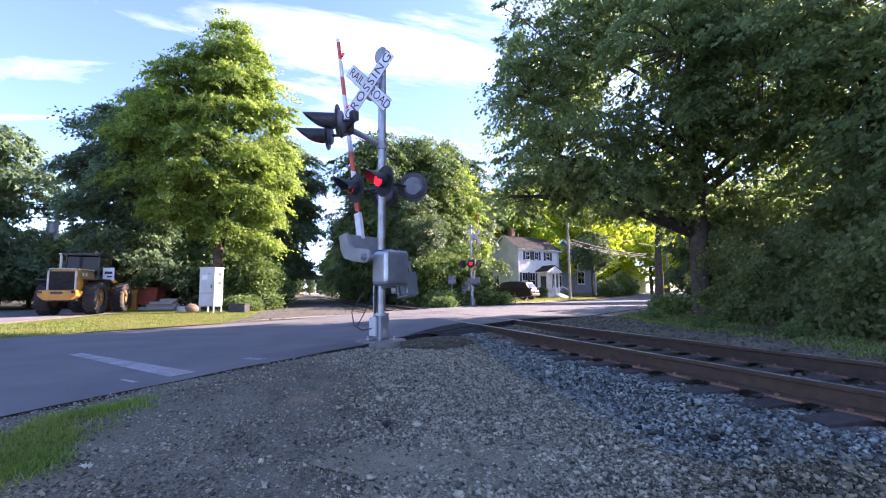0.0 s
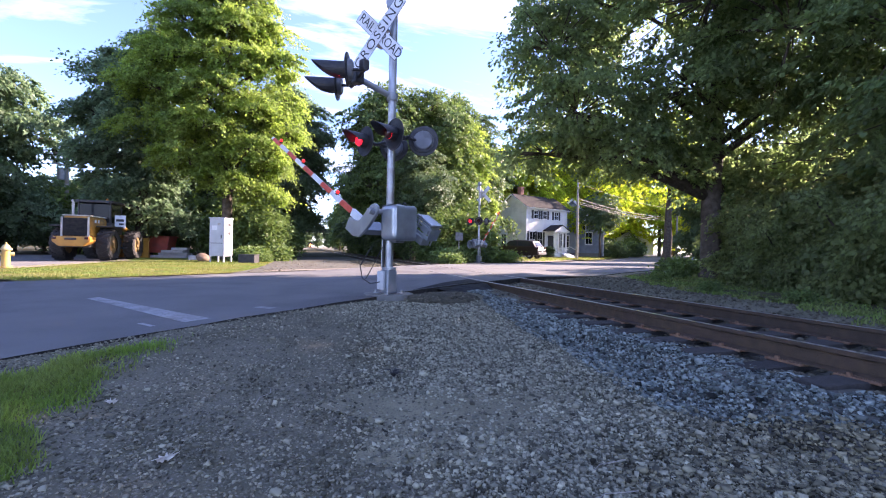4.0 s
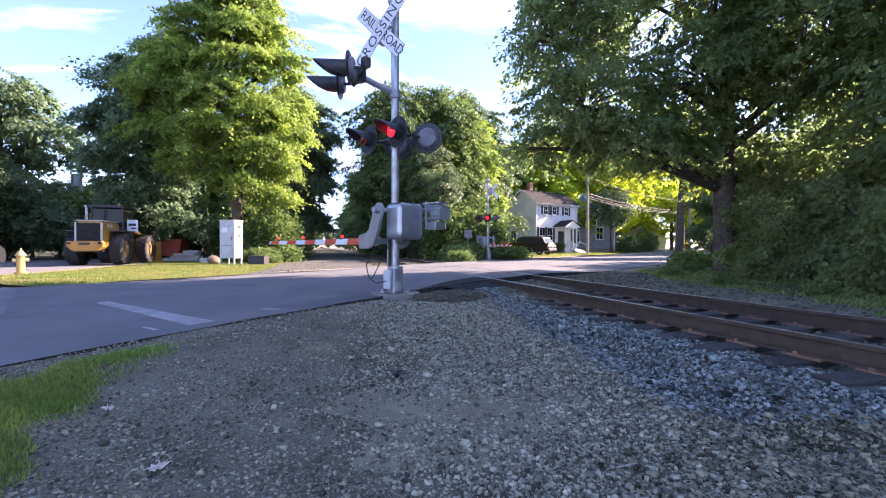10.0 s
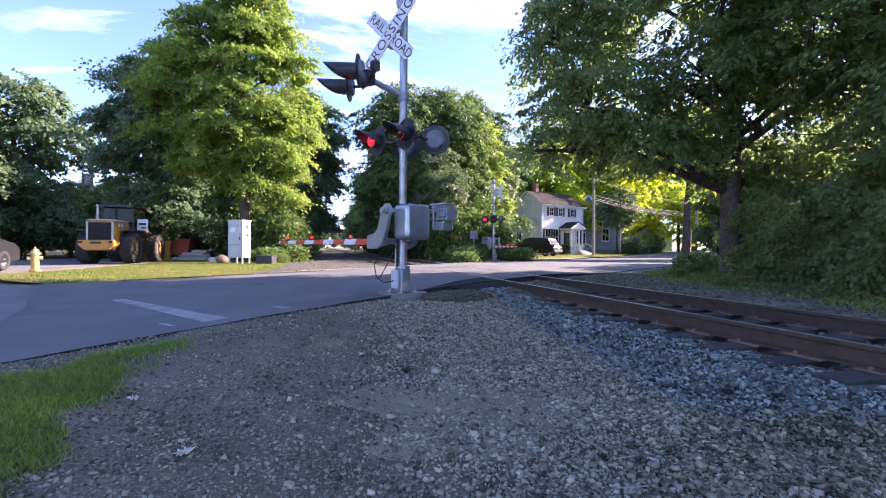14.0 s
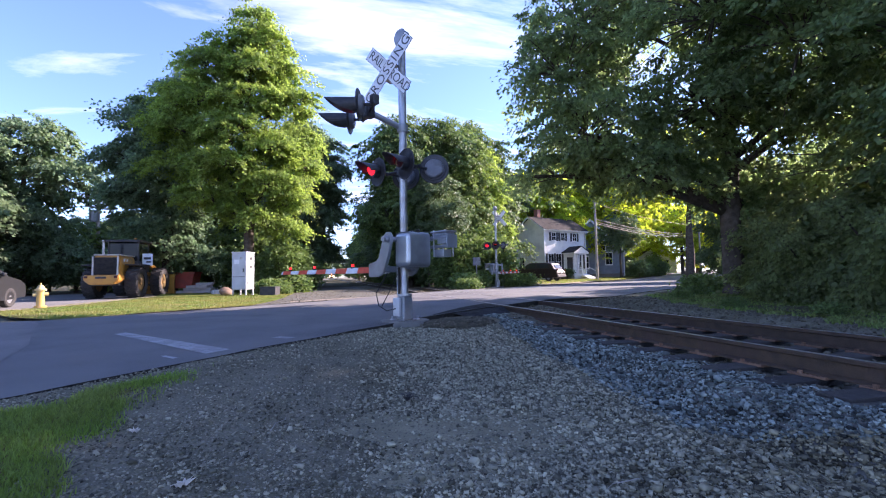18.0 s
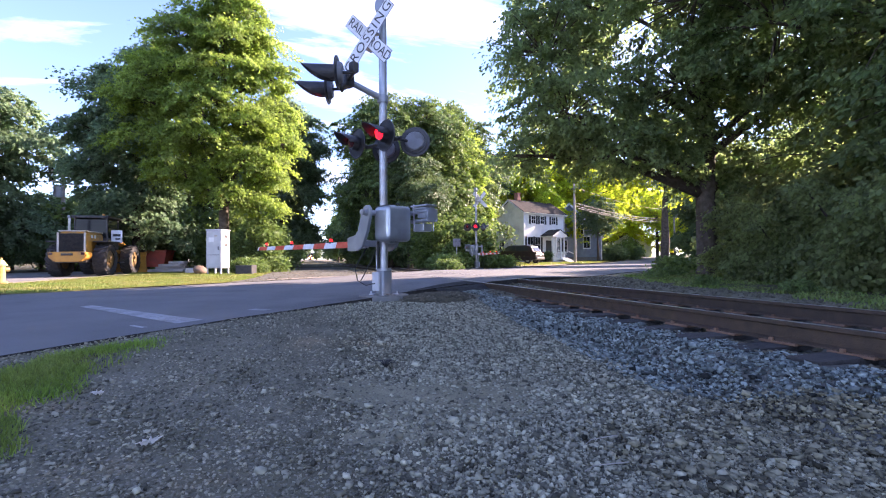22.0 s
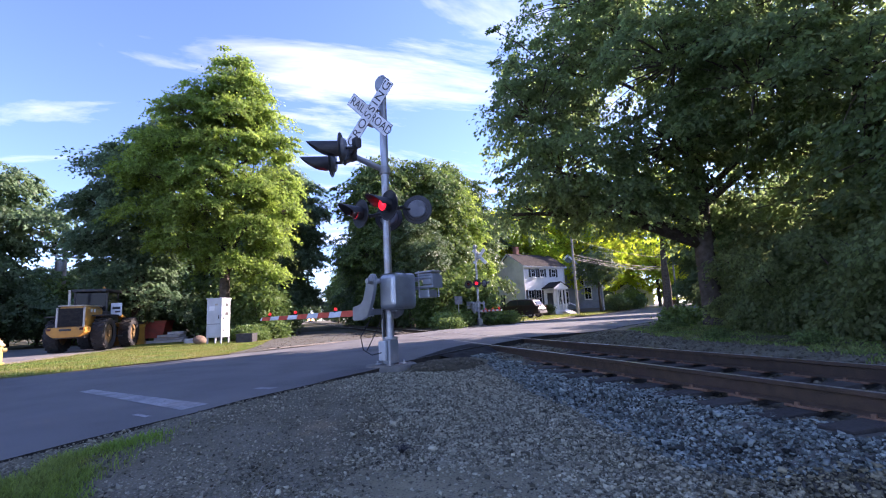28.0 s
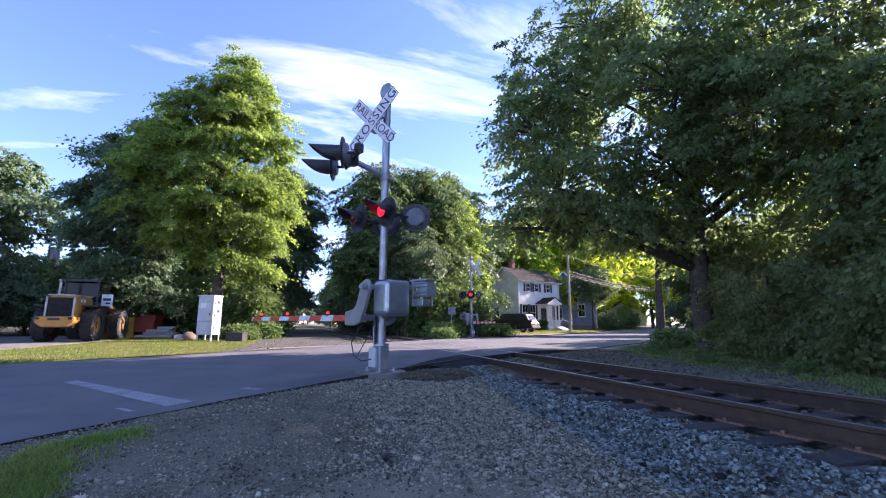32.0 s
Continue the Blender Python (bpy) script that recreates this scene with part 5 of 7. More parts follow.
def field(n, poly, seed, zf, clump=0.0, rag=0.0):
    rng = np.random.default_rng(seed)
    xs, ys = [p[0] for p in poly], [p[1] for p in poly]
    x, y = rng.uniform(min(xs) - rag, max(xs) + rag, n), rng.uniform(min(ys) - rag, max(ys) + rag, n)
    if rag:
        w = np.array([(noise.noise((a * 2.7, b * 2.7, 1.0)), noise.noise((a * 2.7, b * 2.7, 9.0))) for a, b in zip(x, y)]) * rag * 1.6
        k = inside(poly, x + w[:, 0] + rng.normal(0, 0.05, n), y + w[:, 1] + rng.normal(0, 0.05, n))
    else:
        k = inside(poly, x, y)
    x, y = x[k], y[k]
    if clump:
        k = np.array([noise.noise((a * 1.6, b * 1.6, 3.3)) for a, b in zip(x, y)]) > rng.uniform(-0.75, clump, len(x))
        x, y = x[k], y[k]
    return np.stack([x, y, zf(x, y)], 1)


NEAR_GRASS = [(-5.08, 4.4), (-5.26, 3.9), (-5.24, 3.2), (-5.17, 2.4), (-5.15, 2.0), (-5.2, 0.8), (-9, -1.8), (-9.1, -0.3), (-6.5, 2.45), (-5.74, 3.6)]
GRASS_CORE = [(-5.95 + 0.8 * (x_ + 5.95), 2.2 + 0.8 * (y_ - 2.2)) for x_, y_ in NEAR_GRASS]
patch_mesh("grass_soil", GRASS_CORE, lambda x, y: float(gz(np.array([x]), np.array([y]))[0]) + 0.006, M_GRASS_SOIL, "dark soil under the roadside grass", "ground", 0.3)
blades("grass", "bright green grass patch at the roadside", field(330000, NEAR_GRASS, 1, gz, -0.1, 0.16), 0.045, 0.003, M_BLADE, 2, 1.3)
blades("grass", "short sunlit grass on the verge", field(90000, ISLAND, 3, lambda x, y: np.full(len(x), -0.085)), 0.04, 0.009, M_BLADE_SUN, 4, 0.8)
blades("grass", "sunlit lawn grass by the houses", field(26000, [(9.5, 27.4), (13, 29.4), (28, 42), (40, 53), (30, 56), (17, 44)], 5, lambda x, y: -0.07 + 0.5 * sstep(25, 60, x) * sstep(25, 60, y)), 0.14, 0.02, M_BLADE_SUN, 6, 0.8)
blades("weeds", "low green weeds between track and hedge", field(80000, [(3.0, 1.0), (3.05, 4.1), (3.85, 5.3), (4.1, 7.3), (5.1, 10.1), (6.8, 12.8), (10, 13.6), (7.5, 1.0)], 7, gz, 0.1, 0.3), 0.065, 0.011, M_WEED, 8, 1.4)

# ---- bushes and hedge ----
M_LEAF_HEDGE = leaf_mat("hedge_leaf", (0.17, 0.215, 0.09), (0.21, 0.25, 0.095), 0.65)


def bush(label, base, rx, ry, h, n, material, per=26, size=0.13, seed=1, name="bush", group=""):
    rng = np.random.default_rng(seed)
    t = thing(name, label, "bush", pose(*base), group)
    for k in range(4):
        a = rng.uniform(0, 6.28)
        part("stem", tube([(0.1 * math.cos(a), 0.1 * math.sin(a), -0.1), (rx * 0.25 * math.cos(a), ry * 0.25 * math.sin(a), h * 0.4), (rx * 0.5 * math.cos(a), ry * 0.5 * math.sin(a), h * 0.75)], [0.035, 0.025, 0.01], 6), M_BARK, t)
    cs = np.concatenate([clumps(rng, (rng.uniform(-0.4, 0.4) * rx, rng.uniform(-0.4, 0.4) * ry, h * rng.uniform(0.35, 0.62), rx * 0.65, ry * 0.65, h * 0.42), n // 4, 0.3) for _ in range(4)])
    cs[:, 2] = np.maximum(cs[:, 2], 0.06)
    leaf_object("foliage", leaves(rng, cs, per, 0.2 + 0.04 * rx, size), material, t)
    return t


def loose_shrub(label, base, rx, h, n, material, size, reach, seed, group=""):
    """A ragged shrub of arching stems that carry drooping leafy twigs of several sizes."""
    rng = np.random.default_rng(seed)
    t = thing("shrub", label, "bush", pose(*base), group)
    vs = []
    for k in range(13):
        a, r = k * 2.4 + rng.uniform(-0.4, 0.4), rx * (0.25 + 0.62 * math.sqrt(rng.uniform(0, 1)))
        z = h * rng.uniform(0.18, 0.86) * (1 - 0.22 * (r / rx) ** 2)
        c = (r * math.cos(a), r * math.sin(a), z)
        part("stem", tube([(0.12 * math.cos(a), 0.12 * math.sin(a), -0.1), (c[0] * 0.4, c[1] * 0.4, z * 0.62), (c[0], c[1], z), (c[0] * 1.25, c[1] * 1.25, z * 1.12)], [0.04, 0.03, 0.017, 0.006], 6), M_BARK, t, smooth=True)
        q = rng.uniform(0.34, 0.56) * rx
        v, _ = sprays(rng, (*c, q, q, q * rng.uniform(0.6, 1.05)), n / 13 * (q / (0.45 * rx)) ** 2, 44, size * rng.uniform(0.8, 1.3), reach * rng.uniform(0.8, 1.3), 0.7)
        vs.append(v)
    v, _ = sprays(rng, (0, 0, h * 0.22, rx * 0.95, rx * 0.95, h * 0.22), n * 0.22, 44, size, reach, 0.7)
    vs.append(v)
    w = np.concatenate(vs)
    w[:, 2] = np.maximum(w[:, 2], 0.03)
    leaf_object("foliage", w, material, t)
    return t


hedge = loose_shrub("dense dark green roadside shrub in the hedge", (7.1, 6.2, -0.2), 1.4, 3.1, 17000, M_LEAF_HEDGE, 0.1, 0.3, 3, group="hedge shrubs")
for x_, y_, s_, t_ in ((5.6, 2.6, 0.95, 60), (6.9, 4.0, 1.15, 200), (5.7, 4.6, 0.8, 300), (7.0, 7.6, 0.78, 120), (7.8, 8.2, 1.05, 10), (9.6, 10.6, 0.75, 220), (9.3, 9.2, 1.25, 90), (5.4, 0.4, 1.0, 150), (6.8, 1.2, 1.3, 260), (8.6, 6.0, 1.45, 30), (8.3, 2.8, 1.5, 330),
                       (5.8, -1.8, 1.2, 20), (8.0, -2.2, 1.5, 110), (11.3, 11.0, 0.8, 160), (10.9, 12.2, 0.55, 70), (10.6, 8.4, 1.5, 250), (12.9, 11.8, 1.3, 340), (16.0, 14.8, 1.1, 40)):
    copy_thing(hedge, pose(x_, y_, -0.2, 0, 0, t_) @ Matrix.Diagonal((s_, s_, s_ * (0.9 if s_ > 1 else 1.05), 1)))
low = bush("low leafy clump of pale green weeds", (8.8, 12.6, -0.15), 0.7, 0.65, 0.6, 120, M_LEAF_WOODS, per=20, size=0.12, seed=5, group="roadside weeds")
for x_, y_, s_, t_ in ((10.1, 13.8, 0.75, 40), (7.6, 11.7, 0.48, 100), (11.6, 14.8, 0.82, 200), (5.9, 10.4, 0.41, 300), (4.6, 7.6, 0.34, 20), (4.4, 5.6, 0.34, 130),
                       (5.6, 27.6, 1.5, 60), (8.2, 28.4, 1.5, 10), (4.2, 25.2, 1.3, 200), (9.7, 28.6, 1.2, 120), (3.6, 22.8, 0.9, 90), (-6.0, 23.2, 0.7, 90), (-7.0, 24.6, 0.9, 210), (-5.4, 26.0, 1.3, 330), (-6.4, 24.4, 1.1, 50)):
    copy_thing(low, pose(x_, y_, -0.13, 0, 0, t_) @ Matrix.Diagonal((s_, s_, s_, 1)))
tall_bush = bush("tall leafy shrub at the edge of the woods", (4.6, 28.5, -0.12), 1.8, 1.8, 3.2, 260, M_LEAF_WOODS, size=0.2, per=24, seed=7, group="woodland edge shrubs")
for x_, y_, s_, t_ in ((6.2, 29.5, 1.1, 50), (8.2, 30.5, 1.2, 140), (4.2, 34, 1.1, 200), (3.9, 40, 1.3, 20), (-5.8, 27.5, 0.8, 100), (-6.2, 26.5, 0.9, 30), (-5.9, 31, 1.0, 250), (-6.0, 37, 1.2, 10), (-8, 30, 1.2, 60), (-11.5, 33, 1.3, 90), (-15, 36, 1.4, 210),
                       (-19, 37, 1.5, 330), (-23.5, 36, 1.5, 10), (-27, 33, 1.5, 120), (-31, 29, 1.6, 70), (-34, 24, 1.6, 190), (-14.5, 34, 0.9, 20), (-9.6, 33, 1.2, 280), (3.6, 48, 1.4, 40), (-5.8, 46, 1.4, 140), (3.5, 58, 1.5, 10), (-5.6, 57, 1.5, 60)):
    copy_thing(tall_bush, pose(x_, y_, -0.13, 0, 0, t_) @ Matrix.Diagonal((s_, s_, s_, 1)))
for x_, y_, s_, t_ in ((39.5, 51.5, 0.75, 40), (43.5, 55.0, 0.9, 160)):
    copy_thing(tall_bush, pose(x_, y_, 0.2, 0, 0, t_) @ Matrix.Diagonal((s_, s_, s_, 1)))
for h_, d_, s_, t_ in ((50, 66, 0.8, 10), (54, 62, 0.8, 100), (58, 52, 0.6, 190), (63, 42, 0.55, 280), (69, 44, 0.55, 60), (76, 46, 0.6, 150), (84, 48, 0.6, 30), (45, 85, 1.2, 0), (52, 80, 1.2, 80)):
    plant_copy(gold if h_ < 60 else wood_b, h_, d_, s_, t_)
for h_, d_, s_, t_ in ((0.3, 330, 1.2, 40), (1.7, 345, 1.25, 70), (3.0, 330, 1.2, 100), (4.3, 300, 1.2, 10), (-1.8, 150, 1.4, 10), (-2.6, 120, 1.3, 100), (6.2, 130, 1.3, 30), (-54, 36, 1.0, 200), (-62, 38, 1.1, 50), (-70, 40, 1.2, 120), (-20, 60, 0.6, 60), (-22.6, 52, 0.55, 80), (-27, 62, 0.55, 10), (-36, 58, 1.0, 10), (22, 62, 1.2, 110), (25, 75, 1.2, 20)):
    plant_copy(wood_b if t_ % 3 else wood_a, h_, d_, s_, t_)

# ---- loader ----
M_YELLOW = mat("yellow_machine_paint", (0.52, 0.26, 0.03), 0.5, color2=(0.42, 0.2, 0.03), scale=4, stain=(0.25, 0.16, 0.06), sscale=2.5, bump=0.1, bscale=40)
# blotchy yellow rim, darkened so that the loader's shade is in the colour
M_RIM = mat("shade_dimmed_yellow_rim", (0.2, 0.115, 0.03), 0.7, color2=(0.12, 0.08, 0.035), scale=6, stain=(0.08, 0.06, 0.04), sscale=3)
M_GRILLE = mat("dull_black_grille", (0.02, 0.02, 0.022), 0.85, color2=(0.035, 0.033, 0.03), scale=8, spec=0.15)
M_RUBBER = mat("dusty_rubber", (0.02, 0.02, 0.021), 0.9, color2=(0.042, 0.039, 0.036), scale=6, bump=0.4, bscale=40)
M_DARK = mat("dark_steel", (0.035, 0.035, 0.038), 0.55, 0.3, color2=(0.06, 0.055, 0.05), scale=6)
M_GLASS = mat("tinted_window", (0.012, 0.014, 0.017), 0.15, spec=0.2)
M_PALE = mat("pale_dusty_paint", (0.55, 0.53, 0.47), 0.6, color2=(0.42, 0.4, 0.36), scale=5, stain=(0.3, 0.27, 0.22), sscale=2)


def wheel(parent, x, y, r, w, lugs=20, rim_mat=None):
    qx = Matrix.Translation((x, y, r)) @ Euler((0, radians(90), 0)).to_matrix().to_4x4()
    bm = bmesh.new()
    prof = [(r * 0.56, -w * 0.42), (r * 0.7, -w * 0.5), (r * 0.9, -w * 0.5), (r * 0.97, -w * 0.38), (r * 0.985, 0), (r * 0.97, w * 0.38), (r * 0.9, w * 0.5), (r * 0.7, w * 0.5), (r * 0.56, w * 0.42)]
    n = 36
    rings = [[bm.verts.new((a * math.cos(2 * math.pi * k / n), a * math.sin(2 * math.pi * k / n), b)) for k in range(n)] for a, b in prof]
    for r0, r1 in zip(rings, rings[1:]):
        for k in range(n):
            bm.faces.new((r0[k], r0[(k + 1) % n], r1[(k + 1) % n], r1[k]))
    if lugs:
        for k in range(lugs):
            a = 2 * math.pi * k / lugs
            for s in (-1, 1):
                m = Matrix.Rotation(a + (math.pi / lugs if s > 0 else 0), 4, "Z") @ Matrix.Translation((r * 0.985, 0, s * w * 0.25)) @ Matrix.Rotation(radians(28 * s), 4, "X")
                box(r * 0.07, r * 0.11, w * 0.5, bm=bm, m=m)
    bmesh.ops.transform(bm, matrix=qx, verts=bm.verts)
    wh = part("wheel", bm, M_RUBBER, parent, "black rubber tyre")
    rim = bmesh.new()
    cyl(r * 0.57, w * 0.7, 0, 0, -w * 0.35, n=28, bm=rim, m=qx)
    cyl(r * 0.25, w * 0.9, 0, 0, -w * 0.45, r2=r * 0.2, n=18, bm=rim, m=qx)
    part("rim", rim, rim_mat or M_RIM, wh)
    return wh


def loader(m):
    t = thing("wheel_loader", "yellow wheel loader with black cab parked on the verge", "loader", m)
    for x in (-1.0, 1.0):
        wheel(t, x * 0.86, 0, 0.74, 0.5)
        wheel(t, x * 0.86, 2.95, 0.74, 0.5)
    part("rear_frame", box(1.1, 2.3, 0.5, 0, 0.1, 0.85, 0.05), M_DARK, t)
    hood = part("engine_hood", prism([(-0.52, 0.95), (0.52, 0.95), (0.5, 1.8), (0.42, 1.98), (-0.42, 1.98), (-0.5, 1.8)], 1.75, Matrix.Translation((0, -1.0, 0)), bevel=0.04), M_YELLOW, t, "yellow engine hood")
    part("hood_top", box(0.98, 1.78, 0.05, 0, -0.15, 2.0, 0.02), M_PALE, hood, "pale hood top")
    grille = part("grille", box(0.9, 0.05, 0.78, 0, -1.03, 1.5, 0.015), M_GRILLE, t, "black radiator grille")
    for i in range(7):
        part("grille_bar", box(0.84, 0.02, 0.03, 0, -1.06, 1.2 + i * 0.1, 0.005), M_GRILLE, grille)
    part("counterweight", prism([(-0.68, 0.86), (-0.46, 0.66), (0.46, 0.66), (0.68, 0.86), (0.68, 1.08), (-0.68, 1.08)], 0.62, Matrix.Translation((0, -1.42, 0)), bevel=0.03), M_YELLOW, t, "yellow rear counterweight bumper")
    for x in (-0.49, 0.49):
        part("grille_frame", box(0.07, 0.07, 0.86, x, -1.04, 1.5, 0.015), M_PALE, grille)
    part("bumper_slot", box(0.42, 0.04, 0.09, 0, -1.43, 0.97, 0.01), M_BLACK, t)
    for x in (-0.68, 0.68):
        part("tail_light", box(0.14, 0.04, 0.1, x * 0.85, -1.43, 1.0, 0.01), M_RED_DARK, t)
        part("fender", box(0.62, 1.3, 0.06, x * 1.28, 0.1, 1.56, 0.025), M_DARK, t)
    for x in (0.3, 0.6):
        part("decal", box(0.012, 0.16, 0.14, 0.515, -0.75 + x, 1.78, 0.003), M_WHITE_SIGN, t)
    plate = part("side_board", box(0.46, 0.03, 0.62, 0.95, 1.0, 1.85, 0.008), M_WHITE_SIGN, t, "white board with dark print")
    part("print_bar", box(0.32, 0.006, 0.12, 0.95, 0.98, 1.92), M_LETTER, plate)
    part("print_bar", box(0.2, 0.006, 0.08, 1.0, 0.98, 1.74), M_LETTER, plate)
    part("hood_vent", box(0.02, 0.5, 0.4, 0.52, 0.25, 1.4, 0.005), M_DARK, t)
    part("ladder", box(0.3, 0.5, 0.06, 1.05, 0.95, 0.6, 0.01), M_DARK, t)
    cab = part("cab", box(1.35, 1.35, 0.55, 0, 1.35, 1.5, 0.05), M_DARK, t, "black operator cab")
    for x in (-0.64, 0.64):
        for y in (0.74, 1.96):
            part("cab_post", box(0.07, 0.07, 1.05, x, y, 2.2, 0.015), M_DARK, cab)
        part("window", box(0.02, 1.12, 0.9, x, 1.35, 2.2), M_GLASS, cab)
    for y in (0.74, 1.96):
        part("window", box(1.2, 0.02, 0.9, 0, y, 2.2), M_GLASS, cab)
    part("roof", box(1.5, 1.55, 0.12, 0, 1.35, 2.77, 0.04), M_DARK, cab)
    for x in (-0.6, 0.6):
        part("work_light", box(0.14, 0.08, 0.1, x, 0.56, 2.74, 0.02), M_BLACK, cab)
    part("beacon", cyl(0.06, 0.12, 0.4, 1.0, 2.83, n=12, bevel=0.02), mat("amber_beacon", (0.5, 0.2, 0.02), 0.3), cab)
    part("exhaust", tube([(-0.45, -0.2, 1.95), (-0.45, -0.2, 2.6), (-0.45, -0.28, 2.72)], 0.05, 10), M_PALE, t)
    part("front_frame", box(0.9, 1.7, 0.6, 0, 2.9, 0.95, 0.05), M_YELLOW, t)
    for x in (-0.5, 0.5):
        part("lift_arm", tube([(x, 2.3, 1.7), (x, 3.2, 1.45), (x, 4.2, 0.5)], [0.12, 0.13, 0.1], 8), M_YELLOW, t)
        part("cylinder", tube([(x * 0.8, 2.5, 1.0), (x * 0.8, 3.6, 0.9)], 0.06, 8), M_DARK, t)
    part("bucket", prism([(4.0, 0.05), (5.0, 0.02), (5.0, 0.08), (4.15, 0.25), (4.05, 0.9), (4.25, 1.1), (4.15, 1.14), (3.95, 0.95)], 2.5, Matrix.Translation((1.25, 0, 0)) @ Matrix.Rotation(radians(90), 4, "Z")), M_YELLOW, t, "yellow worn bucket")
    return t


loader(pose(-13.45, 24.3, -0.11, 0, 0, -1))

# ---- relay cabinet ----
M_CAB = mat("white_cabinet_paint", (0.5, 0.52, 0.54), 0.55, color2=(0.42, 0.44, 0.46), scale=3, stain=(0.42, 0.42, 0.42), sscale=2.2, bump=0.08, bscale=30)
cabinet = thing("relay_cabinet", "tall white railway relay cabinet on short legs", "cabinet", pose(-7.62, 22.7, -0.1, 0, 0, -24))
part("body", box(0.72, 0.66, 1.72, 0, 0, 1.16, 0.015), M_CAB, cabinet)
part("roof", box(0.78, 0.72, 0.05, 0, 0, 2.04, 0.012), M_CAB, cabinet)
dr = part("door", box(0.64, 0.025, 1.6, 0, -0.34, 1.16, 0.008), M_CAB, cabinet)
part("handle", box(0.03, 0.04, 0.16, 0.24, -0.365, 1.2, 0.006), M_DARK, dr)
part("label_plate", box(0.26, 0.006, 0.2, -0.1, -0.357, 1.6), M_WHITE_SIGN, dr, "faded paper label")
part("label_plate", box(0.14, 0.006, 0.1, 0.12, -0.357, 1.75), M_PALE, dr, "small faded label")
part("panel_seam", box(0.6, 0.006, 0.02, 0, -0.356, 0.9), M_DARK, dr)
for i_ in range(3):
    part("hinge", box(0.02, 0.05, 0.1, 0.368, -0.2, 0.6 + 0.55 * i_, 0.004), M_DARK, cabinet)
for i_ in range(2):
    part("side_vent", box(0.012, 0.2, 0.14, 0.366, 0.05, 1.75 - 0.4 * i_, 0.003), M_DARK, cabinet)
for x_ in (-0.32, 0.32):
    for y_ in (-0.28, 0.28):
        part("leg", box(0.06, 0.06, 0.34, x_, y_, 0.15, 0.006), M_CAB, cabinet)
part("lifting_eye", tube([(0.05 * math.cos(a), 0, 2.07 + 0.05 * math.sin(a)) for a in np.linspace(0, math.pi, 9)], 0.012, 6), M_DARK, cabinet)
crate = thing("crate", "low black metal box on the grass", "box", pose(-6.35, 22.0, -0.09, 0, 0, -20))
part("body", box(0.75, 0.5, 0.36, 0, 0, 0.18, 0.03), M_DARK, crate)
part("lid", box(0.78, 0.53, 0.05, 0, 0, 0.38, 0.015), M_BLACK, crate)
rock = thing("boulder", "small brown rounded boulder beside the cabinet", "rock", pose(-8.55, 23.6, -0.12))
bm_ = bmesh.new()
bmesh.ops.create_icosphere(bm_, subdivisions=3, radius=0.3)
for v_ in bm_.verts:
    v_.co *= 1 + 0.22 * noise.noise(v_.co * 3)
    v_.co.z = v_.co.z * 0.75 + 0.22
part("stone", bm_, mat("brown_stone", (0.15, 0.1, 0.07), 0.9, color2=(0.22, 0.15, 0.1), scale=5, bump=0.6, bscale=20), rock, smooth=True)
# red skid and stone slabs behind the loader
M_RED = mat("red_paint", (0.5, 0.1, 0.07), 0.6, color2=(0.42, 0.09, 0.06), scale=4, stain=(0.32, 0.1, 0.08), sscale=2)
skid = thing("dump_hopper", "faded red steel hopper on skids", "hopper", pose(-12.3, 29.6, -0.1, 0, 0, -8))
part("bin", prism([(-0.72, 0.3), (0.72, 0.3), (0.86, 1.2), (-0.86, 1.2)], 1.1, bevel=0.02), M_RED, skid)
part("rim", box(1.86, 1.2, 0.09, 0, 0.55, 1.23, 0.015), M_RED, skid)
for x_ in (-0.55, 0.55):
    part("skid_runner", box(0.14, 1.1, 0.32, x_, 0.55, 0.15, 0.02), M_DARK, skid)
slabs = thing("slab_stack", "stack of pale stone slabs on a pallet", "stone slabs", pose(-11.0, 28.6, -0.1, 0, 0, -10))
M_SLAB = mat("pale_slab", (0.36, 0.35, 0.34), 0.85, color2=(0.46, 0.44, 0.42), scale=4, bump=0.4, bscale=30, obj=0.2)
for i_, (x_, z_, w_, a_) in enumerate(((0, 0.1, 1.6, 0), (0.05, 0.25, 1.5, 4), (0.1, 0.4, 1.2, -5), (0.35, 0.55, 0.8, 8), (1.3, 0.12, 0.8, 15), (-1.2, 0.1, 0.9, -8))):
    b_ = part("slab", box(w_, 0.7, 0.14, 0, 0, 0, 0.02), M_SLAB, slabs)
    b_.matrix_basis = pose(x_, 0.1 * (i_ % 2), z_, 0, 0, a_)
low_rock = thing("stone_block", "low rough stone block in the grass", "rock", pose(-9.2, 25.4, -0.1, 0, 0, 20))
part("stone", box(0.7, 0.4, 0.28, 0, 0, 0.12, 0.06), M_SLAB, low_rock)
marker = thing("guy_marker", "thin white guy wire marker in the woods", "guy wire", pose(-10.2, 31.5, -0.1))
part("sleeve", tube([(0, 0, 0.6), (0.05, 0, 2.6)], 0.035, 8), M_WHITE_SIGN, marker)
part("wire", tube([(0, 0, 0), (0.14, 0, 6.0)], 0.008, 6), M_DARK, marker)

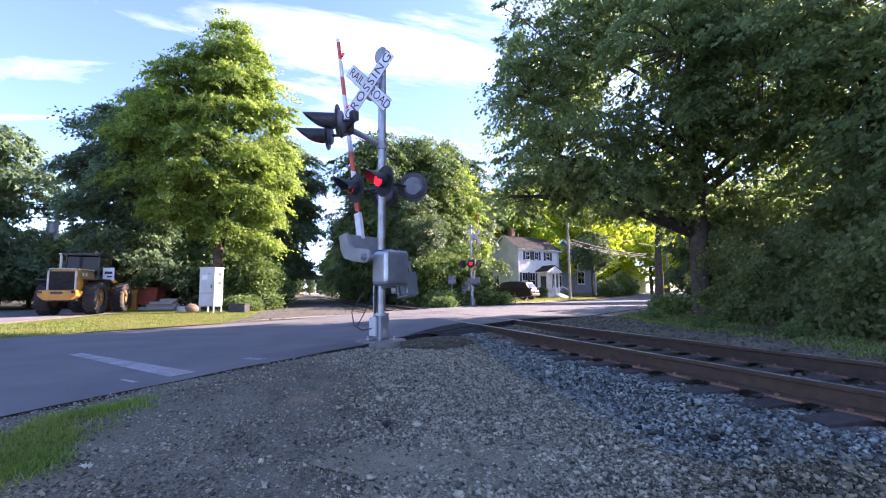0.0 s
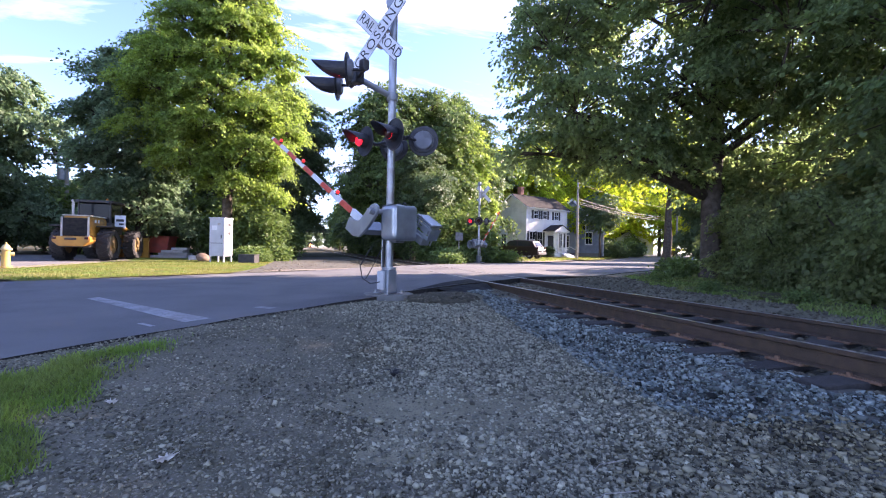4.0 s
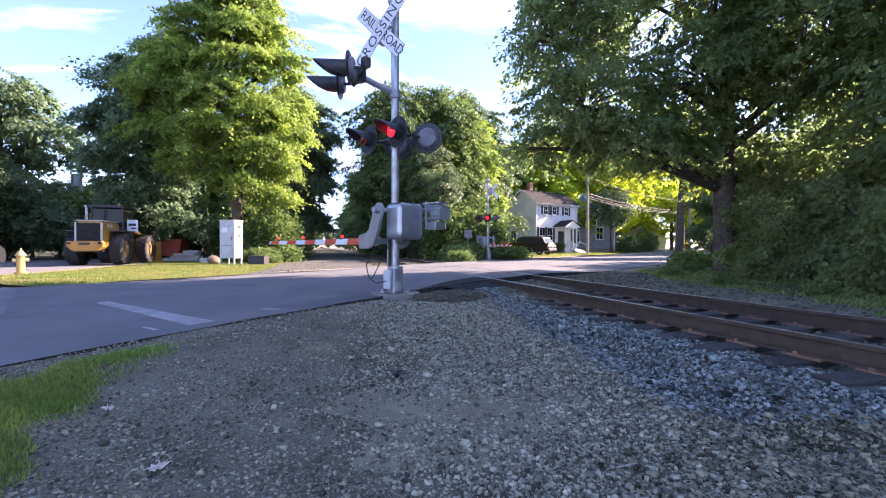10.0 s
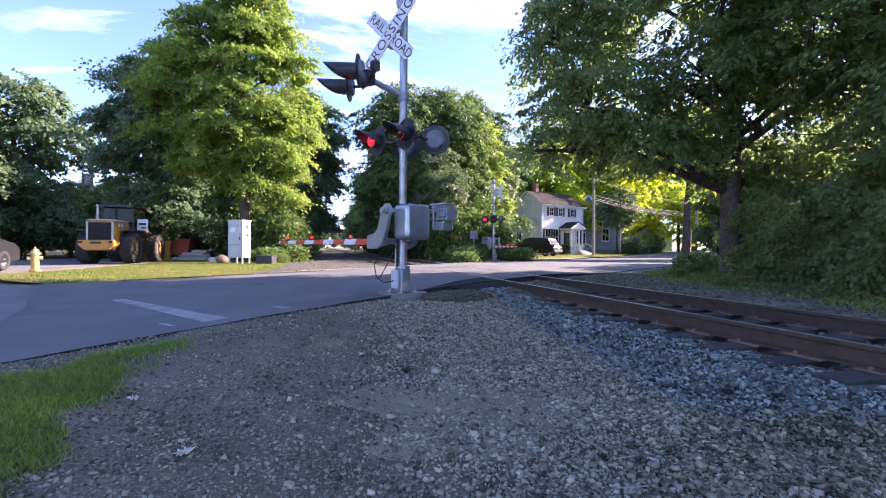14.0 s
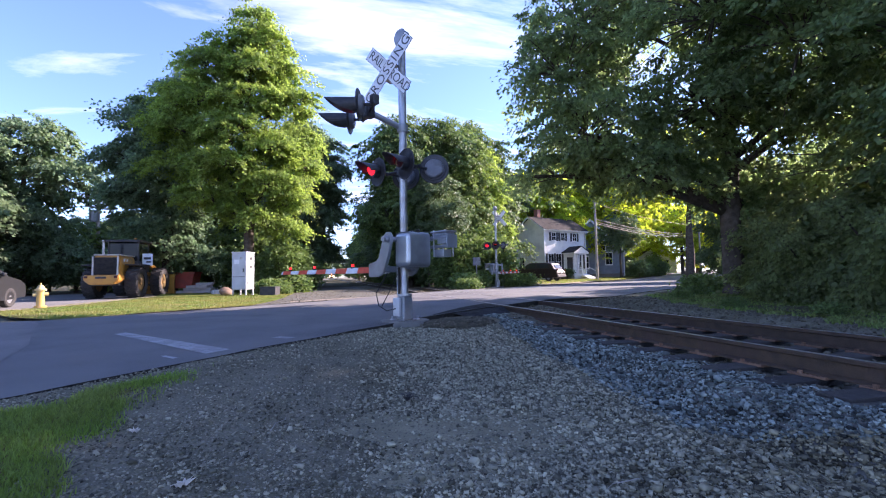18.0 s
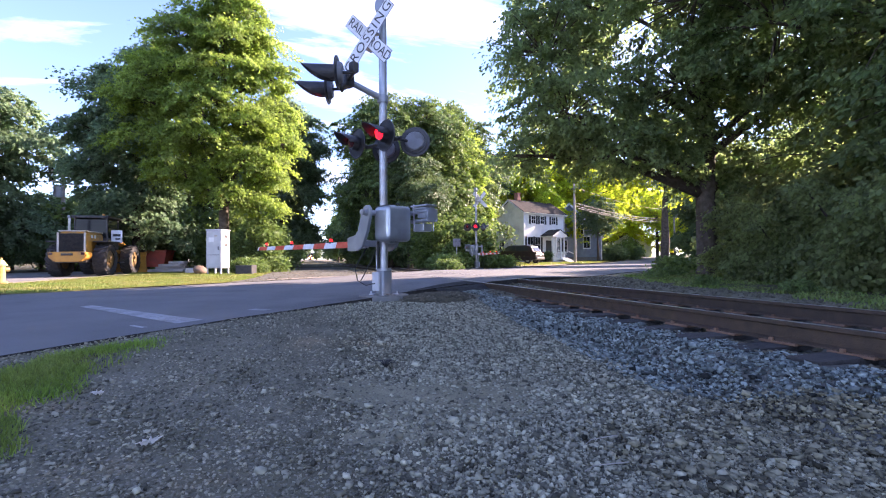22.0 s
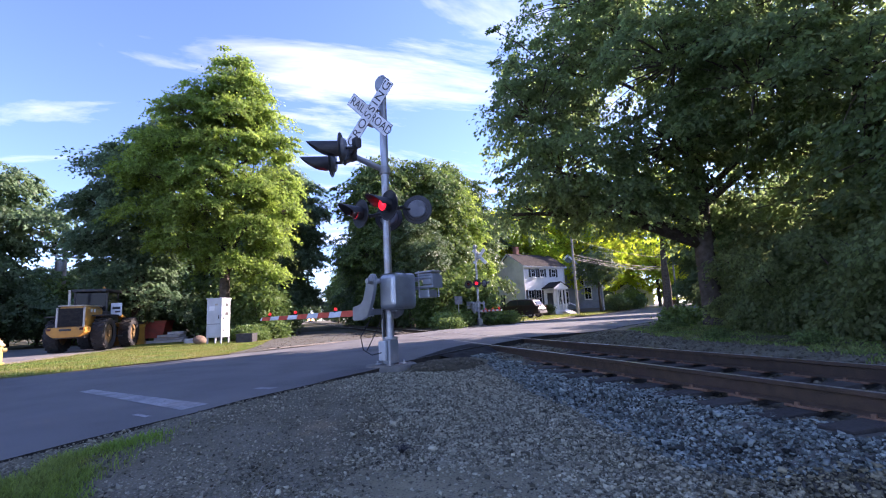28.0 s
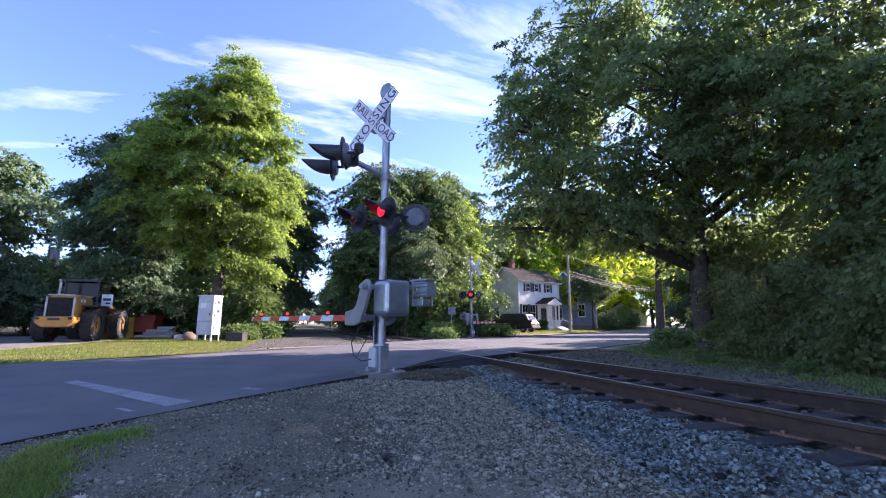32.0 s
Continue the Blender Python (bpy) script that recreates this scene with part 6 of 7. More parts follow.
# ---- hydrant ----
M_HYD = mat("yellow_hydrant_paint", (0.52, 0.34, 0.06), 0.5, color2=(0.5, 0.34, 0.09), scale=9, stain=(0.35, 0.25, 0.12), sscale=6, bump=0.15, bscale=50)
M_HYDCAP = mat("cream_hydrant_cap", (0.5, 0.41, 0.2), 0.5, color2=(0.42, 0.33, 0.14), scale=8)
hyd = thing("fire_hydrant", "yellow fire hydrant with cream caps on the verge", "hydrant", pose(-12.1, 15.9, -0.11, 0, 0, 30))
part("flange", cyl(0.15, 0.05, 0, 0, 0.06, n=20, bevel=0.008), M_HYD, hyd)
part("barrel", cyl(0.1, 0.58, 0, 0, 0.0, r2=0.095, n=20), M_HYD, hyd)
part("bonnet_flange", cyl(0.14, 0.05, 0, 0, 0.56, n=20, bevel=0.008), M_HYDCAP, hyd)
part("bonnet", cyl(0.12, 0.13, 0, 0, 0.6, r2=0.05, n=20, bevel=0.015), M_HYDCAP, hyd)
part("stem_nut", cyl(0.025, 0.06, 0, 0, 0.73, n=6), M_HYD, hyd)
for a_ in (0, 90, 180):
    part("nozzle", cyl(0.06 if a_ != 90 else 0.075, 0.1, 0, 0, 0, n=14, bevel=0.01, m=pose(0, 0, 0.45, 0, 0, a_) @ Matrix.Translation((0.08, 0, 0)) @ Euler((0, radians(90), 0)).to_matrix().to_4x4()), M_HYDCAP, hyd)


# ---- cars ----
M_CARGLASS = mat("car_window_glass", (0.03, 0.034, 0.036), 0.12, spec=0.35)


def car(m, label, paint, long=4.5, tail_lit=False, name="car"):
    """A five-door car, forward +y, on the ground at its middle."""
    t = thing(name, label, "car", m)
    h = long / 2
    prof = [(-h, 0.35), (-h + 0.05, 0.75), (-h + 0.15, 0.95), (-h + 0.3, 1.02), (-h + 0.62, 1.46), (-h + 1.1, 1.56), (0.15, 1.57), (0.55, 1.5), (1.2, 1.05), (h - 0.35, 0.92), (h - 0.08, 0.78), (h, 0.55), (h - 0.04, 0.33), (1.0, 0.24), (-1.0, 0.24)]
    bm = bmesh.new()
    rows = []
    for x, k in ((-0.9, 0.9), (-0.8, 1.0), (0.8, 1.0), (0.9, 0.9)):
        row = []
        for y, z in prof:
            inset = 0.16 * max(0, (z - 1.0) / 0.55)
            xx = x - math.copysign(inset, x)
            row.append(bm.verts.new((xx, y * (0.985 if abs(x) > 0.85 else 1), z if abs(x) < 0.85 else 0.3 + (z - 0.3) * 0.97)))
        rows.append(row)
    n = len(prof)
    for r0, r1 in zip(rows, rows[1:]):
        for k in range(n):
            bm.faces.new((r0[k], r0[(k + 1) % n], r1[(k + 1) % n], r1[k]))
    bm.faces.new(rows[0][::-1])
    bm.faces.new(rows[-1])
    body = part("body", bm, paint, t, "glossy painted car body")
    for s in (-1, 1):
        for outline in ([(-h + 0.75, 1.08), (-h + 0.95, 1.43), (-0.35, 1.48), (-0.35, 1.08)], [(-0.27, 1.08), (-0.27, 1.48), (0.4, 1.44), (0.95, 1.08)]):
            b = bmesh.new()
            vs = []
            for y, z in outline:
                vs.append(b.verts.new((s * (0.905 - 0.155 * max(0, (z - 1.0) / 0.55)), y, z)))
            vs2 = [b.verts.new(v.co - Vector((s * 0.03, 0, 0))) for v in vs]
            b.faces.new(vs)
            b.faces.new(vs2[::-1])
            for i in range(4):
                b.faces.new((vs[i], vs2[i], vs2[(i + 1) % 4], vs[(i + 1) % 4]))
            part("window", b, M_CARGLASS, t, "dark tinted side window")
        part("mirror", box(0.12, 0.16, 0.13, s * 0.98, 0.75, 1.08, 0.04), paint, t)
        part("door_handle", box(0.03, 0.16, 0.03, s * 0.905, -0.35, 0.92, 0.01), M_DARK, t)
        part("tail_light", box(0.22, 0.08, 0.2, s * 0.72, -h + 0.08, 0.9, 0.03), M_RED_GLOW_SMALL if tail_lit else M_RED_DARK, t, "red tail light")
        part("headlight", box(0.26, 0.12, 0.12, s * 0.66, h - 0.14, 0.78, 0.03), M_CARGLASS, t)
        for y in (-h + 0.85, h - 0.9):
            wheel(t, s * 0.8, y, 0.33, 0.22, 0, M_ALU)
    rear = prism([(-0.62, 0), (0.62, 0), (0.55, 0.36), (-0.55, 0.36)], 0.03, Matrix.Translation((0, -h + 0.27, 1.06)) @ Euler((radians(-36), 0, 0)).to_matrix().to_4x4())
    part("rear_window", rear, M_CARGLASS, t, "dark rear window")
    front = prism([(-0.66, 0), (0.66, 0), (0.58, 0.7), (-0.58, 0.7)], 0.03, Matrix.Translation((0, 1.2, 1.06)) @ Euler((radians(57), 0, 0)).to_matrix().to_4x4())
    part("windscreen", front, M_CARGLASS, t)
    part("number_plate", box(0.32, 0.02, 0.15, 0, -h - 0.0, 0.72, 0.005), M_WHITE_SIGN, t)
    part("bumper", box(1.6, 0.12, 0.2, 0, -h + 0.02, 0.45, 0.04), M_DARK, t)
    return t


M_CARBLACK = mat("black_car_paint", (0.02, 0.013, 0.014), 0.3, 0.0, color2=(0.028, 0.02, 0.019), scale=3, spec=0.3)
M_CARGREY = mat("dark_grey_car_paint", (0.03, 0.031, 0.033), 0.3, 0.3, spec=0.6)
car(pose(15.0, 37.0, 0.0, 0, 0, 36) @ Matrix.Diagonal((1.04, 1.0, 1.08, 1)), "black sport utility car parked in front of the white house", M_CARBLACK, 4.7)
car(pose(-14.75, 16.5, -0.11, 0, 0, 3), "dark grey car waiting on the side road", M_CARGREY, 4.4, True)

# ---- houses ----
M_SIDING = mat("white_clapboard", (0.78, 0.78, 0.76), 0.7, color2=(0.72, 0.72, 0.7), scale=2, stain=(0.5, 0.5, 0.49), sscale=0.8, bump=0.2, bscale=20)
M_SIDING_BLUE = mat("grey_blue_clapboard", (0.25, 0.28, 0.33), 0.75, color2=(0.2, 0.23, 0.28), scale=2, stain=(0.17, 0.19, 0.23), sscale=0.8, bump=0.2, bscale=20)
M_TRIM = mat("white_trim", (0.75, 0.75, 0.74), 0.6, color2=(0.66, 0.66, 0.65), scale=4)
M_ROOF = mat("asphalt_shingle", (0.036, 0.032, 0.029), 1.0, color2=(0.056, 0.049, 0.043), scale=3, bump=0.6, bscale=25, stain=(0.035, 0.032, 0.03), sscale=1, spec=0.12)
M_SHUTTER = mat("black_shutter", (0.02, 0.02, 0.022), 0.6, color2=(0.03, 0.03, 0.03), scale=6)
M_BRICK = mat("chimney_brick", (0.28, 0.11, 0.07), 0.85, color2=(0.36, 0.16, 0.1), scale=6, bump=0.5, bscale=30)


def window(parent, m, w, h, shutters=False):
    f = part("window", box(w + 0.16, 0.1, h + 0.16, 0, 0, 0, 0.01, m=m), M_TRIM, parent, "white window frame")
    for dz in (-h / 4, h / 4):
        for dx in (-w / 4, w / 4):
            part("pane", box(w / 2 - 0.05, 0.03, h / 2 - 0.05, dx, -0.045, dz, m=m), M_GLASS, f)
    part("sill", box(w + 0.24, 0.16, 0.06, 0, -0.04, -h / 2 - 0.1, 0.01, m=m), M_TRIM, f)
    if shutters:
        for s in (-1, 1):
            part("shutter", box(0.3, 0.06, h + 0.1, s * (w / 2 + 0.24), -0.03, 0, 0.01, m=m), M_SHUTTER, f)


def clapboards(parent, outline_h, w, m, material, gap=0.2):
    for i in range(int(outline_h / gap)):
        part("clapboard", box(w, 0.022, gap * 0.97, m=m @ pose(0, -0.012, gap * (i + 0.5), 4, 0, 0)), material, parent)


def house_white(m):
    L, D, E, R = 6.9, 4.7, 5.85, 7.35
    t = thing("house", "white two-storey clapboard house with black shutters and porch", "house", m)
    body = prism([(0, 0), (D, 0), (D, E), (D / 2, R), (0, E)], L, Matrix.Translation((L, 0, 0)) @ Matrix.Rotation(radians(90), 4, "Z"))
    wall = part("wall", body, M_SIDING, t, "white clapboard walls")
    clapboards(wall, E, L - 0.2, pose(L / 2, 0, 0), M_SIDING)
    clapboards(wall, E, D - 0.2, pose(0, D / 2, 0, 0, 0, -90), M_SIDING)
    for x, y in ((0, 0), (L, 0), (0, D)):
        part("corner_board", box(0.16, 0.16, E, x, y, E / 2, 0.01), M_TRIM, t)
    a = math.atan2(R - E, D / 2)
    sl = (D / 2 + 0.35) / math.cos(a)
    for s in (-1, 1):
        mm = Matrix.Translation((L / 2, D / 2, R + 0.04)) @ Matrix.Rotation(s * a, 4, "X") @ Matrix.Translation((0, -s * sl / 2 * 1 if s > 0 else sl / 2, 0.06))
        roof = part("roof", box(L + 0.6, sl, 0.12, 0, 0, 0, 0.01, m=mm), M_ROOF, t, "grey shingled roof slope")
        part("eave_trim", box(L + 0.62, 0.06, 0.18, 0, -s * sl / 2 if s > 0 else sl / 2, -0.08, m=mm), M_TRIM, roof)
        part("rake_trim", box(0.06, sl, 0.18, -L / 2 - 0.31, 0, -0.08, m=mm), M_TRIM, roof)
    ch = part("chimney", box(0.55, 0.55, 1.4, 1.6, D / 2 + 0.3, R + 0.3, 0.02), M_BRICK, t, "red brick chimney")
    part("chimney_cap", box(0.63, 0.63, 0.1, 1.6, D / 2 + 0.3, R + 1.04, 0.02), M_BRICK, ch)
    for x in (1.5, 3.0, 5.0):
        window(t, pose(x, -0.02, 4.95), 0.62, 0.9, True)
    for x in (0.95, 2.2):
        window(t, pose(x, -0.02, 2.0), 0.85, 1.85, True)
    window(t, pose(6.05, -0.02, 2.0), 0.5, 1.7, True)
    window(t, pose(-0.02, 3.7, 1.9, 0, 0, -90), 0.8, 1.5)
    # porch
    porch = part("porch_floor", box(2.3, 1.7, 0.5, 4.1, -0.85, 0.25, 0.02), M_TRIM, t)
    for x in (3.1, 3.75, 4.5, 5.1):
        part("column", box(0.14, 0.14, 2.4, x, -1.55, 1.7, 0.015), M_TRIM, t, "white porch column")
    ped = part("porch_roof", prism([(-1.25, 0), (1.25, 0), (1.25, 0.16), (0, 0.8), (-1.25, 0.16)], 1.9, Matrix.Translation((4.1, -1.85, 2.9))), M_TRIM, t, "white gabled porch roof")
    for s in (-1, 1):
        mm = Matrix.Translation((4.1, -0.9, 3.76)) @ Matrix.Rotation(s * 0.47, 4, "Y") @ Matrix.Translation((s * 0.75, 0, -0.0))
        part("porch_shingles", box(1.58, 2.0, 0.08, 0, 0, 0, 0.01, m=mm), M_ROOF, ped)
    door = part("door", box(0.95, 0.08, 2.05, 4.1, -0.03, 1.52, 0.02), M_SHUTTER, t, "dark front door")
    for i in range(4):
        part("step", box(1.3, 0.32, 0.13, 4.6, -1.85 - 0.3 * i, 0.4 - 0.12 * i, 0.01), M_TRIM, t, "white porch step")
    for s in (3.9, 5.3):
        part("handrail", tube([(s, -1.7, 1.35), (s, -2.9, 0.85)], 0.04, 8), M_TRIM, t)
    part("downpipe", tube([(L - 0.1, -0.12, E), (L - 0.1, -0.12, 0)], 0.05, 8), M_TRIM, t)
    return t


house_white(pose(20.55, 46.0, 0.05, 0, 0, 17))


def house_blue(m):
    t = thing("house", "grey-blue clapboard house with a steep white-trimmed gable", "house", m)
    prof = [(0, 0), (7.8, 0), (7.8, 3.2), (3.0, 7.7), (0, 5.2)]
    wall = part("wall", prism(prof, 9, bevel=0), M_SIDING_BLUE, t, "grey-blue clapboard gable")
    clapboards(wall, 3.2, 7.6, pose(3.9, 0, 0), M_SIDING_BLUE)
    part("foundation", box(7.9, 9.1, 0.5, 3.9, 4.5, 0.1, 0.02), M_CONCRETE, t)
    for (x0, z0), (x1, z1) in (((-0.3, 4.95), (3.0, 7.75)), ((3.0, 7.75), (8.1, 2.95))):
        ln, a = math.hypot(x1 - x0, z1 - z0), math.atan2(z1 - z0, x1 - x0)
        mm = Matrix.Translation(((x0 + x1) / 2, 4.5, (z0 + z1) / 2 + 0.1)) @ Matrix.Rotation(-a, 4, "Y")
        roof = part("roof", box(ln, 9.5, 0.12, 0, 0, 0, 0.01, m=mm), M_ROOF, t, "grey shingled roof slope")
        part("rake_trim", box(ln, 0.08, 0.24, 0, -4.76, -0.1, m=mm), M_TRIM, roof)
    window(t, pose(1.6, -0.02, 5.6), 0.7, 1.0)
    window(t, pose(4.7, -0.02, 4.2), 0.8, 1.3)
    window(t, pose(5.6, -0.02, 2.4), 0.95, 1.6)
    window(t, pose(2.2, -0.02, 1.9), 0.95, 1.6)
    part("corner_board", box(0.16, 0.16, 3.2, 7.8, 0, 1.6, 0.01), M_TRIM, t)
    return t


house_blue(pose(28.2, 53.4, 0.2, 0, 0, -8))
far_house = thing("house", "small white house half hidden behind shrubs", "house", pose(47, 63, 0.4, 0, 0, -20))
part("wall", prism([(0, 0), (6, 0), (6, 2.8), (3, 4.6), (0, 2.8)], 7), M_SIDING, far_house)
for (x0, z0), (x1, z1) in (((-0.3, 2.7), (3.0, 4.7)), ((3.0, 4.7), (6.3, 2.7))):
    ln_, a_ = math.hypot(x1 - x0, z1 - z0), math.atan2(z1 - z0, x1 - x0)
    part("roof", box(ln_, 7.4, 0.12, 0, 0, 0, 0.01, m=Matrix.Translation(((x0 + x1) / 2, 3.5, (z0 + z1) / 2 + 0.1)) @ Matrix.Rotation(-a_, 4, "Y")), M_ROOF, far_house)
window(far_house, pose(1.7, -0.02, 1.6), 0.8, 1.2)
window(far_house, pose(4.3, -0.02, 1.6), 0.8, 1.2)
shrub = bush("rounded dark garden shrub in front of a house", (34.2, 47.4, 0.15), 1.5, 1.2, 1.9, 130, M_LEAF_DARK, size=0.25, seed=9, group="garden shrubs")
for x_, y_, s_, t_ in ((23.3, 45.9, 0.55, 100), (37.2, 49.8, 0.8, 200), (41.5, 52.0, 1.0, 20), (38.2, 54.6, 1.3, 250)):
    copy_thing(shrub, pose(x_, y_, 0.15, 0, 0, t_) @ Matrix.Diagonal((s_, s_, s_, 1)))
small_tree = tree("tree", "small dark-leaved garden tree before the grey-blue house", (32.6, 48.6, 0.15), 5.2, 0.15, [(0, 0, 6.6, 2.2, 2.2, 1.5, 170), (-1.1, 0.2, 5.2, 1.9, 1.9, 1.2, 120), (1.2, -0.2, 5.0, 1.9, 1.9, 1.2, 120), (0, -0.4, 4.0, 2.0, 1.9, 0.9, 100)], M_LEAF_DARK, per=50, size=0.2, reach=0.5, fill=0.28, seed=51)

# ---- poles and wires ----
M_POLE = mat("weathered_pole", (0.36, 0.33, 0.29), 0.9, color2=(0.27, 0.24, 0.2), scale=4, bump=0.5, bscale=14)
M_WIRE = mat("utility_wire", (0.07, 0.05, 0.038), 0.7, color2=(0.05, 0.038, 0.03), scale=3)


def utility_pole(m, h, label, arms=1):
    t = thing("utility_pole", label, "utility pole", m, "utility poles")
    part("pole", cyl(0.15, h + 0.3, 0, 0, -0.3, r2=0.1, n=14), M_POLE, t)
    for i in range(arms):
        part("cross_arm", box(1.8, 0.1, 0.12, 0, -0.12, h - 0.3 - 0.7 * i, 0.01), M_POLE, t)
        for x in (-0.8, -0.3, 0.3, 0.8):
            part("insulator", cyl(0.04, 0.14, x, -0.12, h - 0.24 - 0.7 * i, n=8), M_GLASS, t)
    return t


pole_a = utility_pole(pose(23.9, 40.9, 0.1), 8.35, "weathered wooden utility pole by the white house", 0)
pole_b = utility_pole(pose(46, 49.5, 0.4), 7.2, "wooden utility pole far down the road", 1)
part("transformer", cyl(0.28, 0.9, 0.4, 0, 5.6, n=16, bevel=0.05), M_CAST, pole_b)
pole_c = utility_pole(pose(-19.4, 36.5, -0.1, 0, 0, 62), 7.0, "wooden utility pole with cross arms above the side road", 2)
part("transformer", cyl(0.25, 0.8, -0.35, 0, 5.0, n=16, bevel=0.05), M_CAST, pole_c)


def wire(a, b, sag, label, r=0.02):
    a, b = Vector(a), Vector(b)
    t = thing("wire", label, "wire", None, "overhead wires")
    part("strand", tube([a.lerp(b, k / 14) - Vector((0, 0, sag * 4 * (k / 14) * (1 - k / 14))) for k in range(15)], r, 5), M_WIRE, t)


for z0_, z1_, r_ in ((8.1, 7.0, 0.02), (6.4, 5.8, 0.03), (6.1, 5.55, 0.026), (5.9, 5.35, 0.024)):
    wire((23.9, 40.9, z0_), (46, 49.5, z1_), 0.5, "overhead wire catching the sun above the road", r_)
wire((23.9, 40.9, 5.2), (27.6, 47.5, 4.6), 0.15, "service wire from the pole to the house", 0.02)
for dx_, z_ in ((-0.8, 6.75), (0.8, 6.75), (0.3, 6.05)):
    wire((-19.4 + dx_ * 0.47, 36.4 + dx_ * 0.88, z_), (-40, 30, z_ + 0.6), 0.7, "thin dark overhead wire along the side road", 0.022)
wire((-19.4, 36.4, 6.4), (-24, 62, 6.4), 0.6, "thin dark overhead wire along the side road", 0.02)
post = thing("sign_post", "thin metal post with a small grey sign box", "sign post", pose(5.3, 26.2, -0.12))
part("post", box(0.05, 0.04, 1.9, 0, 0, 0.95, 0.004), M_ALU, post)
part("sign_back", box(0.5, 0.03, 0.5, 0, -0.03, 1.65, 0.01), M_DISC_BACK, post)

# ---- bridge and train down the line ----
bridge = thing("railway_overbridge", "dark steel overbridge across the track far off", "bridge", pose(0.75, 165, 0), kind="structure")
part("deck", box(26, 5, 0.9, 0, 0, 6.3, 0.05), M_DARK, bridge)
# abutments take the dark steel colour to look shaded instead of sunlit
for x_ in (-6.5, 6.5):
    part("abutment", box(2.5, 6, 6.2, x_ * 1.1, 0, 2.8, 0.1), M_DARK, bridge)
M_TRAIN = mat("dark_train_paint", (0.04, 0.035, 0.03), 0.5, color2=(0.06, 0.05, 0.045), scale=2)
M_HEADLIGHT = mat("lit_headlight", (0.8, 0.6, 0.4), 0.3, emit=(1.0, 0.3, 0.06), power=4.0)
train = thing("locomotive", "distant dark locomotive with lit headlights on the track", "train", pose(0.75, 300, 0))
part("nose", box(2.6, 3.0, 2.0, 0, 1.5, 1.9, 0.25), M_TRAIN, train)
part("cab", box(3.0, 14, 3.2, 0, 10, 2.6, 0.2), M_TRAIN, train)
part("windscreen", box(2.4, 0.08, 0.7, 0, 2.98, 3.5, 0.02), M_GLASS, train)
part("plough", box(2.7, 0.3, 0.7, 0, 0.05, 0.6, 0.08), M_DARK, train)
# discs far larger than the lamps: their bloom is put into the shape
for x_ in (-0.95, 0.95):
    part("ditch_light", cyl(0.6, 0.1, 0, 0, 0, n=16, m=Matrix.Translation((x_, 0.02, 1.25)) @ Euler((radians(90), 0, 0)).to_matrix().to_4x4()), M_HEADLIGHT, train, "glowing headlight")
part("headlight", cyl(0.25, 0.1, 0, 0, 0, n=16, m=Matrix.Translation((0, 0.02, 2.6)) @ Euler((radians(90), 0, 0)).to_matrix().to_4x4()), M_HEADLIGHT, train, "glowing headlight")

# ---- small things in the yard ----
M_DRYLEAF = mat("bleached_leaf", (0.66, 0.62, 0.54), 0.8, color2=(0.55, 0.5, 0.42), scale=20, trans=0.2)


def fallen_leaf(x, y, size, turn, label="bleached fallen oak leaf on the gravel"):
    t = thing("leaf", label, "leaf", pose(x, y, float(gz(np.array([x]), np.array([y]))[0]) + 0.022, 6, -5, turn), "fallen leaves")
    out = []
    for i in range(16):
        a = 2 * math.pi * i / 16
        r = size * (0.5 + 0.26 * (1 if i % 2 else -1) * (0.6 + 0.4 * math.cos(a)))
        out.append((r * math.cos(a) * 1.25, r * math.sin(a) * 0.85))
    bm = bmesh.new()
    c = bm.verts.new((0, 0, 0.004))
    vs = [bm.verts.new((p[0], p[1], 0.01 * math.sin(3 * k))) for k, p in enumerate(out)]
    for k in range(16):
        bm.faces.new((c, vs[k], vs[(k + 1) % 16]))
    part("blade", bm, M_DRYLEAF, t)
    part("stalk", tube([(0, 0, 0.004), (-size * 0.9, 0.01, 0.008)], 0.002, 5), M_DRYLEAF, t)


fallen_leaf(-4.57, 2.34, 0.062, 40)
fallen_leaf(-5.02, 3.02, 0.055, 130, "pale fallen leaf on the gravel")
tuft = thing("weed_tuft", "small dark tuft of dead weeds in the gravel", "weed", pose(-3.3, 3.5, float(gz(np.array([-3.3]), np.array([3.5]))[0])))
rng_ = np.random.default_rng(77)
bm_ = bmesh.new()
for _ in range(26):
    a_, l_ = rng_.uniform(0, 6.28), rng_.uniform(0.05, 0.12)
    tube([(0, 0, 0), (l_ * 0.5 * math.cos(a_), l_ * 0.5 * math.sin(a_), 0.05), (l_ * math.cos(a_), l_ * math.sin(a_), 0.045)], [0.004, 0.003, 0.002], 4, bm_)
part("stalks", bm_, M_CABLE, tuft)
for x_, y_ in ((-2.6, 1.75), (-2.45, 2.0), (-4.2, 3.0)):
    tw = thing("twig", "dry bent twig lying on the gravel", "twig", pose(x_, y_, float(gz(np.array([x_]), np.array([y_]))[0]) + 0.02, 0, 0, 70 * x_), "twigs")
    part("stick", tube([(-0.12, 0, 0), (-0.03, 0.02, 0.015), (0.06, 0.0, 0.01), (0.14, 0.04, 0.012)], [0.003, 0.003, 0.002, 0.0015], 5), M_POLE, tw)
heap = thing("earth_heap", "low heap of dark crumbly earth beside the road edge", "earth", pose(-1.72, 7.2, -0.15, 0, 0, 36))
bm_ = bmesh.new()
bmesh.ops.create_icosphere(bm_, subdivisions=4, radius=1.0)
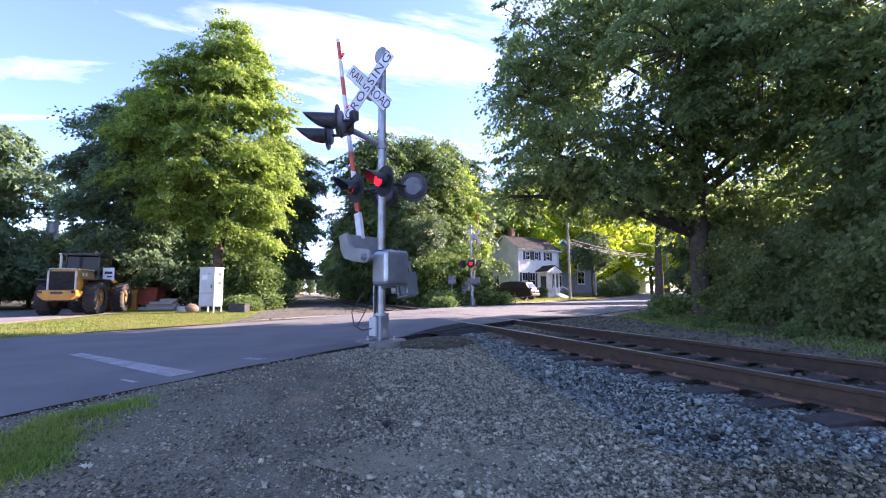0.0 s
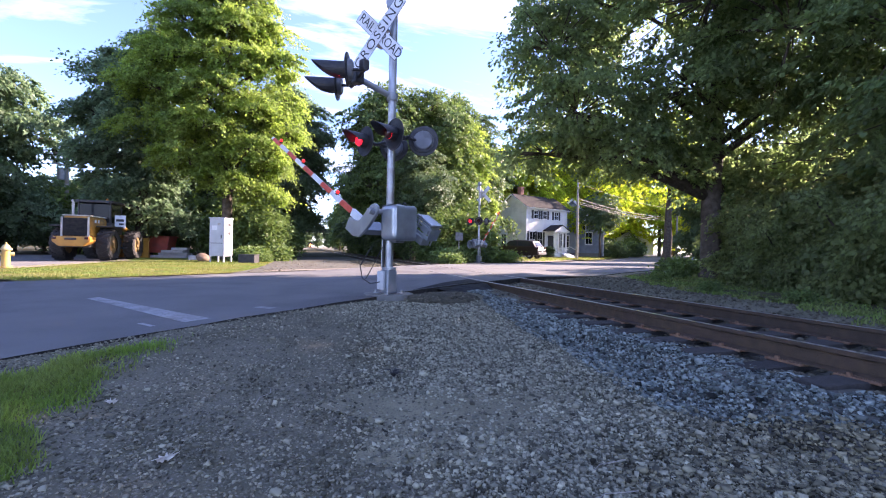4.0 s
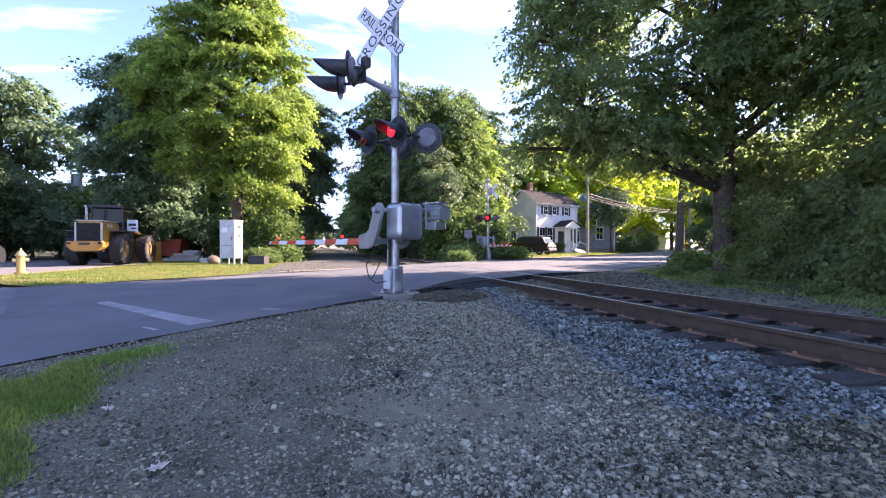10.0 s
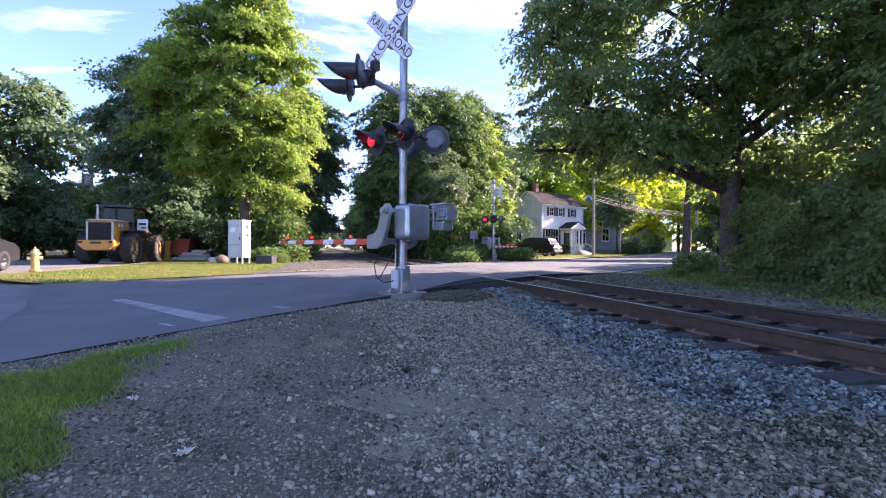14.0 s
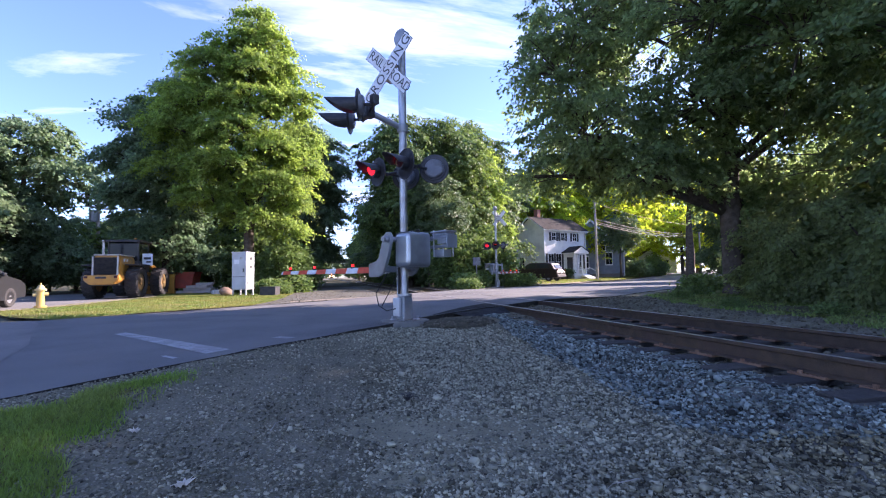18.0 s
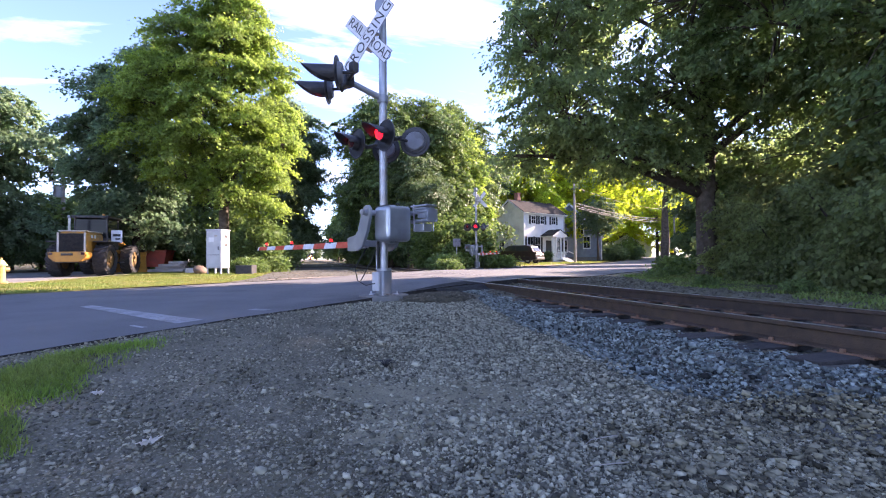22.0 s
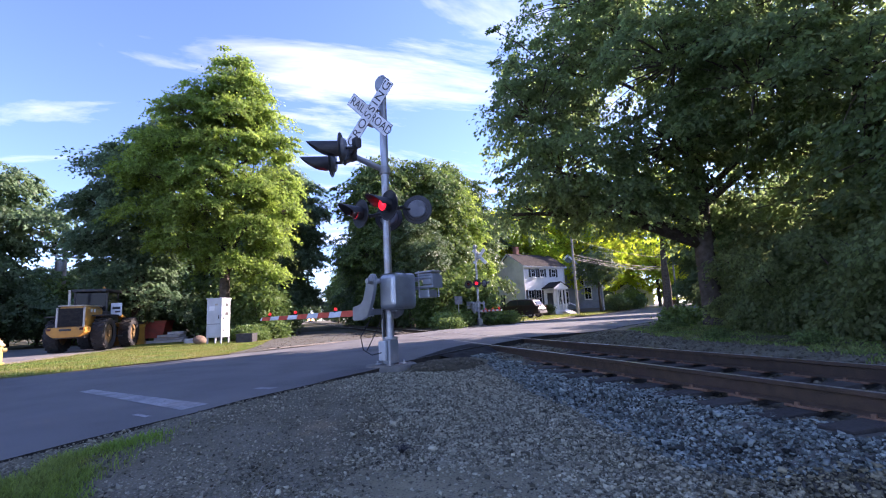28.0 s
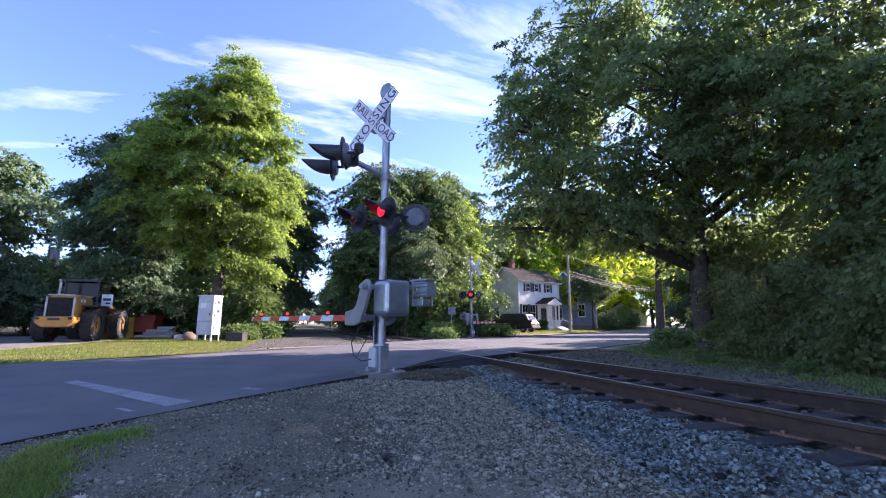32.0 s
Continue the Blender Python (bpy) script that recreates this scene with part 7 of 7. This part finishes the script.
for v_ in bm_.verts:
    k_ = 1 + 0.2 * noise.noise(v_.co * 2.5) + 0.1 * noise.noise(v_.co * 9)
    v_.co = Vector((v_.co.x * 0.78 * k_, v_.co.y * 0.5 * k_, v_.co.z * 0.13 * k_ + 0.012 * noise.noise(v_.co * 17)))
part("mound", bm_, mat("dark_earth", (0.06, 0.055, 0.038), 0.95, color2=(0.105, 0.095, 0.066), scale=14, bump=1.0, bscale=50, spec=0.1), heap, smooth=True)
stones("earth_crumbs", "crumbs of dark earth and stone on the heap", np.array([(x_, y_, -0.15 + 0.12 * math.sqrt(max(0.0, 1 - r_ * r_))) for x_, y_, r_ in ((-1.72 + 0.8 * r_ * math.cos(a_) * 0.8 - 0.5 * r_ * math.sin(a_) * 0.6, 7.2 + 0.8 * r_ * math.cos(a_) * 0.6 + 0.5 * r_ * math.sin(a_) * 0.8, min(r_, 1.0)) for r_, a_ in zip(np.sqrt(rng_.uniform(0, 1.3, 700)), rng_.uniform(0, 6.28, 700)))]), 0.03, M_STONE_DARK, 41)


# ---- what moves ----
def motions():
    for gate, lag, turn in ((near_gate, 0.0, 0.0), (far_gate, -0.6, -29.0)):
        rows = []
        for t, a in ARM_ROWS:
            a2 = a if lag == 0 else float(np.interp(t - lag, [r[0] for r in ARM_ROWS], [r[1] for r in ARM_ROWS]))
            rows.append((t, pose(*GATE_PIVOT, 0, 0, turn) @ Euler((0, radians(a2), 0)).to_matrix().to_4x4()))
        walk(gate, rows)

    walk(train, [(t, pose(0.75, y, 0)) for t, y in ((0, 330), (8, 312), (16, 290), (24, 262), (32, 232))])

    def lens_rows(phase):
        """A lens shows its lit face for half of each beat and its dark face for the other half."""
        rows, at_ = [(0.0, 0.0 if ((0 - FLASH_START - phase) % (2 * FLASH)) < FLASH else 180.0)], []
        k = math.ceil((0 - FLASH_START - phase) / FLASH)
        ang = rows[0][1]
        t = FLASH_START + phase + k * FLASH
        while t < 31.8:
            if t > 0.1:
                rows.append((t - 0.024, ang))
                rows += [(t - 0.008, ang + 60), (t + 0.008, ang + 120), (t + 0.024, ang + 180)]
                ang += 180
            t += FLASH
        rows.append((32.0, ang))
        return [(t_, pose(0, -0.115, 0, a_, 0, 0)) for t_, a_ in rows]

    for lenses, odd in ((near_lenses, 1), (far_lenses, 0)):
        for i, ln in enumerate(lenses):
            walk(ln, lens_rows(0.0 if i % 2 == odd else FLASH))


motions()
